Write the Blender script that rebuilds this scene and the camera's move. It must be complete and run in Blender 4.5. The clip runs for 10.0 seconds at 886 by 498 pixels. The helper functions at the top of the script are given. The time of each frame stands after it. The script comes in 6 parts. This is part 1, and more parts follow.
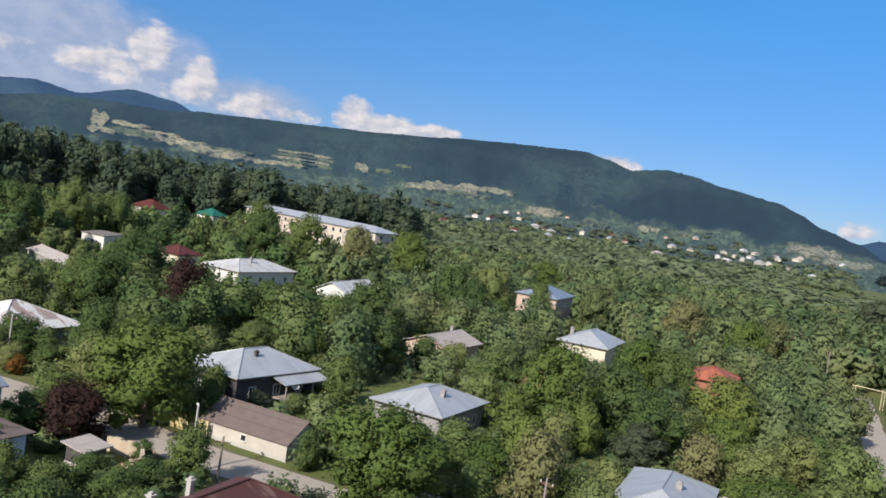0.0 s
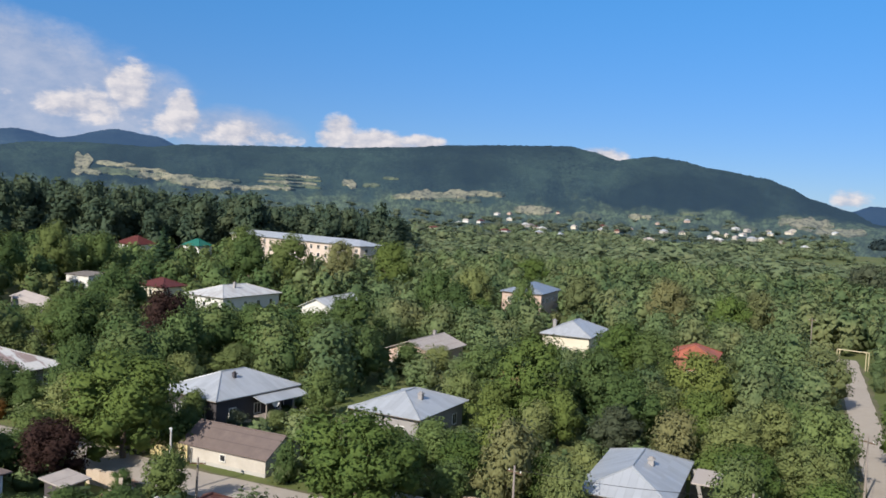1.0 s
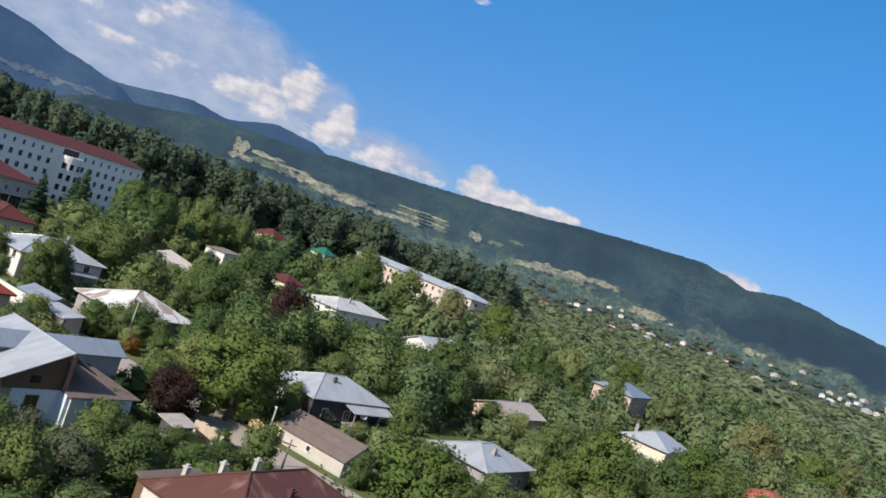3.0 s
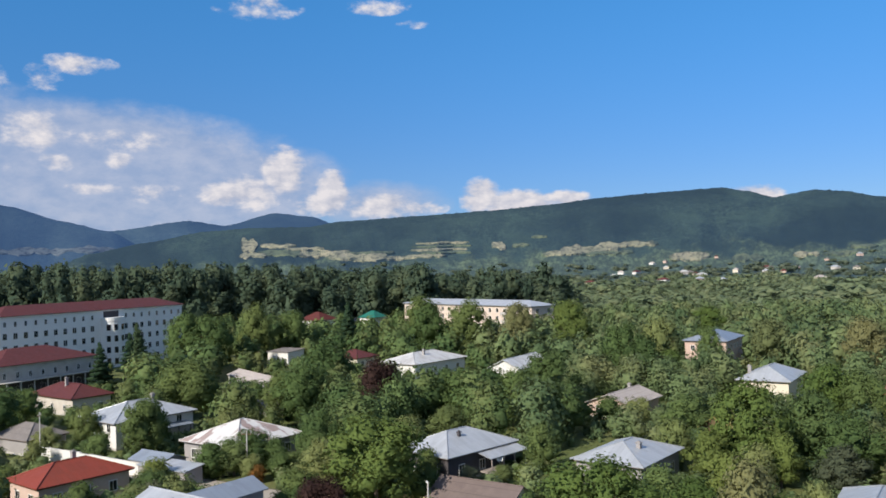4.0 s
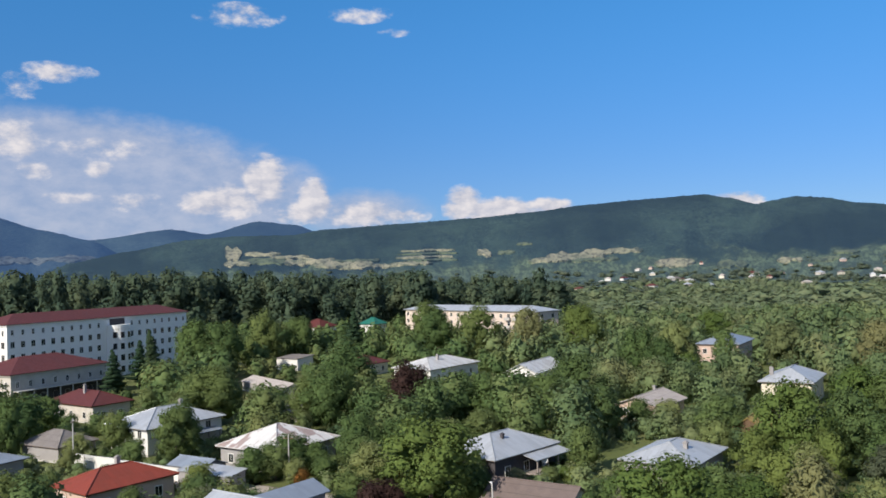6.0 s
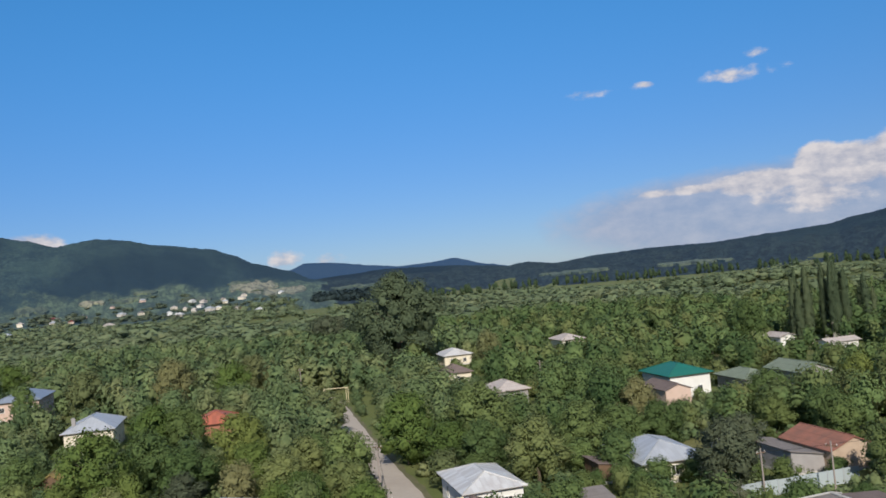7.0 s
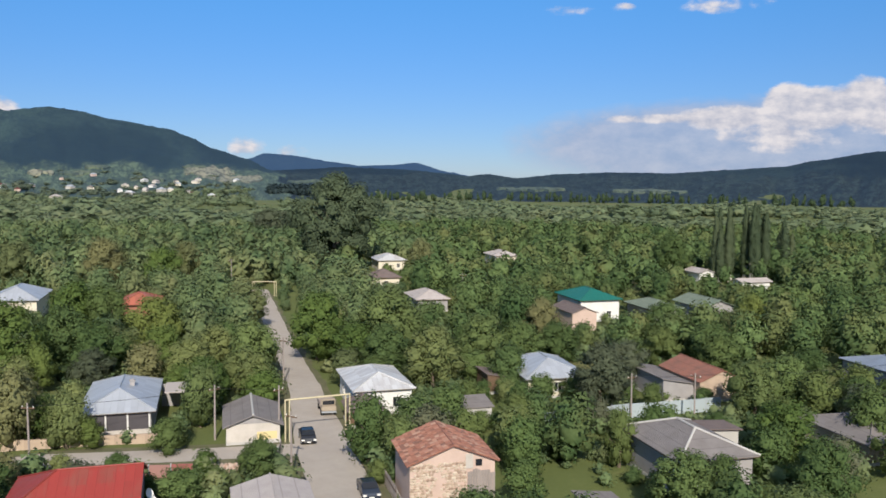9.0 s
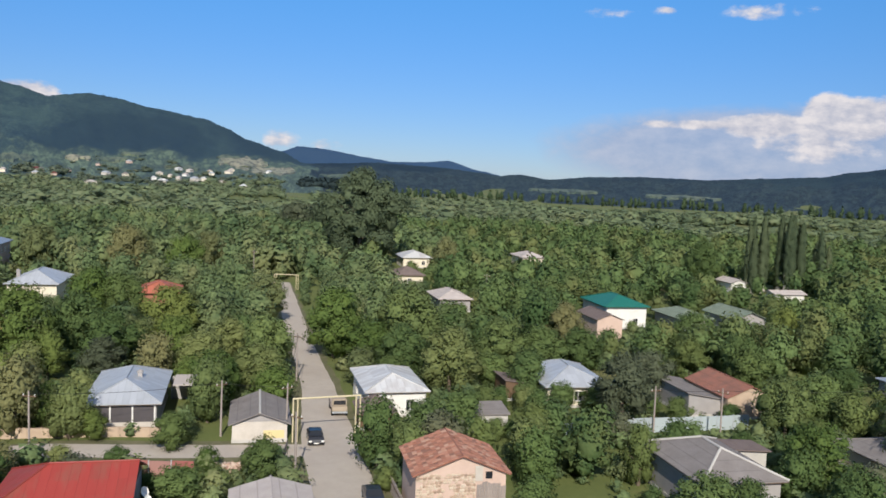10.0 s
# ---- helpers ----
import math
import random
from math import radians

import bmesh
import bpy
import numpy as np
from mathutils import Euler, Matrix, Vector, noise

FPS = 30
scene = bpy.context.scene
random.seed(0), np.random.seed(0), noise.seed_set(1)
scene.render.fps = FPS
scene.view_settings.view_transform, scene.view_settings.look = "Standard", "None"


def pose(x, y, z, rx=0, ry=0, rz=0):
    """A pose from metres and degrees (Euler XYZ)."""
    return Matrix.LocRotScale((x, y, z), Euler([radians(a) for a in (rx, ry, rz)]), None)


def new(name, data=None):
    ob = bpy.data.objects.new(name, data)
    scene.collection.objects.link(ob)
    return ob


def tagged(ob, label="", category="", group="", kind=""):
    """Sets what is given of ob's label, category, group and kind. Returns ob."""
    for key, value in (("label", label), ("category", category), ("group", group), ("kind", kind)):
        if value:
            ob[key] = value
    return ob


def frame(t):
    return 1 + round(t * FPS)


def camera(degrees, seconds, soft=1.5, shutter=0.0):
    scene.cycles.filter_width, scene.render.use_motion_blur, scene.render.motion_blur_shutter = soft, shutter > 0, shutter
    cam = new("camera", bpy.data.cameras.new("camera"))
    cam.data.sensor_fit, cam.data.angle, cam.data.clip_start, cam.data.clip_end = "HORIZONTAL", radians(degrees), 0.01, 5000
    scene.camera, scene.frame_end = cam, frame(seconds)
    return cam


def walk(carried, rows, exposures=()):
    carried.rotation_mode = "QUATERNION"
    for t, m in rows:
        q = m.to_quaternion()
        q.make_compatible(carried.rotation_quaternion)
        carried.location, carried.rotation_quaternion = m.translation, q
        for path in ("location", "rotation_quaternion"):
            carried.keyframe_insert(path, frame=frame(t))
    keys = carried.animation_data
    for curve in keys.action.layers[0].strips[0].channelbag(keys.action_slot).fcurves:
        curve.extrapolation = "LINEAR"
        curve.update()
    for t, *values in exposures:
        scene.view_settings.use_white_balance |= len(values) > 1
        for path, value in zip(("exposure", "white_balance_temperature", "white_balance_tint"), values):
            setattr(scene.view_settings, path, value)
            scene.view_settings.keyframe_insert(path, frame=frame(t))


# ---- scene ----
cam = camera(55.5, 10.0, soft=1.7)
PATH = [
    (0.0, -1.33, -7.76, 28.54, 86.68, -8.65, -0.11),
    (0.5, 1.44, -8.14, 28.53, 86.79, -13.36, -1.03),
    (1.0, 2.81, -9.35, 28.46, 87.27, -3.01, -0.67),
    (1.5, 3.80, -11.48, 28.37, 87.65, -4.37, 2.21),
    (2.0, 4.16, -13.88, 28.39, 87.76, -23.66, 6.00),
    (2.5, 3.53, -16.01, 28.50, 88.56, -22.68, 6.15),
    (2.7, 3.00, -16.80, 28.45, 89.10, -20.89, 6.91),
    (3.8, -2.76, -18.20, 28.63, 90.79, -15.73, 8.55),
    (4.0, -4.02, -17.80, 28.91, 91.23, 1.72, 9.37),
    (4.5, -6.73, -16.93, 29.29, 92.09, 9.65, 9.36),
    (5.0, -9.41, -16.60, 29.11, 92.10, 7.20, 11.78),
    (5.5, -11.34, -17.56, 28.47, 91.90, 5.52, 11.11),
    (5.7, -11.80, -18.17, 28.31, 91.84, 3.21, 9.98),
    (6.8, -12.99, -23.80, 29.68, 91.70, 3.27, -16.89),
    (7.0, -12.96, -25.27, 30.05, 91.62, 5.25, -36.90),
    (7.5, -12.81, -29.08, 30.65, 89.03, -0.72, -42.35),
    (8.0, -12.37, -31.28, 30.96, 85.80, -3.75, -41.42),
    (8.5, -11.70, -32.38, 30.88, 85.40, 0.59, -40.46),
    (9.0, -10.59, -32.58, 30.80, 85.11, -0.48, -39.52),
    (9.5, -9.07, -31.92, 30.70, 84.96, -2.23, -38.41),
    (10.0, -7.30, -30.33, 30.62, 84.95, -2.46, -37.33),
]
EXPOSURE = [(0.0, 0.3), (5.7, 0.3), (7.0, 0.08), (7.5, 0.02), (8.0, 0.13), (8.5, 0.27), (10.0, 0.27)]
walk(cam, [(t, pose(x, y, z, a, b, c)) for t, x, y, z, a, b, c in PATH], EXPOSURE)

# ---- world and sun ----
SUN_AZ, SUN_EL = radians(214), radians(34)      # compass bearing from +y towards +x, and height
world = bpy.data.worlds.new("sky")
scene.world = world
world.use_nodes = True
wt = world.node_tree


def node(tree, kind, **values):
    n = tree.nodes.new(kind)
    for k, v in values.items():
        if k.startswith("i_"):
            n.inputs[k[2:].replace("_", " ")].default_value = v
        elif k == "op":
            n.operation = v
    return n


def math_node(tree, op, a, b=None, c=None, clamp=False):
    n = tree.nodes.new("ShaderNodeMath")
    n.operation, n.use_clamp = op, clamp
    for i, v in enumerate((a, b, c)):
        if v is None:
            continue
        if isinstance(v, (int, float)):
            n.inputs[i].default_value = v
        else:
            tree.links.new(v, n.inputs[i])
    return n.outputs[0]


def build_sky():
    t, ln = wt, wt.links.new
    for n in list(t.nodes):
        t.nodes.remove(n)
    out = t.nodes.new("ShaderNodeOutputWorld")
    bg = t.nodes.new("ShaderNodeBackground")
    bg.inputs["Strength"].default_value = 0.096
    sky = t.nodes.new("ShaderNodeTexSky")
    sky.sky_type, sky.sun_disc = "NISHITA", False
    sky.sun_elevation, sky.sun_rotation = SUN_EL, SUN_AZ
    sky.altitude, sky.air_density, sky.dust_density, sky.ozone_density = 700, 1.0, 0.1, 4.0
    co = t.nodes.new("ShaderNodeTexCoord")
    sep = t.nodes.new("ShaderNodeSeparateXYZ")
    ln(co.outputs["Generated"], sep.inputs[0])
    az = math_node(t, "MULTIPLY", math_node(t, "ARCTAN2", sep.outputs[0], sep.outputs[1]), 57.29578)
    el = math_node(t, "MULTIPLY", math_node(t, "ARCSINE", sep.outputs[2]), 57.29578)
    comb = t.nodes.new("ShaderNodeCombineXYZ")
    ln(az, comb.inputs[0])
    ln(math_node(t, "MULTIPLY", el, 1.7), comb.inputs[1])
    # clear air: paler towards the horizon
    high = t.nodes.new("ShaderNodeMapRange")
    high.interpolation_type = "SMOOTHSTEP"
    high.inputs[1].default_value, high.inputs[2].default_value = 0.0, 24.0
    ln(el, high.inputs[0])
    tint = t.nodes.new("ShaderNodeMix")
    tint.data_type = "RGBA"
    ln(high.outputs[0], tint.inputs[0])
    tint.inputs[6].default_value, tint.inputs[7].default_value = (0.405, 0.515, 0.775, 1), (0.40, 1.02, 1.33, 1)
    clear = t.nodes.new("ShaderNodeMix")
    clear.data_type, clear.blend_type = "RGBA", "MULTIPLY"
    clear.inputs[0].default_value = 1.0
    ln(sky.outputs[0], clear.inputs[6])
    ln(tint.outputs[2], clear.inputs[7])

    def billow(offset):
        shift = t.nodes.new("ShaderNodeVectorMath")
        shift.operation = "ADD"
        ln(comb.outputs[0], shift.inputs[0])
        shift.inputs[1].default_value = offset
        n = t.nodes.new("ShaderNodeTexNoise")
        ln(shift.outputs[0], n.inputs["Vector"])
        n.inputs["Scale"].default_value, n.inputs["Detail"].default_value, n.inputs["Roughness"].default_value = 0.5, 10.0, 0.6
        return n.outputs[0]

    big, near = billow((0, 0, 0)), billow((-0.5, 0.55, 0))

    def masses(spots):
        total = None
        for a, e, sa, se, k in spots:
            sa, se = sa * 1.2, se * 1.25
            da = math_node(t, "MULTIPLY", math_node(t, "SUBTRACT", az, a), 1.0 / sa)
            de = math_node(t, "MULTIPLY", math_node(t, "SUBTRACT", el, e), 1.0 / se)
            d = math_node(t, "ADD", math_node(t, "MULTIPLY", da, da), math_node(t, "MULTIPLY", de, de))
            m = math_node(t, "MULTIPLY", math_node(t, "SUBTRACT", 1.0, d, clamp=True), k, clamp=True)
            total = m if total is None else math_node(t, "MAXIMUM", total, m)
        return total

    def cover(total, rough, gain, least):
        d = math_node(t, "ADD", total, math_node(t, "MULTIPLY", math_node(t, "SUBTRACT", big, 0.5), rough))
        d = math_node(t, "MULTIPLY", d, math_node(t, "MULTIPLY", total, 8.0, clamp=True))
        s = t.nodes.new("ShaderNodeMapRange")
        s.interpolation_type = "SMOOTHSTEP"
        ln(math_node(t, "MULTIPLY", math_node(t, "SUBTRACT", d, least), gain, clamp=True), s.inputs[0])
        return s.outputs[0]

    def lay(under, fac, top):
        mix = t.nodes.new("ShaderNodeMix")
        mix.data_type = "RGBA"
        ln(fac, mix.inputs[0])
        ln(under, mix.inputs[6])
        if isinstance(top, tuple):
            mix.inputs[7].default_value = top
        else:
            ln(top, mix.inputs[7])
        return mix.outputs[2]

    veil = math_node(t, "MULTIPLY", cover(masses(VEILS), 0.7, 1.2, 0.04), 0.86)
    tone = t.nodes.new("ShaderNodeValToRGB")
    tone.color_ramp.elements[0].position, tone.color_ramp.elements[1].position = 0.36, 0.66
    tone.color_ramp.elements[0].color, tone.color_ramp.elements[1].color = (2.9, 3.6, 5.2, 1), (4.1, 4.5, 5.7, 1)
    ln(big, tone.inputs[0])
    sky_now = lay(clear.outputs[2], veil, tone.outputs[0])
    lit = math_node(t, "ADD", math_node(t, "MULTIPLY", math_node(t, "SUBTRACT", big, near), 3.4), 0.5, clamp=True)
    ramp = t.nodes.new("ShaderNodeValToRGB")
    ramp.color_ramp.elements[0].color = (4.2, 4.4, 5.3, 1)
    ramp.color_ramp.elements[1].color = (6.8, 6.5, 6.7, 1)
    ln(lit, ramp.inputs[0])
    sky_now = lay(sky_now, cover(masses(CLOUDS), 2.1, 1.45, 0.1), ramp.outputs[0])
    # unseen broken white cloud overhead and behind the overlook, added for neutral fill light
    wide = t.nodes.new("ShaderNodeTexNoise")
    ln(co.outputs["Generated"], wide.inputs["Vector"])
    wide.inputs["Scale"].default_value, wide.inputs["Detail"].default_value = 2.2, 6.0
    over = t.nodes.new("ShaderNodeMapRange")
    over.inputs[1].default_value, over.inputs[2].default_value = 27.0, 45.0
    ln(el, over.inputs[0])
    behind = math_node(t, "MULTIPLY", math_node(t, "SUBTRACT", -0.1, sep.outputs[1]), 3.0, clamp=True)
    share = math_node(t, "MAXIMUM", over.outputs[0], behind)
    broken = math_node(t, "MULTIPLY", math_node(t, "MULTIPLY", math_node(t, "SUBTRACT", wide.outputs[0], 0.38), 4.0, clamp=True), share)
    sky_now = lay(sky_now, math_node(t, "MULTIPLY", broken, 0.6), (6.2, 6.0, 5.9, 1))
    ln(sky_now, bg.inputs["Color"])
    ln(bg.outputs[0], out.inputs["Surface"])


# bearings run from +y towards +x in degrees
CLOUDS = [
    # heaped clouds over the long hill
    (-20.0, 6.6, 1.5, 1.7, 1.0), (-22.6, 5.3, 2.7, 1.1, 0.85), (-16.7, 5.2, 1.2, 1.4, 0.9), (-17.6, 4.4, 1.6, 0.8, 0.85), (-13.6, 4.2, 2.3, 0.8, 0.85), (-11, 4.0, 2.0, 0.5, 0.7),
    (-6.6, 4.7, 1.4, 1.2, 1.05), (-4.5, 4.2, 3.2, 0.9, 1.0), (-1.0, 4.4, 2.0, 0.55, 0.9), (11.2, 4.0, 2.0, 0.65, 1.0),
    # faint puffs in the veil
    (-33.9, 7.2, 1.0, 0.65, 0.5), (-30.2, 7.3, 0.9, 0.6, 0.45), (-28.2, 5.3, 2.0, 0.6, 0.45), (-31.8, 5.6, 1.8, 0.4, 0.35), (-35.5, 9.0, 2.6, 1.2, 0.5), (-30, 8.6, 3.2, 0.7, 0.35), (-40, 8.0, 4, 2.0, 0.5),
    # small clouds higher up
    (-32.6, 13.2, 2.3, 0.6, 0.55), (-34.5, 12.3, 1.2, 0.9, 0.5), (-38, 12.2, 1.6, 1.2, 0.6), (-21.3, 17.2, 2.8, 0.8, 0.45), (-13.2, 17.4, 2.2, 0.6, 0.4), (-11.0, 16.2, 1.2, 0.3, 0.36),
    (26.5, 1.9, 1.2, 0.75, 0.55), (29.6, 1.6, 1.2, 0.45, 0.4),
    # long anvil over the eastern ridge
    (54.3, 3.9, 4.6, 0.3, 0.75), (58.3, 3.9, 3.2, 0.75, 1.19), (61.5, 4.8, 1.4, 1.2, 1.31), (63.3, 4.3, 2.2, 1.3, 1.25), (65.8, 4.6, 1.7, 1.5, 1.44), (67.6, 3.8, 2.0, 1.1, 1.25), (61.2, 3.0, 3.6, 1.2, 0.8), (71, 4.0, 4.0, 1.9, 1.0),
    (47.9, 10.9, 2.0, 0.32, 0.42), (51.2, 11.0, 0.9, 0.26, 0.36), (57.4, 10.9, 3.0, 0.5, 0.48), (58.6, 12.0, 0.9, 0.35, 0.38),
]
VEILS = [(-35, 6.0, 16, 4.6, 1.5), (-24, 5.6, 8, 3.0, 1.2), (-42, 8, 10, 4, 1.0), (60, 2.2, 15, 2.7, 1.4), (66, 3.2, 9, 2.2, 1.2), (-14, 4.4, 5, 1.5, 0.8)]
build_sky()
sun = new("sun", bpy.data.lights.new("sun", "SUN"))
sun.data.energy, sun.data.angle, sun.data.color = 5.0, radians(0.6), (1.0, 0.93, 0.82)
toward = Vector((math.sin(SUN_AZ) * math.cos(SUN_EL), math.cos(SUN_AZ) * math.cos(SUN_EL), math.sin(SUN_EL)))
sun.rotation_euler = toward.to_track_quat("Z", "Y").to_euler()
sun.location = toward * 200

# ---- materials ----
def material(name, rough=0.8, metal=0.0, spec=0.3):
    m = bpy.data.materials.new(name)
    m.use_nodes = True
    b = m.node_tree.nodes["Principled BSDF"]
    b.inputs["Roughness"].default_value, b.inputs["Metallic"].default_value = rough, metal
    b.inputs["Specular IOR Level"].default_value = spec
    return m, m.node_tree, b


def coords(t):
    return t.nodes.new("ShaderNodeTexCoord").outputs["Object"]


def world_pos(t):
    return t.nodes.new("ShaderNodeNewGeometry").outputs["Position"]


def noise_tex(t, vec, scale, detail=5.0, rough=0.55):
    n = t.nodes.new("ShaderNodeTexNoise")
    t.links.new(vec, n.inputs["Vector"])
    n.inputs["Scale"].default_value, n.inputs["Detail"].default_value, n.inputs["Roughness"].default_value = scale, detail, rough
    return n.outputs[0]


def ramp(t, fac, stops):
    r = t.nodes.new("ShaderNodeValToRGB")
    e = r.color_ramp.elements
    while len(e) < len(stops):
        e.new(0.5)
    for s, (p, c) in zip(e, stops):
        s.position, s.color = p, (*c, 1)
    t.links.new(fac, r.inputs[0])
    return r.outputs[0]


def mix_rgb(t, fac, a, b, mode="MIX"):
    m = t.nodes.new("ShaderNodeMix")
    m.data_type, m.blend_type = "RGBA", mode
    for s, v in ((m.inputs[0], fac), (m.inputs[6], a), (m.inputs[7], b)):
        if isinstance(v, (int, float)):
            s.default_value = v
        elif isinstance(v, tuple):
            s.default_value = (*v, 1)
        else:
            t.links.new(v, s)
    return m.outputs[2]


def bump(t, b, height, strength=0.4, dist=0.05):
    n = t.nodes.new("ShaderNodeBump")
    n.inputs["Strength"].default_value, n.inputs["Distance"].default_value = strength, dist
    t.links.new(height, n.inputs["Height"])
    t.links.new(n.outputs[0], b.inputs["Normal"])


def plaster(name, col, dirt, amount=0.5, rough=0.9):
    m, t, b = material(name, rough)
    p = coords(t)
    big, fine = noise_tex(t, p, 0.5, 6, 0.65), noise_tex(t, p, 6, 5)
    f = ramp(t, big, [(0.42, (0, 0, 0)), (0.75, (amount, amount, amount))])
    c = mix_rgb(t, f, col, dirt)
    c = mix_rgb(t, 0.25, c, mix_rgb(t, fine, tuple(x * 0.7 for x in col), tuple(min(1, x * 1.15) for x in col)))
    t.links.new(c, b.inputs["Base Color"])
    bump(t, b, fine, 0.3, 0.02)
    return m


def sheet_metal(name, col, stain, amount=0.5, rough=0.45, metal=0.35, seam=0.75, cut=(0.45, 0.6)):
    m, t, b = material(name, rough, metal)
    uv = t.nodes.new("ShaderNodeTexCoord").outputs["UV"]
    st = t.nodes.new("ShaderNodeMapping")
    t.links.new(uv, st.inputs[0])
    st.inputs["Scale"].default_value = (1.0, 0.3, 1.0)
    i = t.nodes.new("ShaderNodeObjectInfo")
    off = t.nodes.new("ShaderNodeCombineXYZ")
    t.links.new(math_node(t, "MULTIPLY", i.outputs["Random"], 90.0), off.inputs[2])
    t.links.new(off.outputs[0], st.inputs["Location"])
    v = st.outputs[0]
    big, fine = noise_tex(t, v, 0.5, 6, 0.65), noise_tex(t, v, 4, 5, 0.65)
    sep = t.nodes.new("ShaderNodeSeparateXYZ")
    t.links.new(uv, sep.inputs[0])
    cell = math_node(t, "MULTIPLY", sep.outputs[0], 1.0 / seam)
    row = math_node(t, "MULTIPLY", sep.outputs[1], 0.5)
    saw = math_node(t, "ABSOLUTE", math_node(t, "SUBTRACT", math_node(t, "FRACT", cell), 0.5))
    line = math_node(t, "MULTIPLY", math_node(t, "SUBTRACT", saw, 0.44), 16.0, clamp=True)
    w = t.nodes.new("ShaderNodeTexWhiteNoise")
    w.noise_dimensions = "3D"
    cc = t.nodes.new("ShaderNodeCombineXYZ")
    t.links.new(math_node(t, "FLOOR", cell), cc.inputs[0])
    t.links.new(math_node(t, "FLOOR", row), cc.inputs[1])
    t.links.new(i.outputs["Random"], cc.inputs[2])
    t.links.new(cc.outputs[0], w.inputs["Vector"])
    f = ramp(t, math_node(t, "MULTIPLY_ADD", math_node(t, "SUBTRACT", w.outputs[0], 0.5), 0.16, big), [(cut[0], (0, 0, 0)), (cut[1], (amount, amount, amount))])
    c = mix_rgb(t, f, col, stain)
    c = mix_rgb(t, 0.3, c, mix_rgb(t, fine, tuple(x * 0.6 for x in col), tuple(min(1, x * 1.2) for x in col)))
    c = mix_rgb(t, math_node(t, "MULTIPLY", w.outputs[0], 0.18), c, tuple(x * 0.55 for x in col))
    c = mix_rgb(t, math_node(t, "MULTIPLY", line, 0.35), c, tuple(x * 0.5 for x in col))
    t.links.new(c, b.inputs["Base Color"])
    t.links.new(ramp(t, fine, [(0.3, (rough - 0.1,) * 3), (0.8, (rough + 0.2,) * 3)]), b.inputs["Roughness"])
    bump(t, b, math_node(t, "ADD", math_node(t, "MULTIPLY", line, 0.6), big), 0.3, 0.06)
    return m


def slate(name, col, stain):
    m, t, b = material(name, 0.92)
    p = t.nodes.new("ShaderNodeTexCoord").outputs["UV"]
    big, fine = noise_tex(t, p, 0.6, 6, 0.65), noise_tex(t, p, 9, 5)
    w = t.nodes.new("ShaderNodeTexWave")
    t.links.new(p, w.inputs["Vector"])
    w.inputs["Scale"].default_value, w.inputs["Distortion"].default_value = 2.2, 0.4
    c = mix_rgb(t, ramp(t, big, [(0.35, (0, 0, 0)), (0.65, (1, 1, 1))]), col, stain)
    c = mix_rgb(t, 0.45, c, mix_rgb(t, fine, tuple(x * 0.5 for x in col), tuple(min(1, x * 1.35) for x in col)))
    sep = t.nodes.new("ShaderNodeSeparateXYZ")
    t.links.new(p, sep.inputs[0])
    course = math_node(t, "GREATER_THAN", math_node(t, "FRACT", math_node(t, "MULTIPLY", sep.outputs[1], 0.66)), 0.93)
    c = mix_rgb(t, math_node(t, "MULTIPLY", course, 0.45), c, tuple(x * 0.4 for x in col))
    t.links.new(c, b.inputs["Base Color"])
    bump(t, b, w.outputs[1], 0.5, 0.04)
    return m


def plain(name, col, rough=0.6, metal=0.0):
    m, t, b = material(name, rough, metal)
    n = noise_tex(t, coords(t), 3.0, 5, 0.6)
    c = mix_rgb(t, n, tuple(x * 0.75 for x in col), tuple(min(1, x * 1.2) for x in col))
    t.links.new(c, b.inputs["Base Color"])
    return m


def planks(name, col):
    m, t, b = material(name, 0.85)
    mp = t.nodes.new("ShaderNodeMapping")
    t.links.new(coords(t), mp.inputs[0])
    mp.inputs["Scale"].default_value = (6, 6, 0.4)
    n = noise_tex(t, mp.outputs[0], 2.0, 6, 0.6)
    i = t.nodes.new("ShaderNodeObjectInfo")
    c = mix_rgb(t, n, tuple(x * 0.5 for x in col), tuple(min(1, x * 1.3) for x in col))
    c = mix_rgb(t, math_node(t, "MULTIPLY", i.outputs["Random"], 0.4), c, tuple(x * 0.5 for x in col))
    t.links.new(c, b.inputs["Base Color"])
    bump(t, b, n, 0.4, 0.02)
    return m


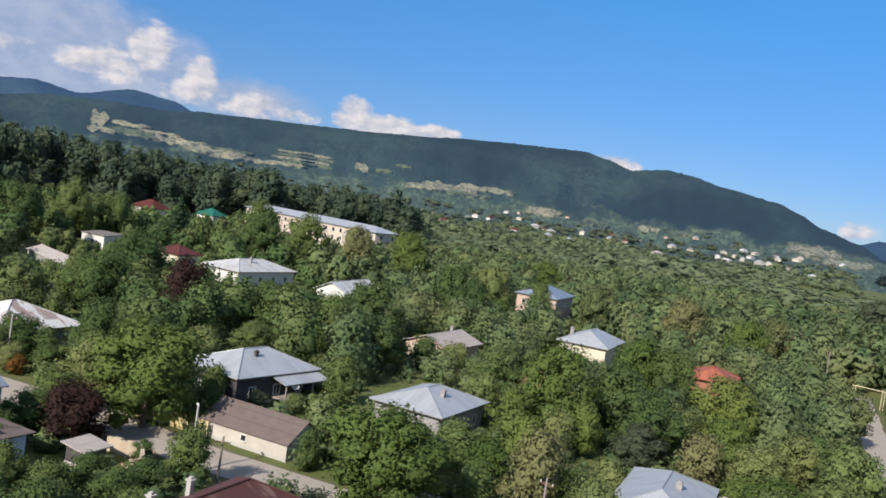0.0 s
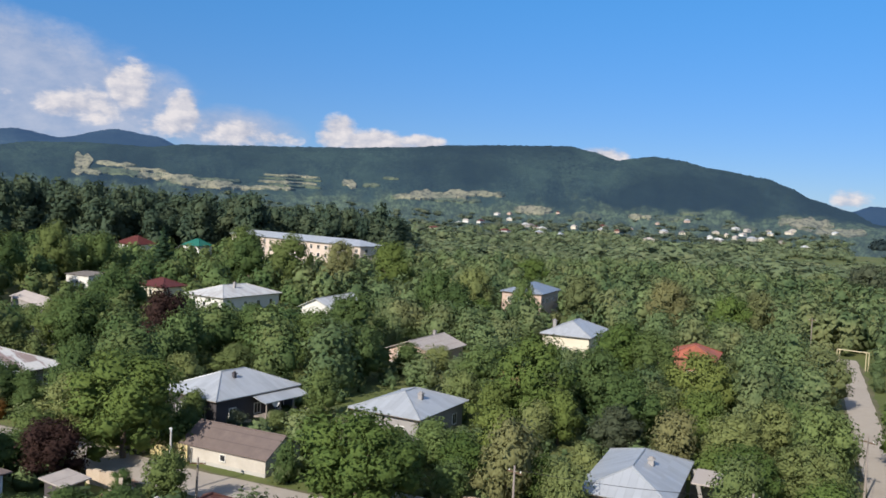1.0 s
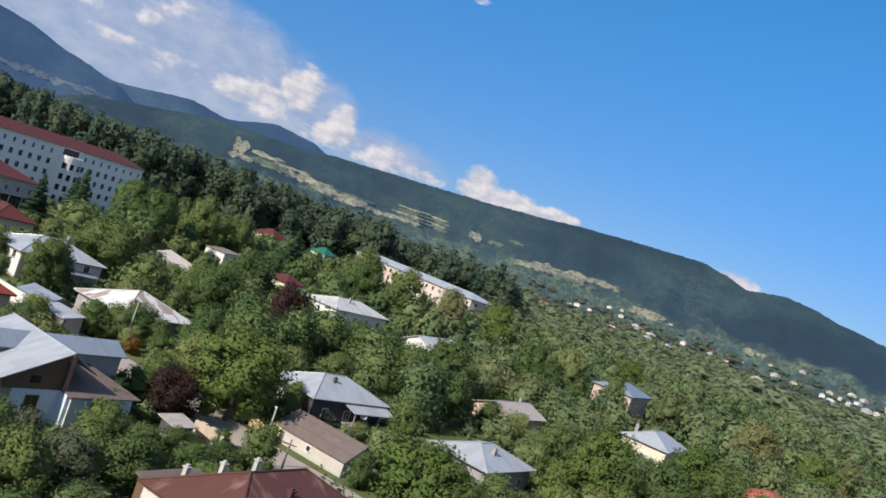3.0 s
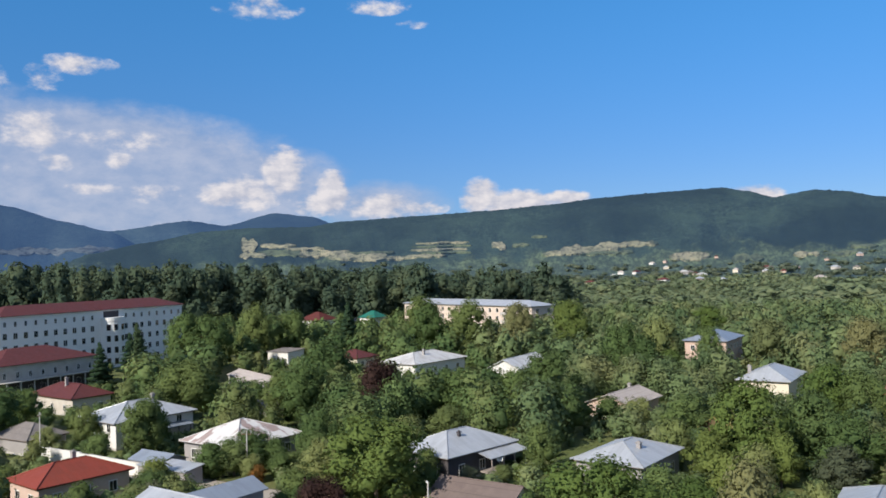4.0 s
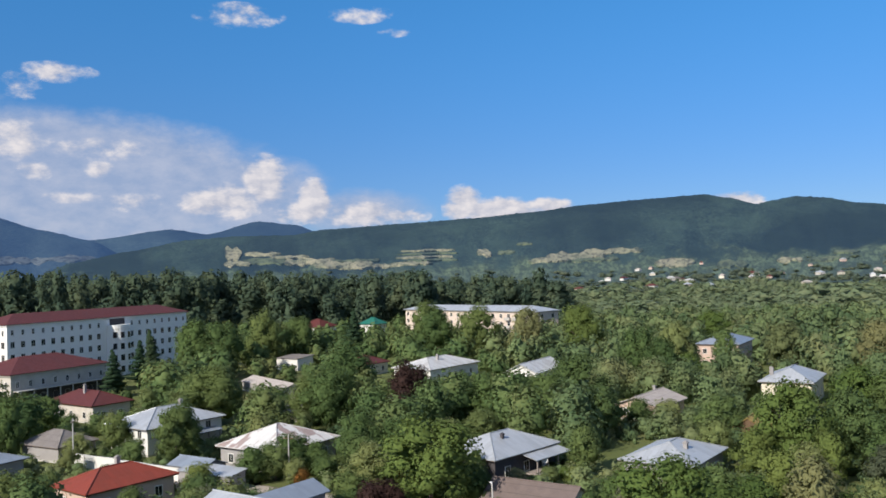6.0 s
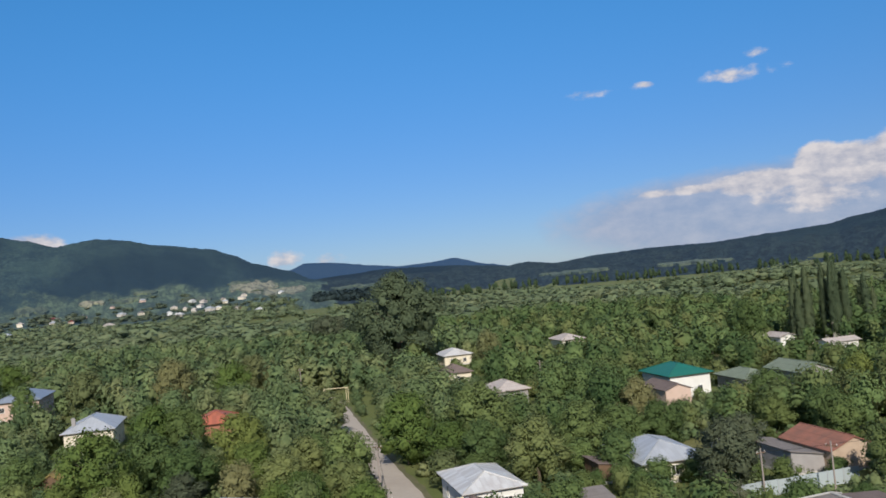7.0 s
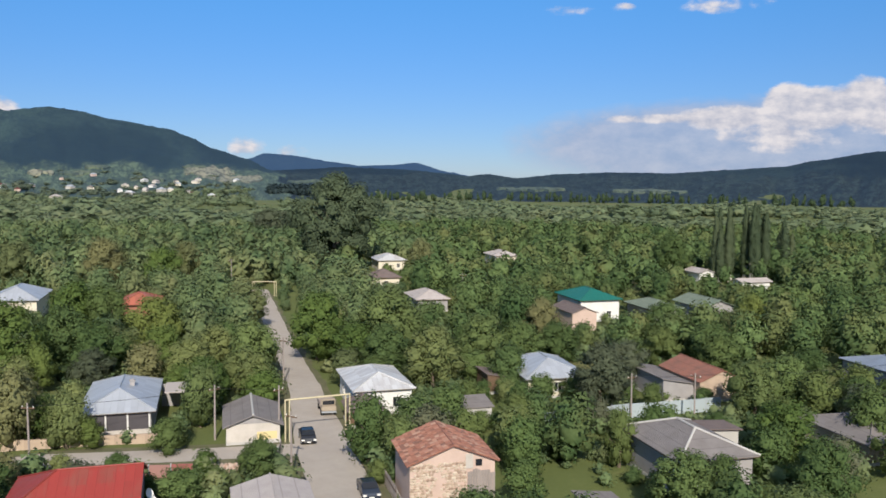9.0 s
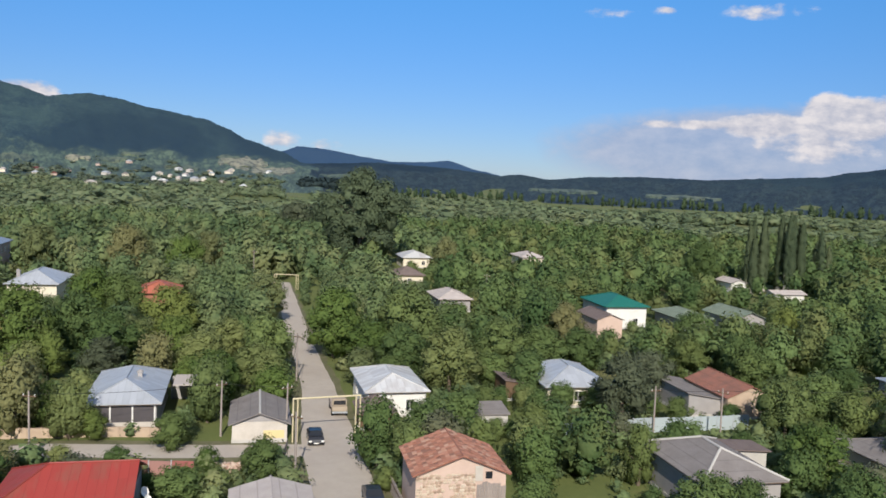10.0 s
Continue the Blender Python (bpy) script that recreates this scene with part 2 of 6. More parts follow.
def foliage(name, dark, light, warm, island=False, grain=2.6):
    m = bpy.data.materials.new(name)
    m.use_nodes = True
    t = m.node_tree
    b = t.nodes["Principled BSDF"]
    b.inputs["Roughness"].default_value, b.inputs["Specular IOR Level"].default_value = 0.75, 0.07
    if island:
        r1 = t.nodes.new("ShaderNodeNewGeometry").outputs["Random Per Island"]
        pos = world_pos(t)
        tree_r = noise_tex(t, pos, 0.08, 2, 0.6)
        fac = math_node(t, "MULTIPLY_ADD", math_node(t, "SUBTRACT", tree_r, 0.5), 2.4, math_node(t, "MULTIPLY_ADD", r1, 0.4, 0.25))
        warmth = ramp(t, noise_tex(t, pos, 0.07, 3, 0.6), [(0.48, (0, 0, 0)), (0.68, (0.85, 0.85, 0.85))])
    else:
        r1 = t.nodes.new("ShaderNodeNewGeometry").outputs["Random Per Island"]
        r2 = t.nodes.new("ShaderNodeObjectInfo").outputs["Random"]
        fac = math_node(t, "ADD", math_node(t, "MULTIPLY", r1, 0.5), math_node(t, "MULTIPLY", r2, 0.5))
        wrap = math_node(t, "FRACT", math_node(t, "MULTIPLY", r2, 7.31))
        warmth = ramp(t, wrap, [(0.45, (0, 0, 0)), (1.0, (0.8, 0.8, 0.8))])
    c = mix_rgb(t, fac, dark, light)
    c = mix_rgb(t, warmth, c, warm)
    spot = world_pos(t)
    v = t.nodes.new("ShaderNodeTexVoronoi")
    t.links.new(spot, v.inputs["Vector"])
    v.inputs["Scale"].default_value = grain
    fine = noise_tex(t, spot, grain * 1.7, 3, 0.7)
    # darker specks put the shade between leaves into the colour
    c = mix_rgb(t, ramp(t, fine, [(0.35, (0.25, 0.25, 0.25)), (0.6, (0, 0, 0))]), c, tuple(x * 0.6 for x in dark))
    c = mix_rgb(t, ramp(t, v.outputs["Distance"], [(0.0, (0.2, 0.2, 0.2)), (0.3, (0, 0, 0))]), c, tuple(min(1, x * 1.2) for x in warm))
    t.links.new(c, b.inputs["Base Color"])
    bump(t, b, math_node(t, "ADD", fine, math_node(t, "MULTIPLY", v.outputs["Distance"], -0.8)), 0.35, 0.4 / grain)
    tr = t.nodes.new("ShaderNodeBsdfTranslucent")
    t.links.new(mix_rgb(t, 0.5, c, warm), tr.inputs["Color"])
    mx = t.nodes.new("ShaderNodeMixShader")
    mx.inputs[0].default_value = 0.3
    t.links.new(b.outputs[0], mx.inputs[1])
    t.links.new(tr.outputs[0], mx.inputs[2])
    t.links.new(mx.outputs[0], t.nodes["Material Output"].inputs["Surface"])
    return m


def ground_material():
    m, t, b = material("meadow_ground", 0.95)
    p = world_pos(t)
    big, mid, fine = noise_tex(t, p, 0.012, 6, 0.6), noise_tex(t, p, 0.11, 6, 0.65), noise_tex(t, p, 1.6, 6, 0.65)
    grass = mix_rgb(t, mid, (0.06, 0.09, 0.022), (0.15, 0.17, 0.05))
    dry = mix_rgb(t, fine, (0.16, 0.13, 0.06), (0.26, 0.21, 0.11))
    c = mix_rgb(t, ramp(t, big, [(0.5, (0, 0, 0)), (0.66, (0.65, 0.65, 0.65))]), grass, dry)
    c = mix_rgb(t, ramp(t, mid, [(0.6, (0, 0, 0)), (0.72, (0.5, 0.5, 0.5))]), c, dry)
    c = mix_rgb(t, 0.4, c, mix_rgb(t, fine, (0.03, 0.05, 0.012), (0.14, 0.15, 0.05)))
    t.links.new(c, b.inputs["Base Color"])
    bump(t, b, fine, 0.6, 0.15)
    return m


def road_material(name, col):
    m, t, b = material(name, 0.95)
    p = world_pos(t)
    big, mid, fine = noise_tex(t, p, 0.12, 5, 0.6), noise_tex(t, p, 0.9, 6, 0.65), noise_tex(t, p, 12, 4)
    c = mix_rgb(t, mid, tuple(x * 0.8 for x in col), tuple(x * 1.12 for x in col))
    c = mix_rgb(t, ramp(t, big, [(0.45, (0, 0, 0)), (0.7, (0.5, 0.5, 0.5))]), c, (col[0] * 0.72, col[1] * 0.7, col[2] * 0.68))
    c = mix_rgb(t, 0.2, c, mix_rgb(t, fine, (0.1, 0.09, 0.08), (0.5, 0.45, 0.4)))
    t.links.new(c, b.inputs["Base Color"])
    bump(t, b, fine, 0.4, 0.03)
    return m


def slope_coords(t, p):
    """Across the slope, up it, and a little along the fall line, so that stands of trees run downhill in ribs."""
    sep = t.nodes.new("ShaderNodeSeparateXYZ")
    t.links.new(p, sep.inputs[0])
    x, y, z = sep.outputs
    out = math_node(t, "SQRT", math_node(t, "ADD", math_node(t, "MULTIPLY", x, x), math_node(t, "MULTIPLY", y, y)))
    c = t.nodes.new("ShaderNodeCombineXYZ")
    t.links.new(math_node(t, "MULTIPLY", math_node(t, "ARCTAN2", x, y), 2600.0), c.inputs[0])
    t.links.new(math_node(t, "MULTIPLY", z, 1.5), c.inputs[1])
    t.links.new(math_node(t, "MULTIPLY", out, 0.1), c.inputs[2])
    return c.outputs[0], z


def hill_colour(t, p, dark, light, scale, foot=None):
    q, z = slope_coords(t, p)
    broad, big, mid, fine = noise_tex(t, q, 0.0028, 4, 0.55), noise_tex(t, q, 0.011, 6, 0.6), noise_tex(t, q, scale * 0.8, 6, 0.65), noise_tex(t, q, scale * 3.2, 5, 0.7)
    c = mix_rgb(t, ramp(t, fine, [(0.34, (0, 0, 0)), (0.66, (1, 1, 1))]), dark, tuple(x * 1.25 for x in light))
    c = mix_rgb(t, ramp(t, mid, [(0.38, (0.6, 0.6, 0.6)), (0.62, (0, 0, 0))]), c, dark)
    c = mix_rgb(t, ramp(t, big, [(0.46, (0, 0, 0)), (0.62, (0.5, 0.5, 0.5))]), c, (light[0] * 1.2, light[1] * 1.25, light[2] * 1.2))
    # broad dark patches: cloud shade put into the forest colour
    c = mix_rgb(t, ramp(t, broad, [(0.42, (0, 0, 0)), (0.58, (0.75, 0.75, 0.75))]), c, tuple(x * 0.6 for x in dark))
    if foot:
        # orchards and hedges round the hill's foot, ragged where the forest begins
        edge = math_node(t, "MULTIPLY_ADD", math_node(t, "SUBTRACT", big, 0.5), 150.0, z)
        low = t.nodes.new("ShaderNodeMapRange")
        low.interpolation_type = "SMOOTHSTEP"
        low.inputs[1].default_value, low.inputs[2].default_value, low.inputs[3].default_value, low.inputs[4].default_value = 28.0, 62.0, 1.0, 0.0
        t.links.new(edge, low.inputs[0])
        plot, row = noise_tex(t, q, 0.05, 3, 0.5), noise_tex(t, q, 0.13, 3, 0.6)
        hedge = mix_rgb(t, ramp(t, plot, [(0.44, (0, 0, 0)), (0.56, (1, 1, 1))]), tuple(x * 0.5 for x in foot), foot)
        hedge = mix_rgb(t, ramp(t, row, [(0.42, (0.8, 0.8, 0.8)), (0.54, (0, 0, 0))]), hedge, tuple(x * 0.28 for x in foot))
        c = mix_rgb(t, low.outputs[0], c, hedge)
    return c, fine


def hill_material(name, dark, light, scale=0.06, haze_glow=(0, 0, 0), power=0.0, foot=None):
    m, t, b = material(name, 0.95, spec=0.1)
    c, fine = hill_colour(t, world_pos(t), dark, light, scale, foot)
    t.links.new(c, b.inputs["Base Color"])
    # blue emission puts distance haze into the slope itself
    b.inputs["Emission Color"].default_value, b.inputs["Emission Strength"].default_value = (*haze_glow, 1), power
    bump(t, b, fine, 0.6, 7.0)
    return m


# last two entries: colour and strength of the emitted haze
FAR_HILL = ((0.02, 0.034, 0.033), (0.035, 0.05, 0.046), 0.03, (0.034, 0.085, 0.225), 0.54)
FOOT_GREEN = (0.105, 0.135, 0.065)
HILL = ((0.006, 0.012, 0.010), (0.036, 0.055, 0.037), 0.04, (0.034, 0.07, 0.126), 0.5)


def field_material(name, col, tuft, hill):
    """Meadow that frays into the forest towards its rim; the map runs from -1 to 1 across it."""
    m, t, b = material(name, 0.95)
    p = world_pos(t)
    q = slope_coords(t, p)[0]
    big, fine = noise_tex(t, q, 0.02, 5, 0.6), noise_tex(t, q, 0.08, 5, 0.7)
    c = mix_rgb(t, ramp(t, big, [(0.4, (0, 0, 0)), (0.62, (0.9, 0.9, 0.9))]), col, tuft)
    c = mix_rgb(t, ramp(t, fine, [(0.5, (0, 0, 0)), (0.58, (0.85, 0.85, 0.85))]), c, tuple(x * 0.42 for x in tuft))
    wood, _ = hill_colour(t, p, *hill[:3], FOOT_GREEN)
    sep = t.nodes.new("ShaderNodeSeparateXYZ")
    t.links.new(t.nodes.new("ShaderNodeTexCoord").outputs["UV"], sep.inputs[0])
    rim = math_node(t, "MAXIMUM", math_node(t, "ABSOLUTE", sep.outputs[0]), math_node(t, "ABSOLUTE", sep.outputs[1]))
    ragged = math_node(t, "MULTIPLY_ADD", math_node(t, "SUBTRACT", noise_tex(t, slope_coords(t, p)[0], 0.03, 6, 0.7), 0.5), 1.5, rim)
    c = mix_rgb(t, math_node(t, "MULTIPLY", math_node(t, "SUBTRACT", ragged, 0.72), 3.5, clamp=True), c, wood)
    t.links.new(c, b.inputs["Base Color"])
    # distance haze put in as blue emission, weaker than the hill's
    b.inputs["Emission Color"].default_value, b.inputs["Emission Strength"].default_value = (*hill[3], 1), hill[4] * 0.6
    return m


M = {}
M["ground"] = ground_material()
M["road"] = road_material("dusty_road", (0.40, 0.35, 0.30))
M["verge"] = plaster("verge_grass", (0.1, 0.1, 0.05), (0.19, 0.16, 0.1), 0.9)
M["roof_zinc"] = sheet_metal("zinc_roof", (0.50, 0.52, 0.55), (0.37, 0.38, 0.40), 0.5)
M["roof_white"] = sheet_metal("pale_metal_roof", (0.70, 0.69, 0.67), (0.47, 0.42, 0.39), 0.7, 0.5)
M["roof_rusty"] = sheet_metal("rust_streaked_roof", (0.533, 0.507, 0.490), (0.189, 0.065, 0.043), 0.95, 0.6, 0.15)
M["roof_blue"] = sheet_metal("blue_grey_roof", (0.310, 0.353, 0.421), (0.241, 0.267, 0.310), 0.5)
M["roof_brown"] = sheet_metal("brown_red_roof", (0.115, 0.046, 0.037), (0.3, 0.19, 0.155), 0.8, 0.55, 0.05, 0.6, (0.56, 0.66))
M["roof_red"] = sheet_metal("red_roof", (0.3, 0.045, 0.036), (0.21, 0.085, 0.06), 0.75, 0.55, 0.05)
M["roof_orange"] = sheet_metal("orange_roof", (0.42, 0.13, 0.08), (0.2, 0.08, 0.055), 0.8, 0.6, 0.05)
M["roof_rustred"] = sheet_metal("rust_red_roof", (0.25, 0.05, 0.03), (0.19, 0.05, 0.03), 0.5, 0.55, 0.05)
M["roof_brick"] = sheet_metal("dull_red_roof", (0.112, 0.030, 0.027), (0.085, 0.03, 0.028), 0.5, 0.6, 0.05)
M["roof_ochre"] = sheet_metal("ochre_roof", (0.36, 0.26, 0.08), (0.26, 0.19, 0.08), 0.6, 0.7, 0.0)
M["roof_green"] = sheet_metal("green_roof", (0.017, 0.146, 0.112), (0.043, 0.172, 0.129), 0.5, 0.45, 0.1)
M["roof_slate"] = slate("weathered_slate", (0.215, 0.194, 0.185), (0.138, 0.120, 0.112))
M["roof_slate_brown"] = slate("brown_slate", (0.172, 0.133, 0.120), (0.112, 0.086, 0.082))
M["roof_pale_slate"] = slate("pale_slate", (0.45, 0.40, 0.375), (0.34, 0.295, 0.27))
M["roof_moss"] = slate("mossy_slate", (0.189, 0.224, 0.172), (0.129, 0.163, 0.112))
M["tile"] = slate("clay_tile", (0.31, 0.13, 0.09), (0.13, 0.085, 0.07))
M["gate"] = sheet_metal("rusty_pink_sheet", (0.36, 0.13, 0.115), (0.42, 0.33, 0.29), 0.8, 0.6, 0.05)
M["fence_sheet"] = sheet_metal("pale_fence_sheet", (0.44, 0.5, 0.52), (0.34, 0.36, 0.36), 0.6, 0.5, 0.1)
M["cream"] = plaster("cream_plaster", (0.64, 0.575, 0.46), (0.46, 0.40, 0.31))
M["shed_wall"] = plaster("stained_limewash", (0.516, 0.473, 0.421), (0.327, 0.284, 0.241), 0.8)
M["white"] = plaster("white_plaster", (0.654, 0.636, 0.602), (0.473, 0.447, 0.404))
M["hotel"] = plaster("off_white_render", (0.8, 0.78, 0.75), (0.602, 0.559, 0.516), 0.3)
M["pinkish"] = plaster("pink_plaster", (0.533, 0.396, 0.327), (0.387, 0.284, 0.232), 0.6)
M["apartment"] = plaster("pinkish_cream_render", (0.6, 0.5, 0.42), (0.45, 0.34, 0.28), 0.7)
M["stone"] = plaster("rubble_stone", (0.430, 0.327, 0.241), (0.258, 0.189, 0.146), 0.8)
M["masonry"], _t, _b = material("pale_rubble_masonry", 0.95)
_p = coords(_t)
_v = _t.nodes.new("ShaderNodeTexVoronoi")
_t.links.new(_p, _v.inputs["Vector"])
_v.inputs["Scale"].default_value = 3.2
_e = _t.nodes.new("ShaderNodeTexVoronoi")
_e.feature = "DISTANCE_TO_EDGE"
_t.links.new(_p, _e.inputs["Vector"])
_e.inputs["Scale"].default_value = 3.2
_c = mix_rgb(_t, 0.45, (0.56, 0.49, 0.41), mix_rgb(_t, _v.outputs["Color"], (0.34, 0.25, 0.2), (0.68, 0.62, 0.53)))
_c = mix_rgb(_t, ramp(_t, noise_tex(_t, _p, 0.7, 5, 0.6), [(0.45, (0, 0, 0)), (0.65, (0.7, 0.7, 0.7))]), _c, (0.6, 0.55, 0.48))
_t.links.new(mix_rgb(_t, ramp(_t, _e.outputs["Distance"], [(0.02, (0.6, 0.6, 0.6)), (0.08, (0, 0, 0))]), _c, (0.62, 0.58, 0.52)), _b.inputs["Base Color"])
bump(_t, _b, _e.outputs["Distance"], 0.6, 0.08)
M["grey_wall"] = plaster("grey_plaster", (0.310, 0.292, 0.284), (0.189, 0.172, 0.172), 0.6)
# dark timber; also painted flat where an opening is dark with shade
M["dark_wall"] = plaster("dark_timber_and_shade", (0.077, 0.069, 0.073), (0.043, 0.039, 0.043), 0.6)
M["blue_wall"] = plaster("pale_blue_wall", (0.550, 0.619, 0.688), (0.430, 0.482, 0.533), 0.5)
M["yellow"] = plaster("yellow_plaster", (0.602, 0.499, 0.258), (0.430, 0.344, 0.189), 0.4)
M["brickred"] = plaster("brick_wall", (0.327, 0.146, 0.095), (0.224, 0.095, 0.069), 0.6)
M["glass"], _t, _b = material("dark_window_glass", 0.08, 0.0, 0.6)
_b.inputs["Base Color"].default_value = (0.02, 0.022, 0.026, 1)
M["frame"] = plain("white_frame", (0.7, 0.68, 0.64))
M["frame_dark"] = plain("brown_frame", (0.14, 0.08, 0.05))
M["wood"] = planks("grey_weathered_wood", (0.34, 0.29, 0.26))
M["wood_brown"] = planks("brown_wood", (0.16, 0.1, 0.06))
M["rubble"], _t, _b = material("mottled_fieldstone", 0.95)
_i = _t.nodes.new("ShaderNodeObjectInfo").outputs["Random"]
_c = ramp(_t, _i, [(0.0, (0.2, 0.12, 0.075)), (0.3, (0.36, 0.26, 0.18)), (0.65, (0.5, 0.4, 0.3)), (1.0, (0.62, 0.54, 0.43))])
_c = mix_rgb(_t, 0.4, _c, mix_rgb(_t, noise_tex(_t, coords(_t), 7, 5), (0.18, 0.13, 0.1), (0.6, 0.5, 0.4)))
_t.links.new(_c, _b.inputs["Base Color"])
M["clay"], _t, _b = material("old_clay_tile", 0.9)
_i = _t.nodes.new("ShaderNodeObjectInfo").outputs["Random"]
_c = ramp(_t, _i, [(0.0, (0.16, 0.075, 0.055)), (0.35, (0.32, 0.12, 0.075)), (0.75, (0.4, 0.17, 0.11)), (1.0, (0.46, 0.28, 0.2))])
_t.links.new(mix_rgb(_t, 0.3, _c, mix_rgb(_t, noise_tex(_t, coords(_t), 9, 4), (0.14, 0.08, 0.06), (0.4, 0.24, 0.17))), _b.inputs["Base Color"])
M["fallen_brick"], _t, _b = material("fallen_brick", 0.95)
_i = _t.nodes.new("ShaderNodeNewGeometry").outputs["Random Per Island"]
_c = ramp(_t, _i, [(0.0, (0.3, 0.17, 0.13)), (0.4, (0.42, 0.28, 0.22)), (0.7, (0.5, 0.4, 0.33)), (1.0, (0.6, 0.54, 0.47))])
_t.links.new(mix_rgb(_t, 0.3, _c, mix_rgb(_t, noise_tex(_t, coords(_t), 8, 4), (0.2, 0.13, 0.1), (0.55, 0.46, 0.38))), _b.inputs["Base Color"])
M["concrete"] = plaster("concrete", (0.45, 0.43, 0.4), (0.3, 0.28, 0.26), 0.6)
M["pipe"] = plain("yellow_gas_pipe", (0.52, 0.45, 0.29), 0.6)
M["metal_grey"] = plain("grey_metal", (0.4, 0.42, 0.44), 0.5, 0.4)
M["black_paint"], _t, _b = material("black_car_paint", 0.22, 0.0, 0.6)
_b.inputs["Base Color"].default_value = (0.015, 0.015, 0.018, 1)
M["navy_paint"], _t, _b = material("dark_blue_car_paint", 0.25, 0.0, 0.6)
_b.inputs["Base Color"].default_value = (0.02, 0.028, 0.045, 1)
M["truck_paint"] = plain("faded_cream_paint", (0.34, 0.28, 0.21), 0.7)
M["tyre"] = plain("black_rubber", (0.02, 0.02, 0.02), 0.9)
M["bark"] = plaster("bark", (0.13, 0.1, 0.075), (0.07, 0.055, 0.04), 0.7)
M["bark_pale"] = plaster("pale_bark", (0.4, 0.37, 0.32), (0.22, 0.2, 0.17), 0.7)
LEAF = {
    "walnut": foliage("walnut_leaves", (0.057, 0.098, 0.03), (0.15, 0.212, 0.056), (0.2, 0.228, 0.066)),
    "fruit": foliage("fruit_tree_leaves", (0.066, 0.108, 0.042), (0.185, 0.25, 0.085), (0.25, 0.268, 0.105)),
    "dark": foliage("dark_leaves", (0.048, 0.085, 0.033), (0.135, 0.196, 0.065), (0.164, 0.198, 0.067)),
    "elm": foliage("elm_leaves", (0.065, 0.098, 0.058), (0.125, 0.165, 0.095), (0.14, 0.168, 0.092), False, 1.6),
    "poplar": foliage("poplar_leaves", (0.06, 0.088, 0.05), (0.125, 0.16, 0.085), (0.14, 0.165, 0.085)),
    "grey": foliage("grey_green_leaves", (0.075, 0.092, 0.056), (0.14, 0.16, 0.098), (0.165, 0.17, 0.1)),
    "plum": foliage("purple_plum_leaves", (0.04, 0.025, 0.022), (0.075, 0.04, 0.034), (0.085, 0.052, 0.036)),
    "brown": foliage("browned_leaves", (0.104, 0.131, 0.058), (0.192, 0.222, 0.095), (0.247, 0.226, 0.105)),
    "conifer": foliage("conifer_needles", (0.028, 0.057, 0.033), (0.059, 0.099, 0.050), (0.068, 0.095, 0.046)),
    # pine: cloud shade put into the dark blue-grey needle colour
    "pine": foliage("cloud_shaded_needles", (0.034, 0.054, 0.058), (0.048, 0.07, 0.07), (0.05, 0.07, 0.066), True, 0.8),
    "orange": foliage("rust_orange_leaves", (0.12, 0.09, 0.03), (0.34, 0.12, 0.03), (0.3, 0.14, 0.035)),
    "wood": foliage("woodland_leaves", (0.07, 0.115, 0.055), (0.205, 0.268, 0.115), (0.25, 0.262, 0.12), True, 2.0),
    # wood_dark: darker copy of wood; eastern cloud shade is put into its colour
    "wood_dark": foliage("darkened_orchard_leaves", (0.052, 0.095, 0.036), (0.173, 0.242, 0.091), (0.193, 0.206, 0.081), True, 2.0),
    # far, slope: distance haze put into greyer leaf colours
    "far": foliage("hazed_woodland_leaves", (0.115, 0.155, 0.09), (0.185, 0.235, 0.122), (0.22, 0.24, 0.13), True, 0.9),
    "slope": foliage("hazed_hillside_leaves", (0.09, 0.12, 0.085), (0.14, 0.172, 0.115), (0.16, 0.172, 0.112), True, 0.7),
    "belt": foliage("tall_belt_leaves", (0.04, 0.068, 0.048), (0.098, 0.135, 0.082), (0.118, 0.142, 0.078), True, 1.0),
}
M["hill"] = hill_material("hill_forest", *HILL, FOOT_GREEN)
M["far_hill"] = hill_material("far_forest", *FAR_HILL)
# cloud shade sits in these darker forest colours, haze in the emission
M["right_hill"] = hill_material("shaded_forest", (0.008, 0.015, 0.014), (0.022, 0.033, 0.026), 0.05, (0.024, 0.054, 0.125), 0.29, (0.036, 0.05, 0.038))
M["roof_patchy"] = sheet_metal("white_roof_with_rust", (0.66, 0.64, 0.62), (0.2, 0.07, 0.045), 0.95, 0.55, 0.1, 0.7, (0.53, 0.58))
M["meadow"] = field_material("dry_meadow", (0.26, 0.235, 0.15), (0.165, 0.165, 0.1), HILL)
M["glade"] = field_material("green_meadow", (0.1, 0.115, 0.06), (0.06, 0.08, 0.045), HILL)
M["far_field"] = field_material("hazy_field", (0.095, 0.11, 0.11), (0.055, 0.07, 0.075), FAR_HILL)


# ---- mesh helpers ----
def mesh_from(name, verts, faces, mat=None, smooth=False):
    me = bpy.data.meshes.new(name)
    me.from_pydata([tuple(v) for v in verts], [], faces)
    if mat:
        me.materials.append(mat)
    if smooth:
        me.polygons.foreach_set("use_smooth", [True] * len(me.polygons))
    me.update()
    return me


def add_box(bm, lo, hi, m=None):
    vs = [bm.verts.new(Vector(((lo, hi)[i & 1][0], (lo, hi)[i >> 1 & 1][1], (lo, hi)[i >> 2 & 1][2]))) for i in range(8)]
    if m:
        for v in vs:
            v.co = m @ v.co
    for f in ((0, 2, 3, 1), (4, 5, 7, 6), (0, 1, 5, 4), (2, 6, 7, 3), (0, 4, 6, 2), (1, 3, 7, 5)):
        bm.faces.new([vs[i] for i in f])
    return vs


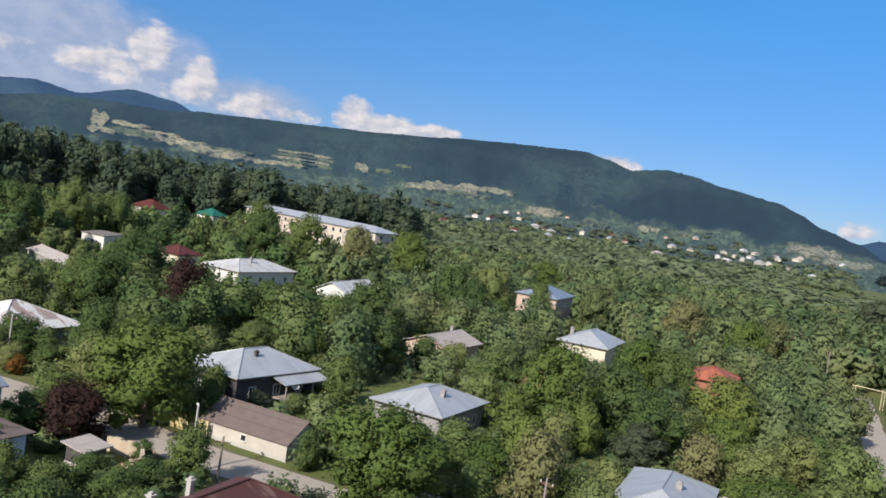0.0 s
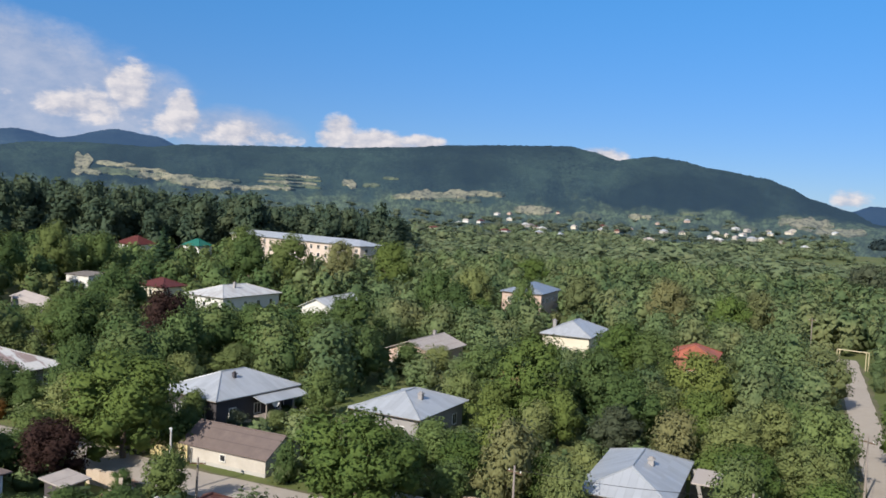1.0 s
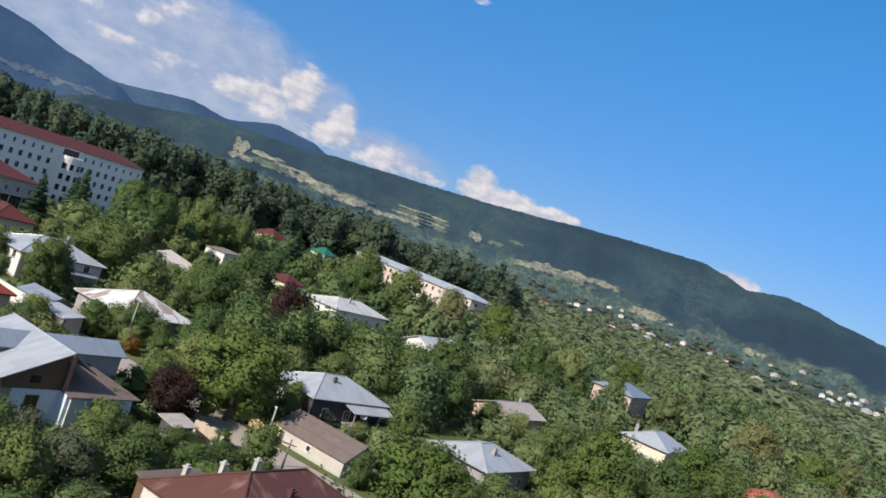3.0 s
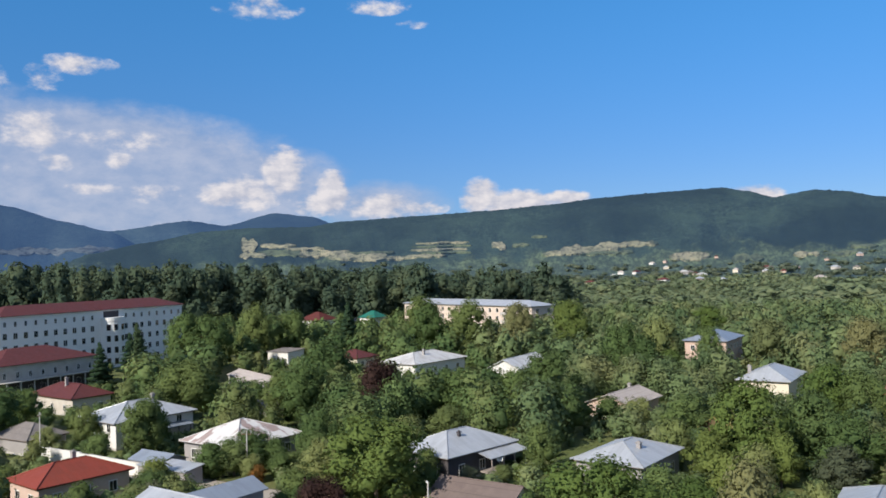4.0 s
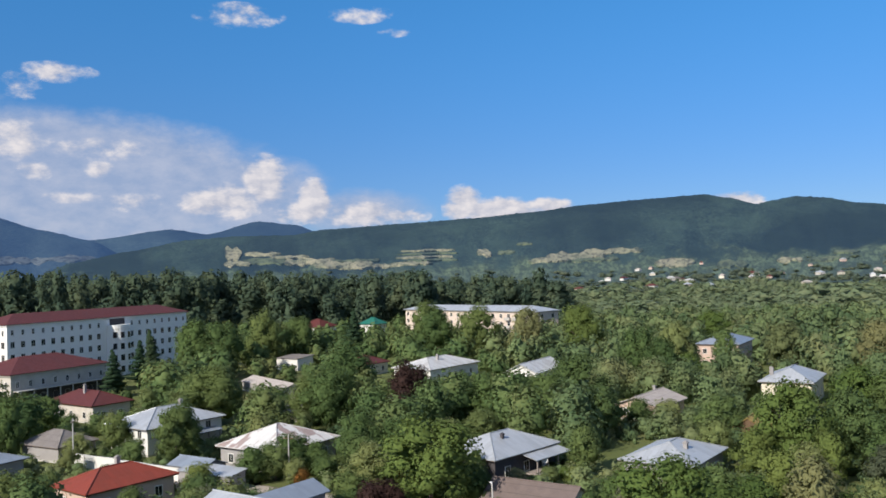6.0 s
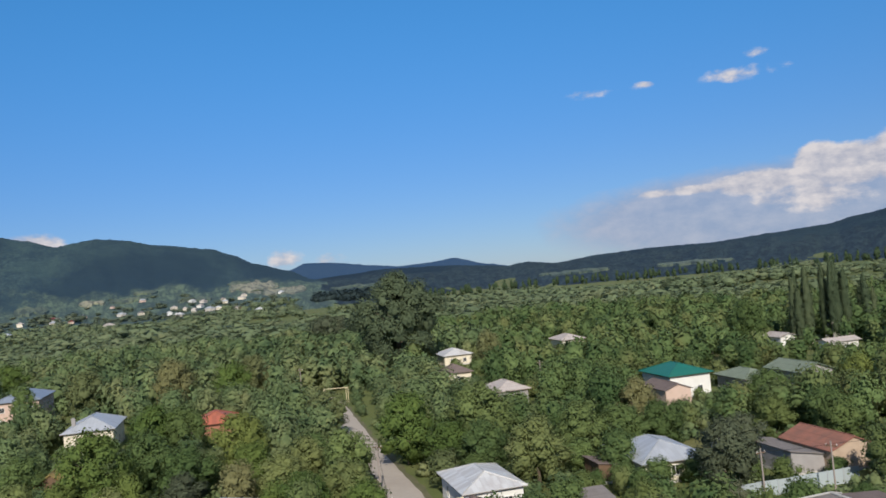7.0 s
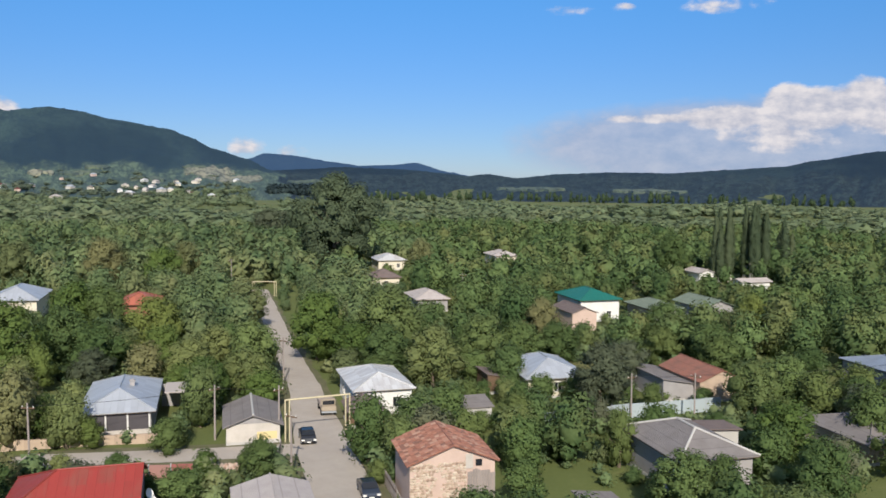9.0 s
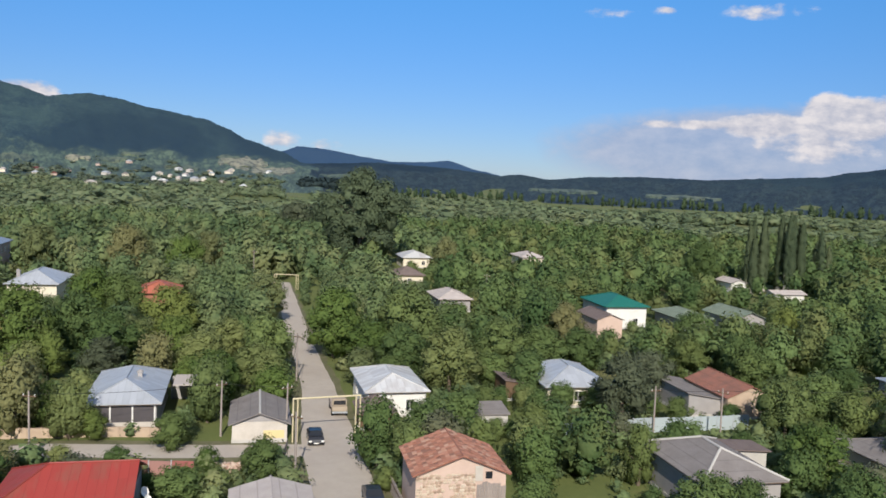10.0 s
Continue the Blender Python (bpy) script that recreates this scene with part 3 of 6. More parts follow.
def add_tube(bm, a, b, r0, r1=None, n=8):
    a, b = Vector(a), Vector(b)
    r1 = r0 if r1 is None else r1
    q = (b - a).to_track_quat("Z", "Y")
    rings = []
    for p, r in ((a, r0), (b, r1)):
        rings.append([bm.verts.new(p + q @ Vector((r * math.cos(i * math.tau / n), r * math.sin(i * math.tau / n), 0))) for i in range(n)])
    for i in range(n):
        bm.faces.new((rings[0][i], rings[0][(i + 1) % n], rings[1][(i + 1) % n], rings[1][i]))
    bm.faces.new(rings[1])
    bm.faces.new(rings[0][::-1])


def part(name, bm, mat, parent=None, label="", at=None):
    me = bpy.data.meshes.new(name)
    bmesh.ops.recalc_face_normals(bm, faces=bm.faces)
    bm.to_mesh(me)
    bm.free()
    if mat:
        me.materials.append(mat)
    ob = new(name, me)
    if at is not None:
        ob.matrix_basis = at
    if parent:
        ob.parent = parent
    if label:
        tagged(ob, label)
    return ob


def box_part(name, lo, hi, mat, parent, label="", at=None):
    bm = bmesh.new()
    add_box(bm, lo, hi)
    return part(name, bm, mat, parent, label, at)


def root(name, x, y, angle=0.0, z=0.0):
    ob = new(name)
    ob.matrix_basis = pose(x, y, z, 0, 0, angle)
    ob.empty_display_size = 0.5
    return ob


# ---- ground, roads, hills ----
def smooth(a, b, x):
    x = min(1, max(0, (x - a) / (b - a)))
    return x * x * (3 - 2 * x)


def build_ground():
    rings = [0, 40, 90, 150, 230, 350, 550, 900, 1500, 2400, 3600, 4950]
    n = 96
    verts, faces = [(0, 0, 0)], []
    for r in rings[1:]:
        for i in range(n):
            a = i * math.tau / n
            verts.append((r * math.sin(a), r * math.cos(a), 0))
    for i in range(n):
        faces.append((0, 1 + (i + 1) % n, 1 + i))
    for k in range(len(rings) - 2):
        for i in range(n):
            a, b = 1 + k * n + i, 1 + k * n + (i + 1) % n
            faces.append((a, b, b + n, a + n))
    ob = new("ground", mesh_from("ground", verts, faces, M["ground"]))
    tagged(ob, "grassy valley floor with dry patches between trees", "ground", kind="structure")


def strip(name, pts, widths, mat, z, label, kind="structure", wobble=0.25):
    verts, faces = [], []
    line = []
    for (a, b), (wa, wb) in zip(zip(pts, pts[1:]), zip(widths, widths[1:])):
        a, b = Vector((*a, 0)), Vector((*b, 0))
        steps = max(2, int((b - a).length / 2.5))
        for i in range(steps):
            line.append((a.lerp(b, i / steps), wa + (wb - wa) * i / steps))
    line.append((Vector((*pts[-1], 0)), widths[-1]))
    for i, (p, w) in enumerate(line):
        d = (line[min(i + 1, len(line) - 1)][0] - line[max(i - 1, 0)][0]).normalized()
        s = Vector((-d.y, d.x, 0))
        j1, j2 = (noise.noise(Vector((i * 0.6, k, z * 100))) * wobble for k in (0.3, 7.7))
        for off in (-w / 2 - j1, 0, w / 2 + j2):
            q = p + s * off
            verts.append((q.x, q.y, z + (0.05 if off == 0 else 0)))
    for i in range(len(line) - 1):
        for k in (0, 1):
            a = i * 3 + k
            faces.append((a, a + 1, a + 4, a + 3))
    ob = new(name, mesh_from(name, verts, faces, mat))
    tagged(ob, label, "road", kind=kind)
    return ob


def profile(points, a):
    if a <= points[0][0]:
        return points[0][1]
    for (a0, e0), (a1, e1) in zip(points, points[1:]):
        if a <= a1:
            f = (a - a0) / (a1 - a0)
            return e0 + (e1 - e0) * (f * f * (3 - 2 * f) * 0.5 + f * 0.5)
    return points[-1][1]


EYE_Z = 29.0


def hill_height(sky, near, far, az, d, power=1.7):
    top = math.tan(radians(profile(sky, az))) * far + EYE_Z
    s = min(1, max(0, (d - near) / (far - near)))
    x, y = d * math.sin(radians(az)), d * math.cos(radians(az))
    rough = noise.fractal(Vector((x * 0.0022, y * 0.0022, 3.1)), 1.0, 2.0, 2) * 18 * s * (1 - s) * 2
    rough += noise.fractal(Vector((az * 0.3, d * 0.0005, 9.3)), 1.0, 2.0, 3) * far * 0.007 * s * (1 - s) * 2
    rough += noise.noise(Vector((az * 0.8 + d * 0.0004, d * 0.0007, 5.3))) * far * 0.006 * s * (1 - s) * 2
    return max(-4, top * s ** power + rough) if s > 0 else -4


def build_hill(name, sky, near, far, mat, label, step=0.12, rows=46, power=1.7):
    a0, a1 = sky[0][0], sky[-1][0]
    n = int((a1 - a0) / step)
    verts, faces = [], []
    for i in range(n + 1):
        az = a0 + (a1 - a0) * i / n
        for k in range(rows + 3):
            d = near + (far - near) * min(1, k / rows) + max(0, k - rows) * 120
            z = hill_height(sky, near, far, az, min(d, far), power) - max(0, k - rows) * 70
            if 0 < k <= rows:
                z += (abs(noise.noise(Vector((az * 19, 1.3, 3.0)))) * 6 if k == rows else 0)
            verts.append((d * math.sin(radians(az)), d * math.cos(radians(az)), z))
    m = rows + 3
    for i in range(n):
        for k in range(m - 1):
            a = i * m + k
            faces.append((a, a + 1, a + m + 1, a + m))
    ob = new(name, mesh_from(name, verts, faces, mat, True))
    tagged(ob, label, "hill", kind="structure")
    return ob


# skylines: bearing and height in degrees
MAIN = [(-34.5, 0.6), (-32.4, 1.45), (-29, 2.12), (-25.3, 2.76), (-22.4, 2.96), (-18.6, 2.95), (-16.4, 3.28), (-10.9, 3.53), (-6.3, 3.73), (-2.4, 3.98), (1.3, 4.3), (4.5, 4.48),
        (9, 4.6), (10.6, 4.3), (12.3, 3.78), (13.2, 3.95), (14.5, 4.13), (16, 3.98), (18.3, 3.48), (21.6, 2.97), (23, 2.45), (24.4, 1.75), (26.6, 1.1), (28, 0.4), (30, -0.2)]
LEFT = [(-80, 6), (-60, 7), (-48, 6.4), (-38.5, 4.75), (-36.7, 4.45), (-33.9, 3.55), (-31, 2.85), (-29, 1.8), (-26, 0.6)]
BACK = [(-34, 2.3), (-31, 2.9), (-26.3, 3.5), (-23.9, 3.14), (-20.8, 3.92), (-18.2, 3.64), (-16.3, 2.9), (-13, 2.0)]
RIGHT_BACK = [(24, 0.2), (26.6, 1.1), (27.7, 1.48), (29.5, 1.36), (32.5, 0.92), (34, 0.72), (36.3, 0.8), (37.8, 0.96), (40.1, 0.34), (42, 0.0)]
RIGHT = [(25, 0.1), (30, 0.45), (33, 0.62), (37, 0.5), (40, 0.25), (41.3, 0.07), (42.8, 0.22), (44.7, -0.02), (47.7, 0.27), (51, 0.41), (55, 0.37), (58.5, 0.62), (61.9, 0.85), (63.5, 1.2), (67, 1.75), (75, 2.6), (95, 3.0)]
build_ground()
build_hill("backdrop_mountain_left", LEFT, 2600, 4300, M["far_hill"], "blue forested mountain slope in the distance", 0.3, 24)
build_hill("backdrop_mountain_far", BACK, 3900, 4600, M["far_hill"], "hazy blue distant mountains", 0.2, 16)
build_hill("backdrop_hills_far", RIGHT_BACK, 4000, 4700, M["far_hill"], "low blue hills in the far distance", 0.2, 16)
build_hill("hill_right", RIGHT, 1000, 3900, M["right_hill"], "wooded ridge with cloud shade in its dark colour", 0.15, 40)
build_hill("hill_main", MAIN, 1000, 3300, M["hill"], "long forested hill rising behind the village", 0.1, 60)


def hill_patch(az, el, half_az, half_el, mat, label, sky=MAIN, near=1000, far=3300):
    """A meadow lying on the slope of a hill."""
    def reach(a, e):
        for k in range(260):
            d = near + (far - near) * k / 259
            if math.degrees(math.atan2(hill_height(sky, near, far, a, d) - EYE_Z, d)) >= e:
                return d
        return far
    n, m = 26, 7
    verts, faces = [], []
    for i in range(n + 1):
        u = i / n * 2 - 1
        a = az + u * half_az * 1.15
        h = half_el * 1.7 * math.sqrt(max(0.02, 1 - abs(u) ** 2.6)) * (0.75 + 0.7 * noise.noise(Vector((a * 2.3, el * 9, 1))))
        mid = el + half_el * 0.8 * noise.noise(Vector((a * 1.1, 4, el)))
        d0, d1 = reach(a, mid - h), reach(a, mid + h)
        for k in range(m + 1):
            d = d0 + (d1 - d0) * k / m
            lift = -3.0 if k in (0, m) or i in (0, n) else 3.5
            verts.append((d * math.sin(radians(a)), d * math.cos(radians(a)), hill_height(sky, near, far, a, d) + lift))
    for i in range(n):
        for k in range(m):
            a = i * (m + 1) + k
            faces.append((a, a + 1, a + m + 2, a + m + 1))
    me = mesh_from("hill_meadow", verts, faces, mat)
    uv = me.uv_layers.new(name="across")
    for loop in me.loops:
        i, k = divmod(loop.vertex_index, m + 1)
        uv.data[loop.index].uv = (i / n * 2 - 1, k / m * 2 - 1)
    ob = new("hill_meadow", me)
    tagged(ob, label, "meadow", kind="structure")


ROAD = [(25, 18), (35.5, 41), (39.7, 50.2), (51, 73.5), (62, 99), (93, 168.5), (95, 173)]
strip("verge", ROAD, [9, 9, 8.6, 6.6, 5.8, 5.4, 5], M["verge"], 0.03, "worn grass verge along the village road", wobble=0.9)
strip("road", ROAD, [6.4, 6.4, 6.2, 4.6, 4.0, 4.4, 4], M["road"], 0.08, "dusty pale gravel village road")
CROSS = [(39, 47.5), (27, 54), (12, 63), (-6, 67.5), (-20, 73.5), (-36, 81.5), (-70, 97)]
strip("cross_verge", CROSS, [6.6, 6.6, 6.8, 7.6, 7.6, 8.2, 7], M["verge"], 0.022, "dry grass edge of the cross street", wobble=0.9)
strip("cross_street", CROSS, [4.2, 4.2, 4.4, 6.0, 6.0, 7, 5], M["road"], 0.07, "pale dusty cross street")
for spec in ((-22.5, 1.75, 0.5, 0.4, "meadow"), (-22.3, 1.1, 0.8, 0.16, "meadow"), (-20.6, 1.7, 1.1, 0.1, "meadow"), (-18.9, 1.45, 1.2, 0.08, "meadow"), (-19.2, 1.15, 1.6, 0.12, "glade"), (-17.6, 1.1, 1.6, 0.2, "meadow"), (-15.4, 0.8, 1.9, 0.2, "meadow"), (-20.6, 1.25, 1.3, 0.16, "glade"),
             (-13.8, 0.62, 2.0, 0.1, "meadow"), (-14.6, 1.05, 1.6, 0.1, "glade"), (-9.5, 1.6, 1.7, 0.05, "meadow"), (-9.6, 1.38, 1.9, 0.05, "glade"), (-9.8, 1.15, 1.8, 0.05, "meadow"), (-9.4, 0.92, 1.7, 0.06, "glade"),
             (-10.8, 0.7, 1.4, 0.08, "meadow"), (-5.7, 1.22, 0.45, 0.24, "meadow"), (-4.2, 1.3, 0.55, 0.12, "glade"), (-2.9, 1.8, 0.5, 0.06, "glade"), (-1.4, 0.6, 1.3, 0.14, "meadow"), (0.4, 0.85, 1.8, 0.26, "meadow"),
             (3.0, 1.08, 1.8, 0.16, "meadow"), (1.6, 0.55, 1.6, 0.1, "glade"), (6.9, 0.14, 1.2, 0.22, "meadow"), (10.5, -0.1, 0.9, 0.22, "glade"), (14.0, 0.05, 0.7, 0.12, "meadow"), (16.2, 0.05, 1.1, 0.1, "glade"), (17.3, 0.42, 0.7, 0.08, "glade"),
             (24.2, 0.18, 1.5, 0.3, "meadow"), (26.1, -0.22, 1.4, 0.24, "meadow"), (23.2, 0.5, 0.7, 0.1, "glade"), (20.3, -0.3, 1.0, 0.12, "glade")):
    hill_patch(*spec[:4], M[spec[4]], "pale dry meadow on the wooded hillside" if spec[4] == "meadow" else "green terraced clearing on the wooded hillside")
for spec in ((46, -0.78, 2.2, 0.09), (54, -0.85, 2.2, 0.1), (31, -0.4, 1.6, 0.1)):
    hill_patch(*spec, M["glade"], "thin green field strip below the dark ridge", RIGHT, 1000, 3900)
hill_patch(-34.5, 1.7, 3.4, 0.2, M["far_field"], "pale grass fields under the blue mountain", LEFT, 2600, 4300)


# ---- houses ----
def roof_planes(kind, L, W, eave, ridge, over, hip=0.5):
    x, y, e = L / 2 + over, W / 2 + over, eave
    if kind == "hip":
        r = max(0.0, L / 2 - W * hip)
        v = [(-x, -y, e), (x, -y, e), (x, y, e), (-x, y, e), (-r, 0, ridge), (r, 0, ridge)]
        f = [(0, 1, 5, 4), (1, 2, 5), (2, 3, 4, 5), (3, 0, 4)]
    elif kind == "half":  # hipped at -x, gable at +x
        v = [(-x, -y, e), (x, -y, e), (x, y, e), (-x, y, e), (-L / 2 + W * hip, 0, ridge), (x, 0, ridge)]
        f = [(0, 1, 5, 4), (2, 3, 4, 5), (3, 0, 4)]
    elif kind == "gable":
        v = [(-x, -y, e), (x, -y, e), (x, y, e), (-x, y, e), (-x, 0, ridge), (x, 0, ridge)]
        f = [(0, 1, 5, 4), (2, 3, 4, 5)]
    else:  # lean-to, high side at +y
        v = [(-x, -y, e), (x, -y, e), (x, y, ridge), (-x, y, ridge)]
        f = [(0, 1, 2, 3)]
    return v, f


def roof_mesh(bm, v, f, thick=0.12, ribs=0):
    """One shell of sheets with thickness; u runs along the eaves and v up the slope, in metres."""
    uv = bm.loops.layers.uv.verify()
    top = [bm.verts.new(p) for p in v]
    low = [bm.verts.new((p[0], p[1], p[2] - thick)) for p in v]
    edges = {}
    for k, face in enumerate(f):
        pts = [Vector(v[i]) for i in face]
        n = (pts[1] - pts[0]).cross(pts[2] - pts[0]).normalized()
        along = (pts[1] - pts[0]).normalized()
        up = n.cross(along)
        if up.z < 0:
            up = -up
        made = bm.faces.new([top[i] for i in face])
        for loop, p in zip(made.loops, pts):
            loop[uv].uv = ((p - pts[0]).dot(along) + 17 * k, (p - pts[0]).dot(up) + 5 * k)
        bm.faces.new([low[i] for i in face][::-1])
        for i in range(len(face)):
            e = (face[i], face[(i + 1) % len(face)])
            if e[::-1] in edges:
                edges.pop(e[::-1])
            else:
                edges[e] = True
    for a, b in edges:
        bm.faces.new((top[a], low[a], low[b], top[b]))


def ridge_caps(roof, v, f, mat, r=0.09):
    edges = {}
    for face in f:
        for i in range(len(face)):
            e = tuple(sorted((face[i], face[(i + 1) % len(face)])))
            edges[e] = edges.get(e, 0) + 1
    for (a, b), count in edges.items():
        if count > 1 and (Vector(v[a]) - Vector(v[b])).length > 0.3:
            bm = bmesh.new()
            add_tube(bm, Vector(v[a]) + Vector((0, 0, 0.03)), Vector(v[b]) + Vector((0, 0, 0.03)), r, None, 6)
            part("ridge_cap", bm, mat, roof)


def wall_mesh(bm, kind, L, W, eave, ridge, over):
    x, y = L / 2, W / 2
    if kind == "lean":
        h0, h1 = eave + (ridge - eave) * over / (W + 2 * over), ridge - (ridge - eave) * over / (W + 2 * over)
        prof = [(-y, 0), (y, 0), (y, h1 - 0.1), (-y, h0 - 0.1)]
    else:
        h = eave + (ridge - eave) * over / (y + over) - 0.1 if kind == "gable" else eave - 0.05
        prof = [(-y, 0), (y, 0), (y, h), (-y, h)]
        if kind == "gable":
            prof.insert(3, (0, ridge - 0.16))
    ends = [[bm.verts.new((s, a, b)) for a, b in prof] for s in (-x, x)]
    n = len(prof)
    for i in range(n):
        bm.faces.new((ends[0][i], ends[0][(i + 1) % n], ends[1][(i + 1) % n], ends[1][i]))
    bm.faces.new(ends[0][::-1])
    bm.faces.new(ends[1])


FACES = {"s": (-1, 0), "n": (1, 0), "e": (0, -1), "w": (0, 1)}   # end towards -x, +x; side towards -y, +y


def window(parent, side, L, W, u, z, w, h, frame_mat=None, pane_mat=None, name="window"):
    sx, sy = FACES[side]
    ang = math.degrees(math.atan2(sy, sx)) + 90
    at = pose(sx * L / 2 + (u if sy else 0), sy * W / 2 + (u if sx else 0), z, 0, 0, ang)
    t = 0.09
    bm = bmesh.new()
    add_box(bm, (-w / 2 - t, -0.07, -t), (-w / 2, 0.05, h + t))
    add_box(bm, (w / 2, -0.07, -t), (w / 2 + t, 0.05, h + t))
    add_box(bm, (-w / 2, -0.07, h), (w / 2, 0.05, h + t))
    add_box(bm, (-w / 2 - 0.05, -0.14, -t), (w / 2 + 0.05, 0.05, 0))
    if w > 0.7:
        add_box(bm, (-0.03, -0.05, 0), (0.03, 0.02, h))
    f = part(name, bm, frame_mat or M["frame"], parent, at=at)
    box_part("pane", (-w / 2, -0.025, 0), (w / 2, 0.01, h), pane_mat or M["glass"], f)
    return f


def chimney(parent, x, y, z0, z1, mat=None, w=0.55):
    bm = bmesh.new()
    add_box(bm, (x - w / 2, y - w / 2, z0), (x + w / 2, y + w / 2, z1))
    add_box(bm, (x - w / 2 - 0.08, y - w / 2 - 0.08, z1), (x + w / 2 + 0.08, y + w / 2 + 0.08, z1 + 0.12))
    add_box(bm, (x - w / 3, y - w / 3, z1 + 0.12), (x + w / 3, y + w / 3, z1 + 0.28))
    return part("chimney", bm, mat or M["grey_wall"], parent)


FOOT = []       # footprints, kept clear of trees: x, y, radius


def house(x, y, ang, L, W, eave, ridge, kind, roof, wall, label, over=0.6, wins="", ribs=0.9, hip=0.5, chim=(), name="house", sill=1.0, wsize=(1.0, 1.25), foundation=True, caps=False):
    """wins: a letter for each wall with its number of windows, as in "s2 e4"."""
    r = root(name, x, y, ang)
    bm = bmesh.new()
    wall_mesh(bm, kind, L, W, eave, ridge, over)
    part("wall", bm, M[wall], r)
    if kind == "half":
        bm = bmesh.new()
        tri = [[bm.verts.new((L / 2 - q, a, b)) for a, b in ((-W / 2, eave - 0.05), (W / 2, eave - 0.05), (0, ridge - 0.2))] for q in (0, 0.2)]
        bm.faces.new(tri[0])
        bm.faces.new(tri[1][::-1])
        for i in range(3):
            bm.faces.new((tri[0][i], tri[1][i], tri[1][(i + 1) % 3], tri[0][(i + 1) % 3]))
        part("gable_wall", bm, M["wood_brown"], r)
    if foundation:
        box_part("plinth", (-L / 2 - 0.06, -W / 2 - 0.06, -0.3), (L / 2 + 0.06, W / 2 + 0.06, 0.35), M["concrete"], r)
    bm = bmesh.new()
    v, f = roof_planes(kind, L, W, eave, ridge, over, hip)
    roof_mesh(bm, v, f)
    top = part("roof", bm, M[roof], r)
    ridge_caps(top, v, f, M["concrete"] if caps else M[roof], 0.13 if caps else 0.08)
    if kind == "hip" and over > 0.3:
        bm = bmesh.new()
        add_box(bm, (-L / 2 - over + 0.05, -W / 2 - over + 0.05, eave - 0.2), (L / 2 + over - 0.05, W / 2 + over - 0.05, eave - 0.125))
        part("soffit", bm, M["wood_brown"], r)
    for spec in wins.split():
        side, num = spec[0], int(spec[1:])
        span = W if side in "sn" else L
        for i in range(num):
            u = ((i + 0.5) / num - 0.5) * span * 0.92
            window(r, side, L, W, u, sill, min(wsize[0], span / num * 0.6), wsize[1])
    for cx, cy, top in chim:
        chimney(r, cx, cy, eave, top)
    tagged(r, label, "house")
    FOOT.append((x, y, ang, L, W))
    return r


def box_on(r, name, lo, hi, mat, label=""):
    return box_part(name, lo, hi, M[mat], r, label)


def porch(r, x0, x1, y0, y1, z_in, z_out, roof, side=-1, posts=3, deck=0.5):
    """A verandah along a long wall: deck, posts, lean-to roof."""
    bm = bmesh.new()
    roof_mesh(bm, [(x0 - 0.3, y1, z_out), (x1 + 0.3, y1, z_out), (x1 + 0.3, y0, z_in), (x0 - 0.3, y0, z_in)], [(0, 1, 2, 3)])
    part("porch_roof", bm, M[roof], r)
    box_part("porch_deck", (x0, min(y0, y1), deck - 0.2), (x1, max(y0, y1), deck), M["wood"], r)
    for i in range(posts):
        x = x0 + 0.2 + (x1 - x0 - 0.4) * i / max(1, posts - 1)
        yy = y1 - 0.3 * (1 if y1 > 0 else -1)
        box_part("post", (x - 0.08, yy - 0.08, 0), (x + 0.08, yy + 0.08, z_out - 0.12 + abs(0.3 * (z_in - z_out) / (y1 - y0))), M["wood"], r)


# houses on the slope towards the hill
hA = house(-22.4, 101, 55, 13.5, 9.5, 3.7, 5.9, "hip", "roof_zinc", "dark_wall", "single-storey house with grey zinc hip roof and dark walls", wins="s2 e3", chim=[])
chimney(hA, -1.2, -1.6, 4.9, 5.75, M["dark_wall"], 0.4)
porch(hA, -1, 6.5, -5.1, -7.6, 3.45, 2.9, "roof_zinc", posts=4, deck=0.9)
hB = house(1.2, 96.5, 62, 12, 9, 3.6, 5.4, "hip", "roof_zinc", "grey_wall", "house with pale grey metal roof half hidden by walnut trees", wins="s2 e3", chim=[(-1, -2, 5.3)])
old_shed = house(-16.6, 81, -26, 11, 6, 1.9, 3.7, "gable", "roof_slate_brown", "shed_wall", "long low shed with old brown slate roof and stained plaster wall", over=0.3, wins="e1", ribs=0, name="shed", sill=0.8, wsize=(0.6, 0.6))
hC = house(33.5, 163.5, 66, 15, 9.4, 4.7, 7.0, "hip", "roof_zinc", "cream", "cream plastered house with light zinc hip roof", wins="s1 e3", chim=[(-5, 3, 7), (-4, 3.4, 7)])
hD = house(31.5, 226, 67, 18, 11, 7.0, 9.2, "hip", "roof_blue", "pinkish", "two-storey pink house with blue-grey hip roof", wins="s3 e5", sill=4.4)
for k in range(3):
    window(hD, "s", 18, 11, -3.4 + 3.4 * k, 1.1, 1.0, 1.3)
hG = house(-48, 210.5, 60, 21, 12.5, 3.7, 6.0, "hip", "roof_white", "white", "low white house with weathered pale metal hip roof", wins="s3 e4", chim=[(-2, -2, 6.6)])
hH = house(3, 147, 62, 13, 8.6, 2.7, 4.5, "gable", "roof_pale_slate", "pinkish", "house with pale pinkish slate gable roof among trees", wins="s2", ribs=0, chim=[(4, 0.6, 5.0)])
hX = house(-20.5, 199, 68, 18, 8, 3.4, 5.6, "gable", "roof_white", "white", "long white gabled house with pale metal roof", wins="s2")

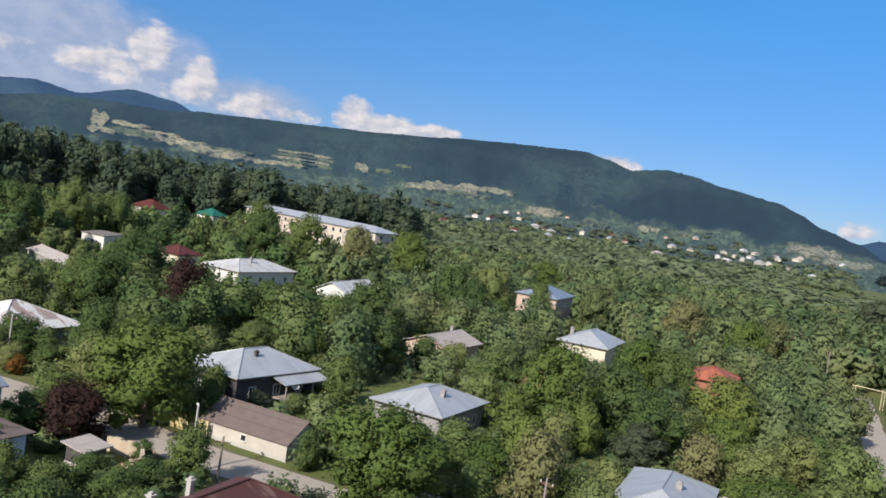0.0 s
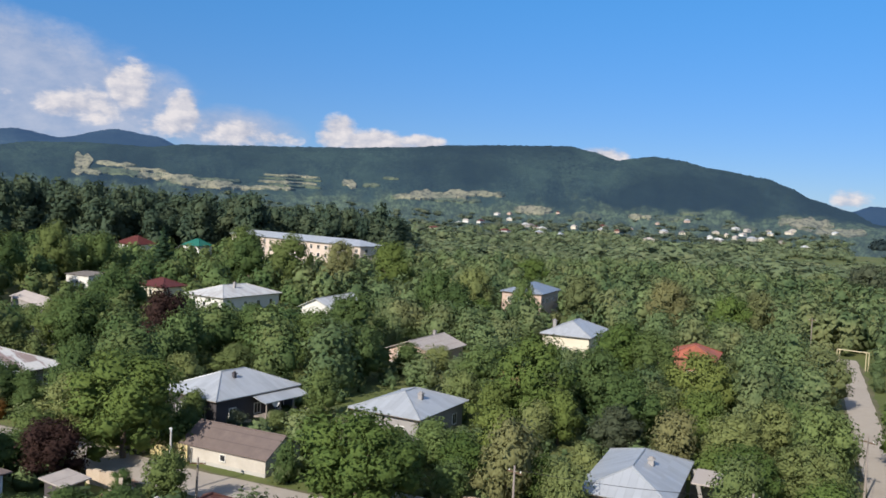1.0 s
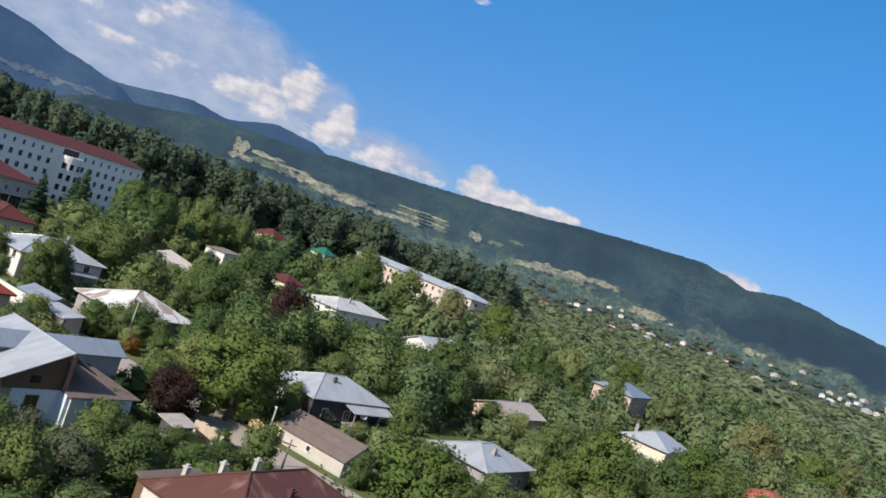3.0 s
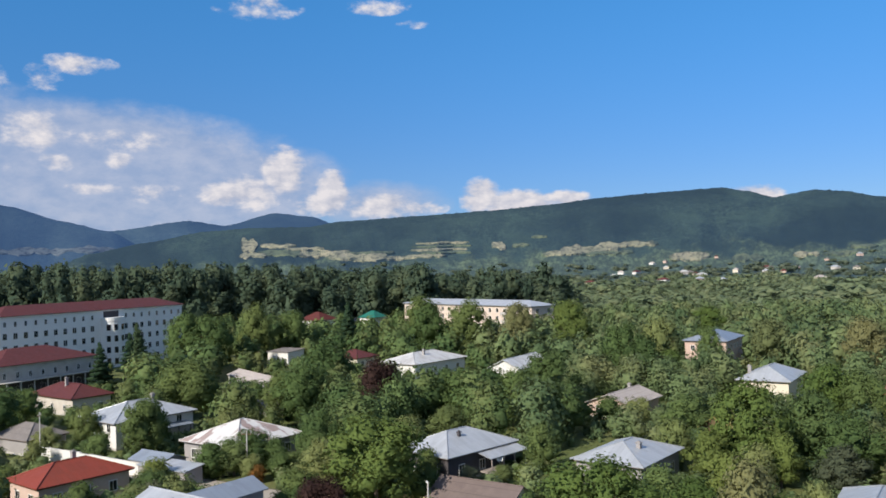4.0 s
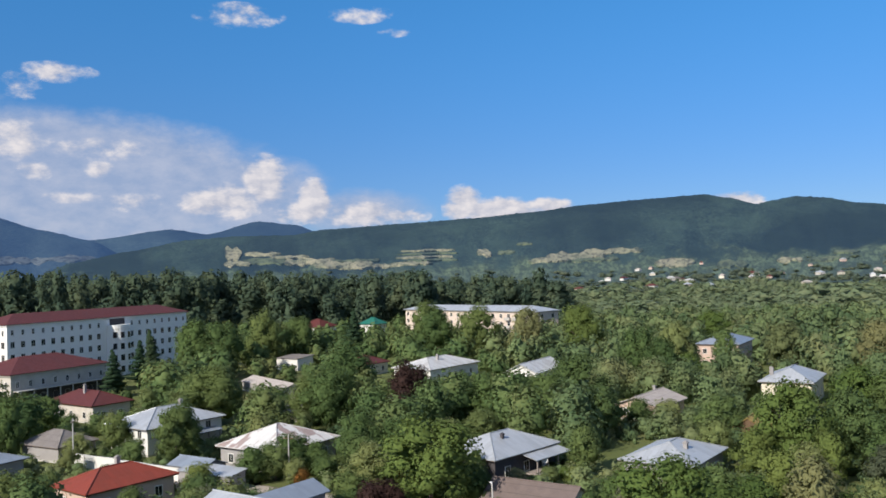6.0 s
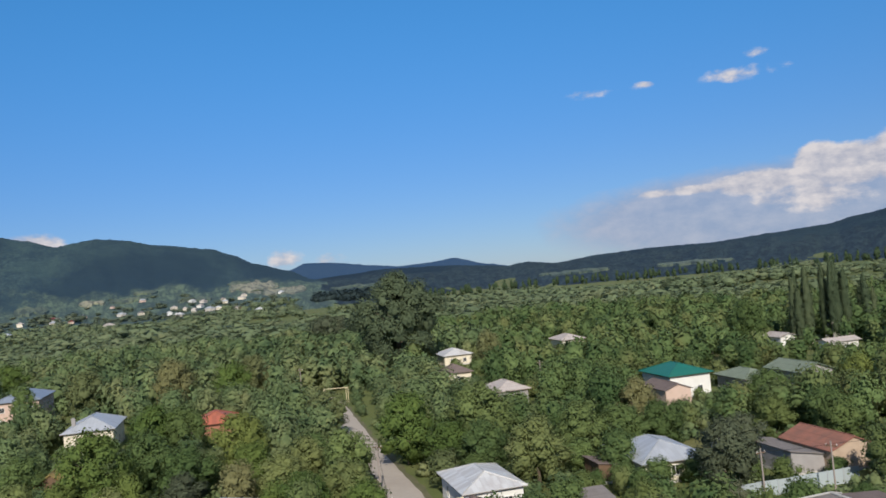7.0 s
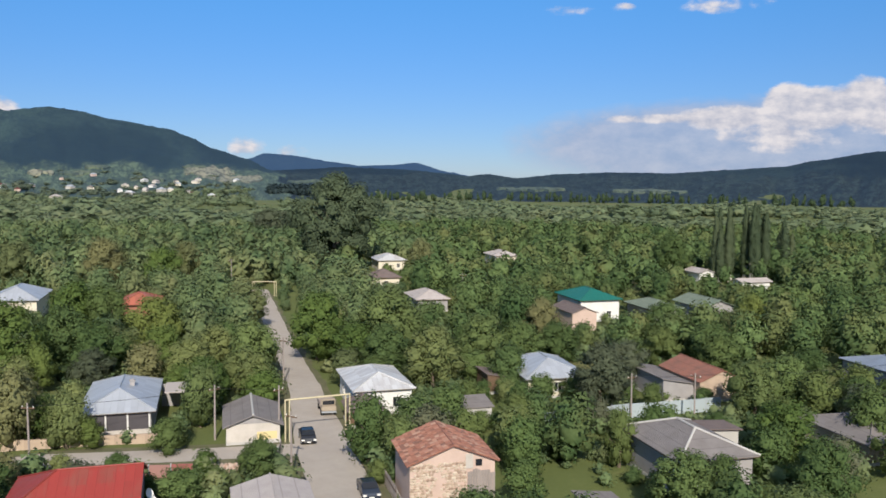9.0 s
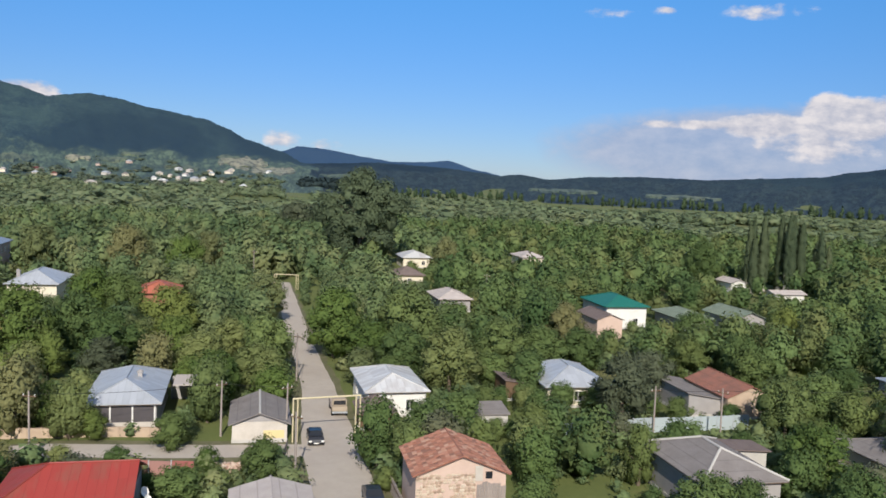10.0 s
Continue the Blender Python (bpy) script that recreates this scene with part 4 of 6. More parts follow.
# four-storey apartment block
def apartment():
    r = root("apartment_block", -50.1, 336.7, 137)
    L, W, h = 84, 12, 13.0
    box_part("wall", (-L / 2, -W / 2, 0), (L / 2, W / 2, h), M["apartment"], r)
    bm = bmesh.new()
    v, f = roof_planes("hip", L, W, h, h + 2.0, 0.8, 0.6)
    roof_mesh(bm, v, f, ribs=1.2)
    part("roof", bm, M["roof_zinc"], r, "pale blue-grey metal roof")
    box_part("cornice", (-L / 2 - 0.5, -W / 2 - 0.5, h - 0.35), (L / 2 + 0.5, W / 2 + 0.5, h - 0.13), M["concrete"], r)
    for fl in range(4):
        z = 1.0 + fl * 3.1
        for i in range(19):
            u = -L / 2 + 2 + i * (L - 4) / 18
            if i in (2, 3, 8, 9, 14, 15):
                if fl:
                    bm = bmesh.new()
                    add_box(bm, (u - 1.5, W / 2, z - 0.9), (u + 1.5, W / 2 + 1.2, z - 0.75))
                    add_box(bm, (u - 1.5, W / 2 + 1.1, z - 0.75), (u + 1.5, W / 2 + 1.2, z + 0.1))
                    add_box(bm, (u - 1.5, W / 2, z - 0.75), (u - 1.4, W / 2 + 1.1, z + 0.1))
                    add_box(bm, (u + 1.4, W / 2, z - 0.75), (u + 1.5, W / 2 + 1.1, z + 0.1))
                    part("balcony", bm, M["concrete"], r)
            window(r, "w", L, W, u, z, 1.4, 1.5)
        for u in (-3, 3):
            window(r, "s", L, W, u, z, 1.4, 1.5)
    tagged(r, "four-storey pinkish apartment block with low grey metal roof", "apartment block")
    FOOT.append((-50.1, 336.7, 137, L, W))


apartment()


# long five-storey building with a red roof
def big_block(x, y, ang, L, W, floors, storey, label, sides, tower=None, wall="hotel", name="hotel_building", every=3.3, base=0.0):
    r = root(name, x, y, ang)
    h = base + floors * storey + 0.5
    box_part("wall", (-L / 2, -W / 2, 0), (L / 2, W / 2, h), M[wall], r)
    bm = bmesh.new()
    v, f = roof_planes("hip", L, W, h, h + W * 0.2, 0.7, 0.5)
    roof_mesh(bm, v, f, ribs=1.0)
    part("roof", bm, M["roof_brick"], r, "dull red metal hip roof")
    box_part("cornice", (-L / 2 - 0.35, -W / 2 - 0.35, h - 0.5), (L / 2 + 0.35, W / 2 + 0.35, h - 0.13), M[wall], r)
    for side in sides:
        span = W if side in "sn" else L
        n = max(2, int(span / every))
        for fl in range(floors):
            for i in range(n):
                u = ((i + 0.5) / n - 0.5) * span
                if tower is not None and side not in "sn" and abs(u - tower) < 4.6:
                    continue
                top = fl == floors - 1
                window(r, side, L, W, u, base + fl * storey + 1.0, 0.75 if top else 1.25, 1.4 if top else 1.7)
    if tower is not None:
        bm = bmesh.new()
        n = 14
        for fl in range(floors):
            z0, z1 = base + fl * storey, base + (fl + 1) * storey + 0.3
            lo = [bm.verts.new((tower + 4.2 * math.cos(math.pi * i / n + math.pi), -W / 2 + 4.0 * math.sin(math.pi * i / n + math.pi), z0)) for i in range(n + 1)]
            hi = [bm.verts.new((v.co.x, v.co.y, z1 if fl < floors - 1 else z1 - 2.4)) for v in lo]
            for i in range(n):
                bm.faces.new((lo[i], lo[i + 1], hi[i + 1], hi[i]))
            bm.faces.new(hi)
        part("rounded_bay", bm, M[wall], r, "rounded bay with stacked windows")
        for fl in range(floors - 1):
            for k in (-50, -18, 18, 50):
                a = radians(k - 90)
                px_, py_ = tower + 4.22 * math.cos(a), -W / 2 + 4.02 * math.sin(a)
                at = pose(px_, py_, base + fl * storey + 1.0, 0, 0, k)
                box_part("window", (-0.6, -0.06, 0), (0.6, 0.1, 1.9), M["glass"], r, at=at)
        # flat dark panel in place of the shaded loggia opening
        box_part("loggia_shade_panel", (tower - 3, -W / 2 - 0.08, h - 2.9), (tower + 3, -W / 2 + 0.2, h - 0.6), M["dark_wall"], r)
    tagged(r, label, "building")
    FOOT.append((x, y, ang, L + 4, W + 6))
    return r


big_block(-163.5, 233.5, 71.5, 70, 14, 5, 3.6, "long five-storey off-white building with red roof and rounded bay", "es", tower=4)
big_block(-196, 210, -19, 44, 14, 5, 3.5, "white end wing of the long building with red roof", "e", wall="white")
big_block(-196, 187, -19, 34, 12, 4, 3.6, "older pink wing with broken dark windows and red roof", "en", wall="pinkish", every=3.6)
wing = big_block(-147, 181, 71, 28, 17, 2, 3.8, "two-storey pink annex with red hip roof and dark verandah", "es", wall="shed_wall", every=3.2)
# flat dark panel paints the shade inside the open verandah
box_on(wing, "verandah_shade_panel", (-13.3, -8.57, 0.5), (13.3, -8.49, 3.7), "dark_wall", "dark panel drawn for the shaded open verandah")
box_on(wing, "verandah_canopy", (-13.5, -10.6, 3.9), (13.5, -8.5, 4.1), "concrete")
for i in range(8):
    box_on(wing, "verandah_post", (-13 + i * 3.7, -10.5, 0), (-12.75 + i * 3.7, -10.25, 3.9), "concrete")
house(-115, 151, -28, 16.6, 8.6, 3.8, 6.1, "hip", "roof_brick", "shed_wall", "pale plastered house with dark red hip roof", wins="e3 n2", chim=[(0, -1, 7.2)])
hF = house(-82.6, 121.2, 61, 15, 11.2, 4.6, 7.0, "hip", "roof_zinc", "white", "white house with grey zinc hip roof and balcony", wins="s3 e3", sill=2.9, chim=[(3, 0, 7.6)])
porch(hF, -4, 6, -5.6, -7.6, 3.0, 2.6, "roof_blue", posts=5, deck=0.3)
box_on(hF, "balcony", (-9.2, -3.2, 1.9), (-7.6, 2.4, 2.1), "concrete")
for k in range(5):
    box_on(hF, "balcony_post", (-9.15, -3.1 + k * 1.35, 0), (-9.0, -2.95 + k * 1.35, 3.0), "white")
house(-57.4, 107.8, 64, 12.8, 12, 3.4, 6.1, "hip", "roof_patchy", "grey_wall", "house with white and rust-streaked metal hip roof", wins="s3 e3")
house(-97.5, 238, -26, 9, 7, 3.9, 4.5, "lean", "roof_slate", "white", "small white outbuilding with flat grey roof", over=0.35, wins="e1", ribs=0, name="outbuilding")
house(-128, 366, -26, 13, 11, 6.0, 9.5, "hip", "roof_brick", "white", "far white house with dark red roof", wins="e3")
house(-71, 224, -30, 9.5, 8, 3.4, 5.4, "hip", "roof_brick", "cream", "cream house with faded red hip roof", wins="e3 n2")
house(-86, 185, -47, 25, 6, 2.4, 3.6, "gable", "roof_pale_slate", "grey_wall", "long low barn with pale slate roof", over=0.3, ribs=0, name="barn")
house(-65, 147, 40, 9, 4.5, 2.3, 3.0, "lean", "roof_slate", "wood", "small timber shed with grey lean-to roof", over=0.3, ribs=0, name="shed")
house(-97.5, 112.5, -22, 9.5, 7, 2.6, 4.6, "hip", "roof_slate", "grey_wall", "low hut with old grey slate hip roof", over=0.4, ribs=0, name="hut")
house(-70.8, 83.3, 60, 12, 7.8, 3.4, 5.3, "hip", "roof_rustred", "pinkish", "house with rust-red metal hip roof", wins="e3 s2", over=0.5, chim=[(1, 1.2, 5.9)])
house(-62, 93, -24, 10, 3.0, 2.2, 2.7, "lean", "roof_zinc", "grey_wall", "narrow shed with grey metal roof", over=0.25, name="shed")

# tall house with the rusty brown roof
hBrown = house(-12.3, 43.8, 64, 15.5, 9.5, 6.0, 8.6, "hip", "roof_brown", "masonry", "pale rubble stone house with large rusty brown metal roof", over=0.35, wins="s3 w5", sill=3.4, wsize=(1.0, 1.5), chim=[])
chimney(hBrown, -0.6, -2.2, 7.3, 8.0, M["roof_brown"], 0.4)
for k in range(3):
    chimney(hBrown, -4.6 + k * 3.6, 4.5, 6.2, 7.0 + 0.15 * k, M["concrete"], 0.38)

# pale blue house with crossing gables
def blue_house():
    r = root("house", -42, 61, 63)
    box_part("wall", (-0.9, -5.8, 0), (6.6, 2.0, 3.3), M["blue_wall"], r, "pale blue ground floor")
    box_part("wall", (-5.6, -4.3, 0), (-0.9, 2.0, 3.3), M["blue_wall"], r, "pale blue ground floor")
    box_part("foundation", (-1.0, -5.9, -0.2), (6.7, 2.1, 0.4), M["concrete"], r)
    bm = bmesh.new()
    roof_mesh(bm, [(-0.9, -6.3, 3.3), (7.2, -6.3, 3.3), (4.6, 0.2, 4.7), (-0.9, 0.2, 4.7), (7.2, 2.2, 3.3)], [(0, 1, 2, 3), (1, 4, 2)])
    part("skirt_roof", bm, M["roof_slate_brown"], r, "dark brown skirt roof over the ground floor")
    # long upper block under a blue-grey gable
    bm = bmesh.new()
    wall_mesh(bm, "gable", 16.6, 4.2, 5.8, 6.9, 0.35)
    for v in bm.verts:
        v.co += Vector((-0.1, 2.3, 0))
    part("upper_wall", bm, M["grey_wall"], r, "grey-blue upper wall")
    box_part("end_boards", (-8.5, 0.25, 3.4), (-8.41, 4.35, 5.85), M["brickred"], r, "red-brown boarded gable end")
    bm = bmesh.new()
    v, f = roof_planes("gable", 16.6, 4.2, 5.8, 6.9, 0.4)
    roof_mesh(bm, [(p[0] - 0.1, p[1] + 2.3, p[2]) for p in v], f)
    part("roof", bm, M["roof_blue"], r)
    # tall uneven cross gable of bright zinc
    bm = bmesh.new()
    roof_mesh(bm, [(-9.4, 7.2, 3.5), (-9.4, -4.9, 3.5), (-0.9, -4.9, 7.15), (-0.9, 7.2, 7.15), (2.2, -4.9, 5.2), (2.2, 7.2, 5.2)], [(0, 1, 2, 3), (3, 2, 4, 5)])
    cross = part("cross_roof", bm, M["roof_zinc"], r, "bright zinc cross gable")
    bm = bmesh.new()
    add_tube(bm, (-0.9, -4.95, 7.17), (-0.9, 7.25, 7.17), 0.09, None, 6)
    part("ridge_cap", bm, M["roof_zinc"], cross)
    bm = bmesh.new()
    for y in (-4.4, 6.9):
        vs = [bm.verts.new((x, y + q, z)) for q in (0, 0.12) for x, z in ((-6.6, 3.3), (-0.9, 3.3), (-0.9, 6.95), (-6.6, 4.55))]
        for q in ((0, 1, 2, 3), (7, 6, 5, 4), (0, 4, 5, 1), (1, 5, 6, 2), (2, 6, 7, 3), (3, 7, 4, 0)):
            bm.faces.new([vs[i] for i in q])
    part("gable_boards", bm, M["wood_brown"], r, "dark boarded attic gable")
    box_part("verge_board", (-1.0, -4.98, 3.4), (-0.55, -4.86, 7.0), M["brickred"], r, "red-painted verge board")
    for k in range(3):
        box_part("carport_post", (-9.2, -4.7 + k * 4.4, 0), (-9.06, -4.56 + k * 4.4, 3.4), M["wood_brown"], r)
    box_part("carport_beam", (-9.22, -4.8, 3.3), (-9.04, 7.0, 3.42), M["wood_brown"], r)
    for u in (2.6, 4.6):
        window(r, "e", 12.2, 11.6, u, 1.1, 1.2, 1.5, M["frame_dark"])
    window(r, "e", 12.2, 8.6, -3.4, 1.1, 1.2, 1.5, M["frame_dark"])
    box_part("attic_hatch", (-4.2, -4.46, 3.9), (-3.2, -4.38, 4.6), M["glass"], r)
    box_part("downpipe", (-0.5, -6.0, 0), (-0.38, -5.85, 3.3), M["frame"], r, "white downpipe")
    tagged(r, "pale blue house with crossing zinc and blue-grey gables", "house")
    FOOT.append((-42, 61.5, 63, 18, 13))


blue_house()

# houses along the straight road
hE = house(24.2, 71.8, 66, 14.5, 7.6, 3.4, 5.2, "hip", "roof_zinc", "grey_wall", "house with smooth pale zinc hip roof and open porch", wins="", chim=[(0, -1.2, 5.2)])
# the verandah's inner shade is a flat dark panel on the wall
box_on(hE, "verandah_shade_panel", (-7.31, -3.6, 1.15), (-7.24, 3.6, 2.95), "dark_wall", "dark panel drawn for the shaded verandah opening")
box_on(hE, "verandah_parapet", (-7.42, -3.75, 0.3), (-7.26, 3.75, 1.15), "shed_wall", "pale plastered verandah parapet")
for k in range(4):
    box_on(hE, "verandah_post", (-7.42, -3.7 + k * 2.4, 1.15), (-7.3, -3.52 + k * 2.4, 3.2), "white")
box_on(hE, "porch_canopy", (1.5, -8.2, 3.0), (6.8, -4.9, 3.15), "roof_pale_slate")
box_on(hE, "porch_wall", (6.5, -8, 0), (6.7, -4.3, 3.0), "grey_wall")
for xx in (1.7, 4.2):
    box_on(hE, "post", (xx, -8.0, 0), (xx + 0.14, -7.86, 3.0), "wood")
garage = house(34.9, 58.2, 65, 9, 6.0, 2.2, 3.5, "gable", "roof_slate", "shed_wall", "plastered hut with grey slate gable roof and yellow patch", over=0.45, ribs=0, name="hut", caps=True)
box_on(garage, "painted_patch", (-4.515, -2.7, 0.5), (-4.49, -0.4, 1.4), "yellow", "faded yellow painted patch")
bm = bmesh.new()
tri = [[bm.verts.new((x, a, b)) for a, b in ((-2.95, 2.42), (2.95, 2.42), (0, 3.3))] for x in (-4.53, -4.49)]
bm.faces.new(tri[0])
bm.faces.new(tri[1][::-1])
for k in range(3):
    bm.faces.new((tri[0][k], tri[1][k], tri[1][(k + 1) % 3], tri[0][(k + 1) % 3]))
part("gable_board", bm, M["grey_wall"], garage, "grey weathered gable above the pale wall")
hI = house(54.2, 60.3, 67, 12.0, 7.4, 3.4, 4.8, "hip", "roof_white", "white", "cream house with pale metal hip roof", over=0.5, wins="s2 w2", chim=[])
house(47.8, 53.6, 65, 4.6, 4.2, 2.2, 3.6, "hip", "roof_slate_brown", "wood_brown", "small dark hut with brown hip roof", over=0.3, ribs=0, name="hut")
brick = house(39.45, 27.65, 64, 7.2, 8.0, 4.9, 6.6, "gable", "tile", "pinkish", "tall rubble stone house with red clay tile roof", over=0.35, ribs=0, wins="", sill=2.5)
hJ = house(78.8, 52.2, 63, 12.5, 8.6, 3.0, 4.8, "hip", "roof_zinc", "cream", "house with pale blue-grey zinc hip roof", wins="s3")
grey = house(63.4, 17.2, 66, 11.5, 8, 3.8, 5.6, "hip", "roof_slate", "grey_wall", "grey house with weathered slate hip roof and pale ridge caps", over=0.5, ribs=0, caps=True)
annex = house(71.0, 18.4, 66, 3.0, 3.6, 3.6, 3.9, "lean", "roof_slate_brown", "concrete", "small rendered annex with dark flat roof", over=0.35, ribs=0, wins="s1", name="annex")
house(94.6, 36, 66, 10.5, 6.8, 3.0, 4.5, "gable", "tile", "stone", "stone house with red clay tile gable roof", over=0.3, ribs=0)
house(90.3, 40.2, 66, 11.5, 5, 2.4, 3.4, "lean", "roof_slate", "grey_wall", "open-fronted shed with grey slate roof", over=0.3, ribs=0, name="shed")
house(120.8, 21.2, 66, 9, 8, 3.4, 4.5, "hip", "roof_blue", "grey_wall", "bluish house with blue-grey metal roof", over=0.4)
house(87.0, 10.0, 66, 11, 7.0, 2.4, 3.5, "hip", "roof_slate", "stone", "low stone house with old grey slate roof", over=0.4, ribs=0)
house(132.5, 90, 66, 12.5, 9, 4.8, 6.7, "hip", "roof_green", "white", "white house with dark green metal hip roof", wins="s2 e2")
house(118.5, 81.5, 66, 10, 5.2, 4.2, 5.3, "gable", "roof_slate_brown", "pinkish", "pale pink house with brown gable roof", over=0.3, ribs=0)
house(143, 80, 66, 11, 7, 3.0, 4.4, "hip", "roof_moss", "grey_wall", "low hut with grey-green slate roof", ribs=0)
house(155.5, 75.5, 66, 12, 7.5, 2.8, 4.4, "gable", "roof_moss", "grey_wall", "long barn with grey-green slate roof", ribs=0, name="barn")
house(154.5, 196, 66, 12, 9, 3.4, 5.2, "hip", "roof_white", "cream", "far house with pale metal roof", wins="s2")
house(125.3, 158, 66, 8, 7.5, 3.2, 5.2, "hip", "roof_slate_brown", "cream", "far small house with brown hip roof", ribs=0, wins="s1")
house(111.5, 121, 66, 11, 7, 3.0, 4.6, "hip", "roof_pale_slate", "grey_wall", "grey house with pale slate hip roof", ribs=0)
house(197, 186, 66, 12, 8, 3.4, 5.0, "hip", "roof_pale_slate", "cream", "far cream house with pale roof", wins="s2", ribs=0)
house(51.5, 141.5, 66, 10, 7.5, 4.6, 6.4, "hip", "roof_orange", "brickred", "house with faded orange-red roof among trees", wins="s1")
red_house = house(9.9, 41.4, -24, 10.4, 10.5, 3.4, 5.7, "half", "roof_red", "grey_wall", "house with faded bright red metal roof hipped at one end", over=0.4, hip=0.36)
house(23.9, 32.4, 66, 7.5, 6.6, 2.3, 3.3, "gable", "roof_pale_slate", "wood", "old shed with grey corrugated gable roof", over=0.3, ribs=0, name="shed")

house(-104, 377, -30, 10, 8, 6, 9, "hip", "roof_green", "white", "far white house with green roof", wins="e2")
house(-112, 398, -20, 14, 6, 3, 4.4, "gable", "roof_white", "white", "far white outbuilding behind trees", ribs=0, name="outbuilding")
house(16.9, 123.6, 66, 6, 4.5, 2.2, 4.0, "gable", "roof_ochre", "wood_brown", "small shed with ochre yellow sheet roof beside the cream house", over=0.3, ribs=0, name="shed")
house(72, 55.6, 66, 5, 3.4, 2.4, 3.0, "lean", "roof_slate_brown", "wood_brown", "dark timber garden shed", over=0.25, ribs=0, name="shed")
house(58.8, 46, -24, 5, 3.4, 2.2, 2.8, "lean", "roof_slate", "concrete", "small concrete shed with grey roof", over=0.25, ribs=0, name="shed")
house(47.2, 14.8, 66, 3.6, 3.6, 1.9, 2.4, "lean", "roof_slate", "wood", "small timber shed with flat grey roof", over=0.25, ribs=0, name="shed")
house(94.9, 52.8, 40, 7, 3, 1.8, 2.3, "lean", "roof_pale_slate", "wood", "collapsed pale shed among bushes", over=0.2, ribs=0, name="shed")
house(-66, 97.2, -24, 7, 4.4, 2.3, 3.2, "gable", "roof_blue", "grey_wall", "small shed with blue-grey metal gable roof", over=0.25, name="shed")
house(-100, 95.5, -22, 11, 8, 3.2, 4.8, "hip", "roof_blue", "grey_wall", "low house with blue-grey metal roof", wins="e2")
house(-20.8, 48.5, 64, 6, 3.2, 3.0, 3.5, "lean", "roof_slate_brown", "wood_brown", "dark timber lean-to beside the stone house", over=0.3, ribs=0, name="shed")
house(-29.8, 67.6, 66, 2.6, 2.2, 1.7, 2.1, "lean", "roof_pale_slate", "dark_wall", "rickety open timber shack with plank roof", over=0.4, ribs=0, name="shack")
house(211, 113.5, 66, 8, 5, 3, 4, "gable", "roof_pale_slate", "white", "white hut below the poplars", ribs=0, name="hut")
house(204.5, 92.5, -24, 9, 4, 2.6, 3.4, "gable", "roof_pale_slate", "white", "white hut beside the poplars", ribs=0, name="hut")
FOOT.append((78, 32.4, -24, 24, 1.0))
FOOT.append((-80, 100.5, -24, 26, 1.0))

# ---- trees ----
def ico(level):
    bm = bmesh.new()
    bmesh.ops.create_icosphere(bm, subdivisions=level, radius=1.0)
    v = np.array([p.co[:] for p in bm.verts])
    f = [tuple(q.index for q in p.verts) for p in bm.faces]
    bm.free()
    return v, np.array(f)


ICO = {1: ico(1)}


def leaf_tris(rng, count, size):
    """Leaf sprays on the shell of a unit lobe, facing mostly outward; with the direction of each from the lobe's middle."""
    d = rng.normal(size=(count, 3))
    d /= np.linalg.norm(d, axis=1)[:, None]
    d[:, 2] = np.where(d[:, 2] < -0.4, -d[:, 2], d[:, 2])
    p = d * rng.uniform(0.5, 1.36, (count, 1)) ** 0.75
    n = d + rng.normal(size=(count, 3)) * 0.38 + [0, 0, 0.15]
    n /= np.linalg.norm(n, axis=1)[:, None]
    a = np.cross(n, rng.normal(size=(count, 3)))
    a /= np.linalg.norm(a, axis=1)[:, None]
    b = np.cross(n, a)
    s = size * rng.uniform(0.5, 1.5, (count, 1))
    return np.stack([p - a * s, p + a * s * 0.8 - b * s * 0.5, p + b * s * 1.1], 1).reshape(-1, 3), np.repeat(d + n * 0.45, 3, axis=0)


def unit(v):
    return v / np.maximum(np.linalg.norm(v, axis=1)[:, None], 1e-6)


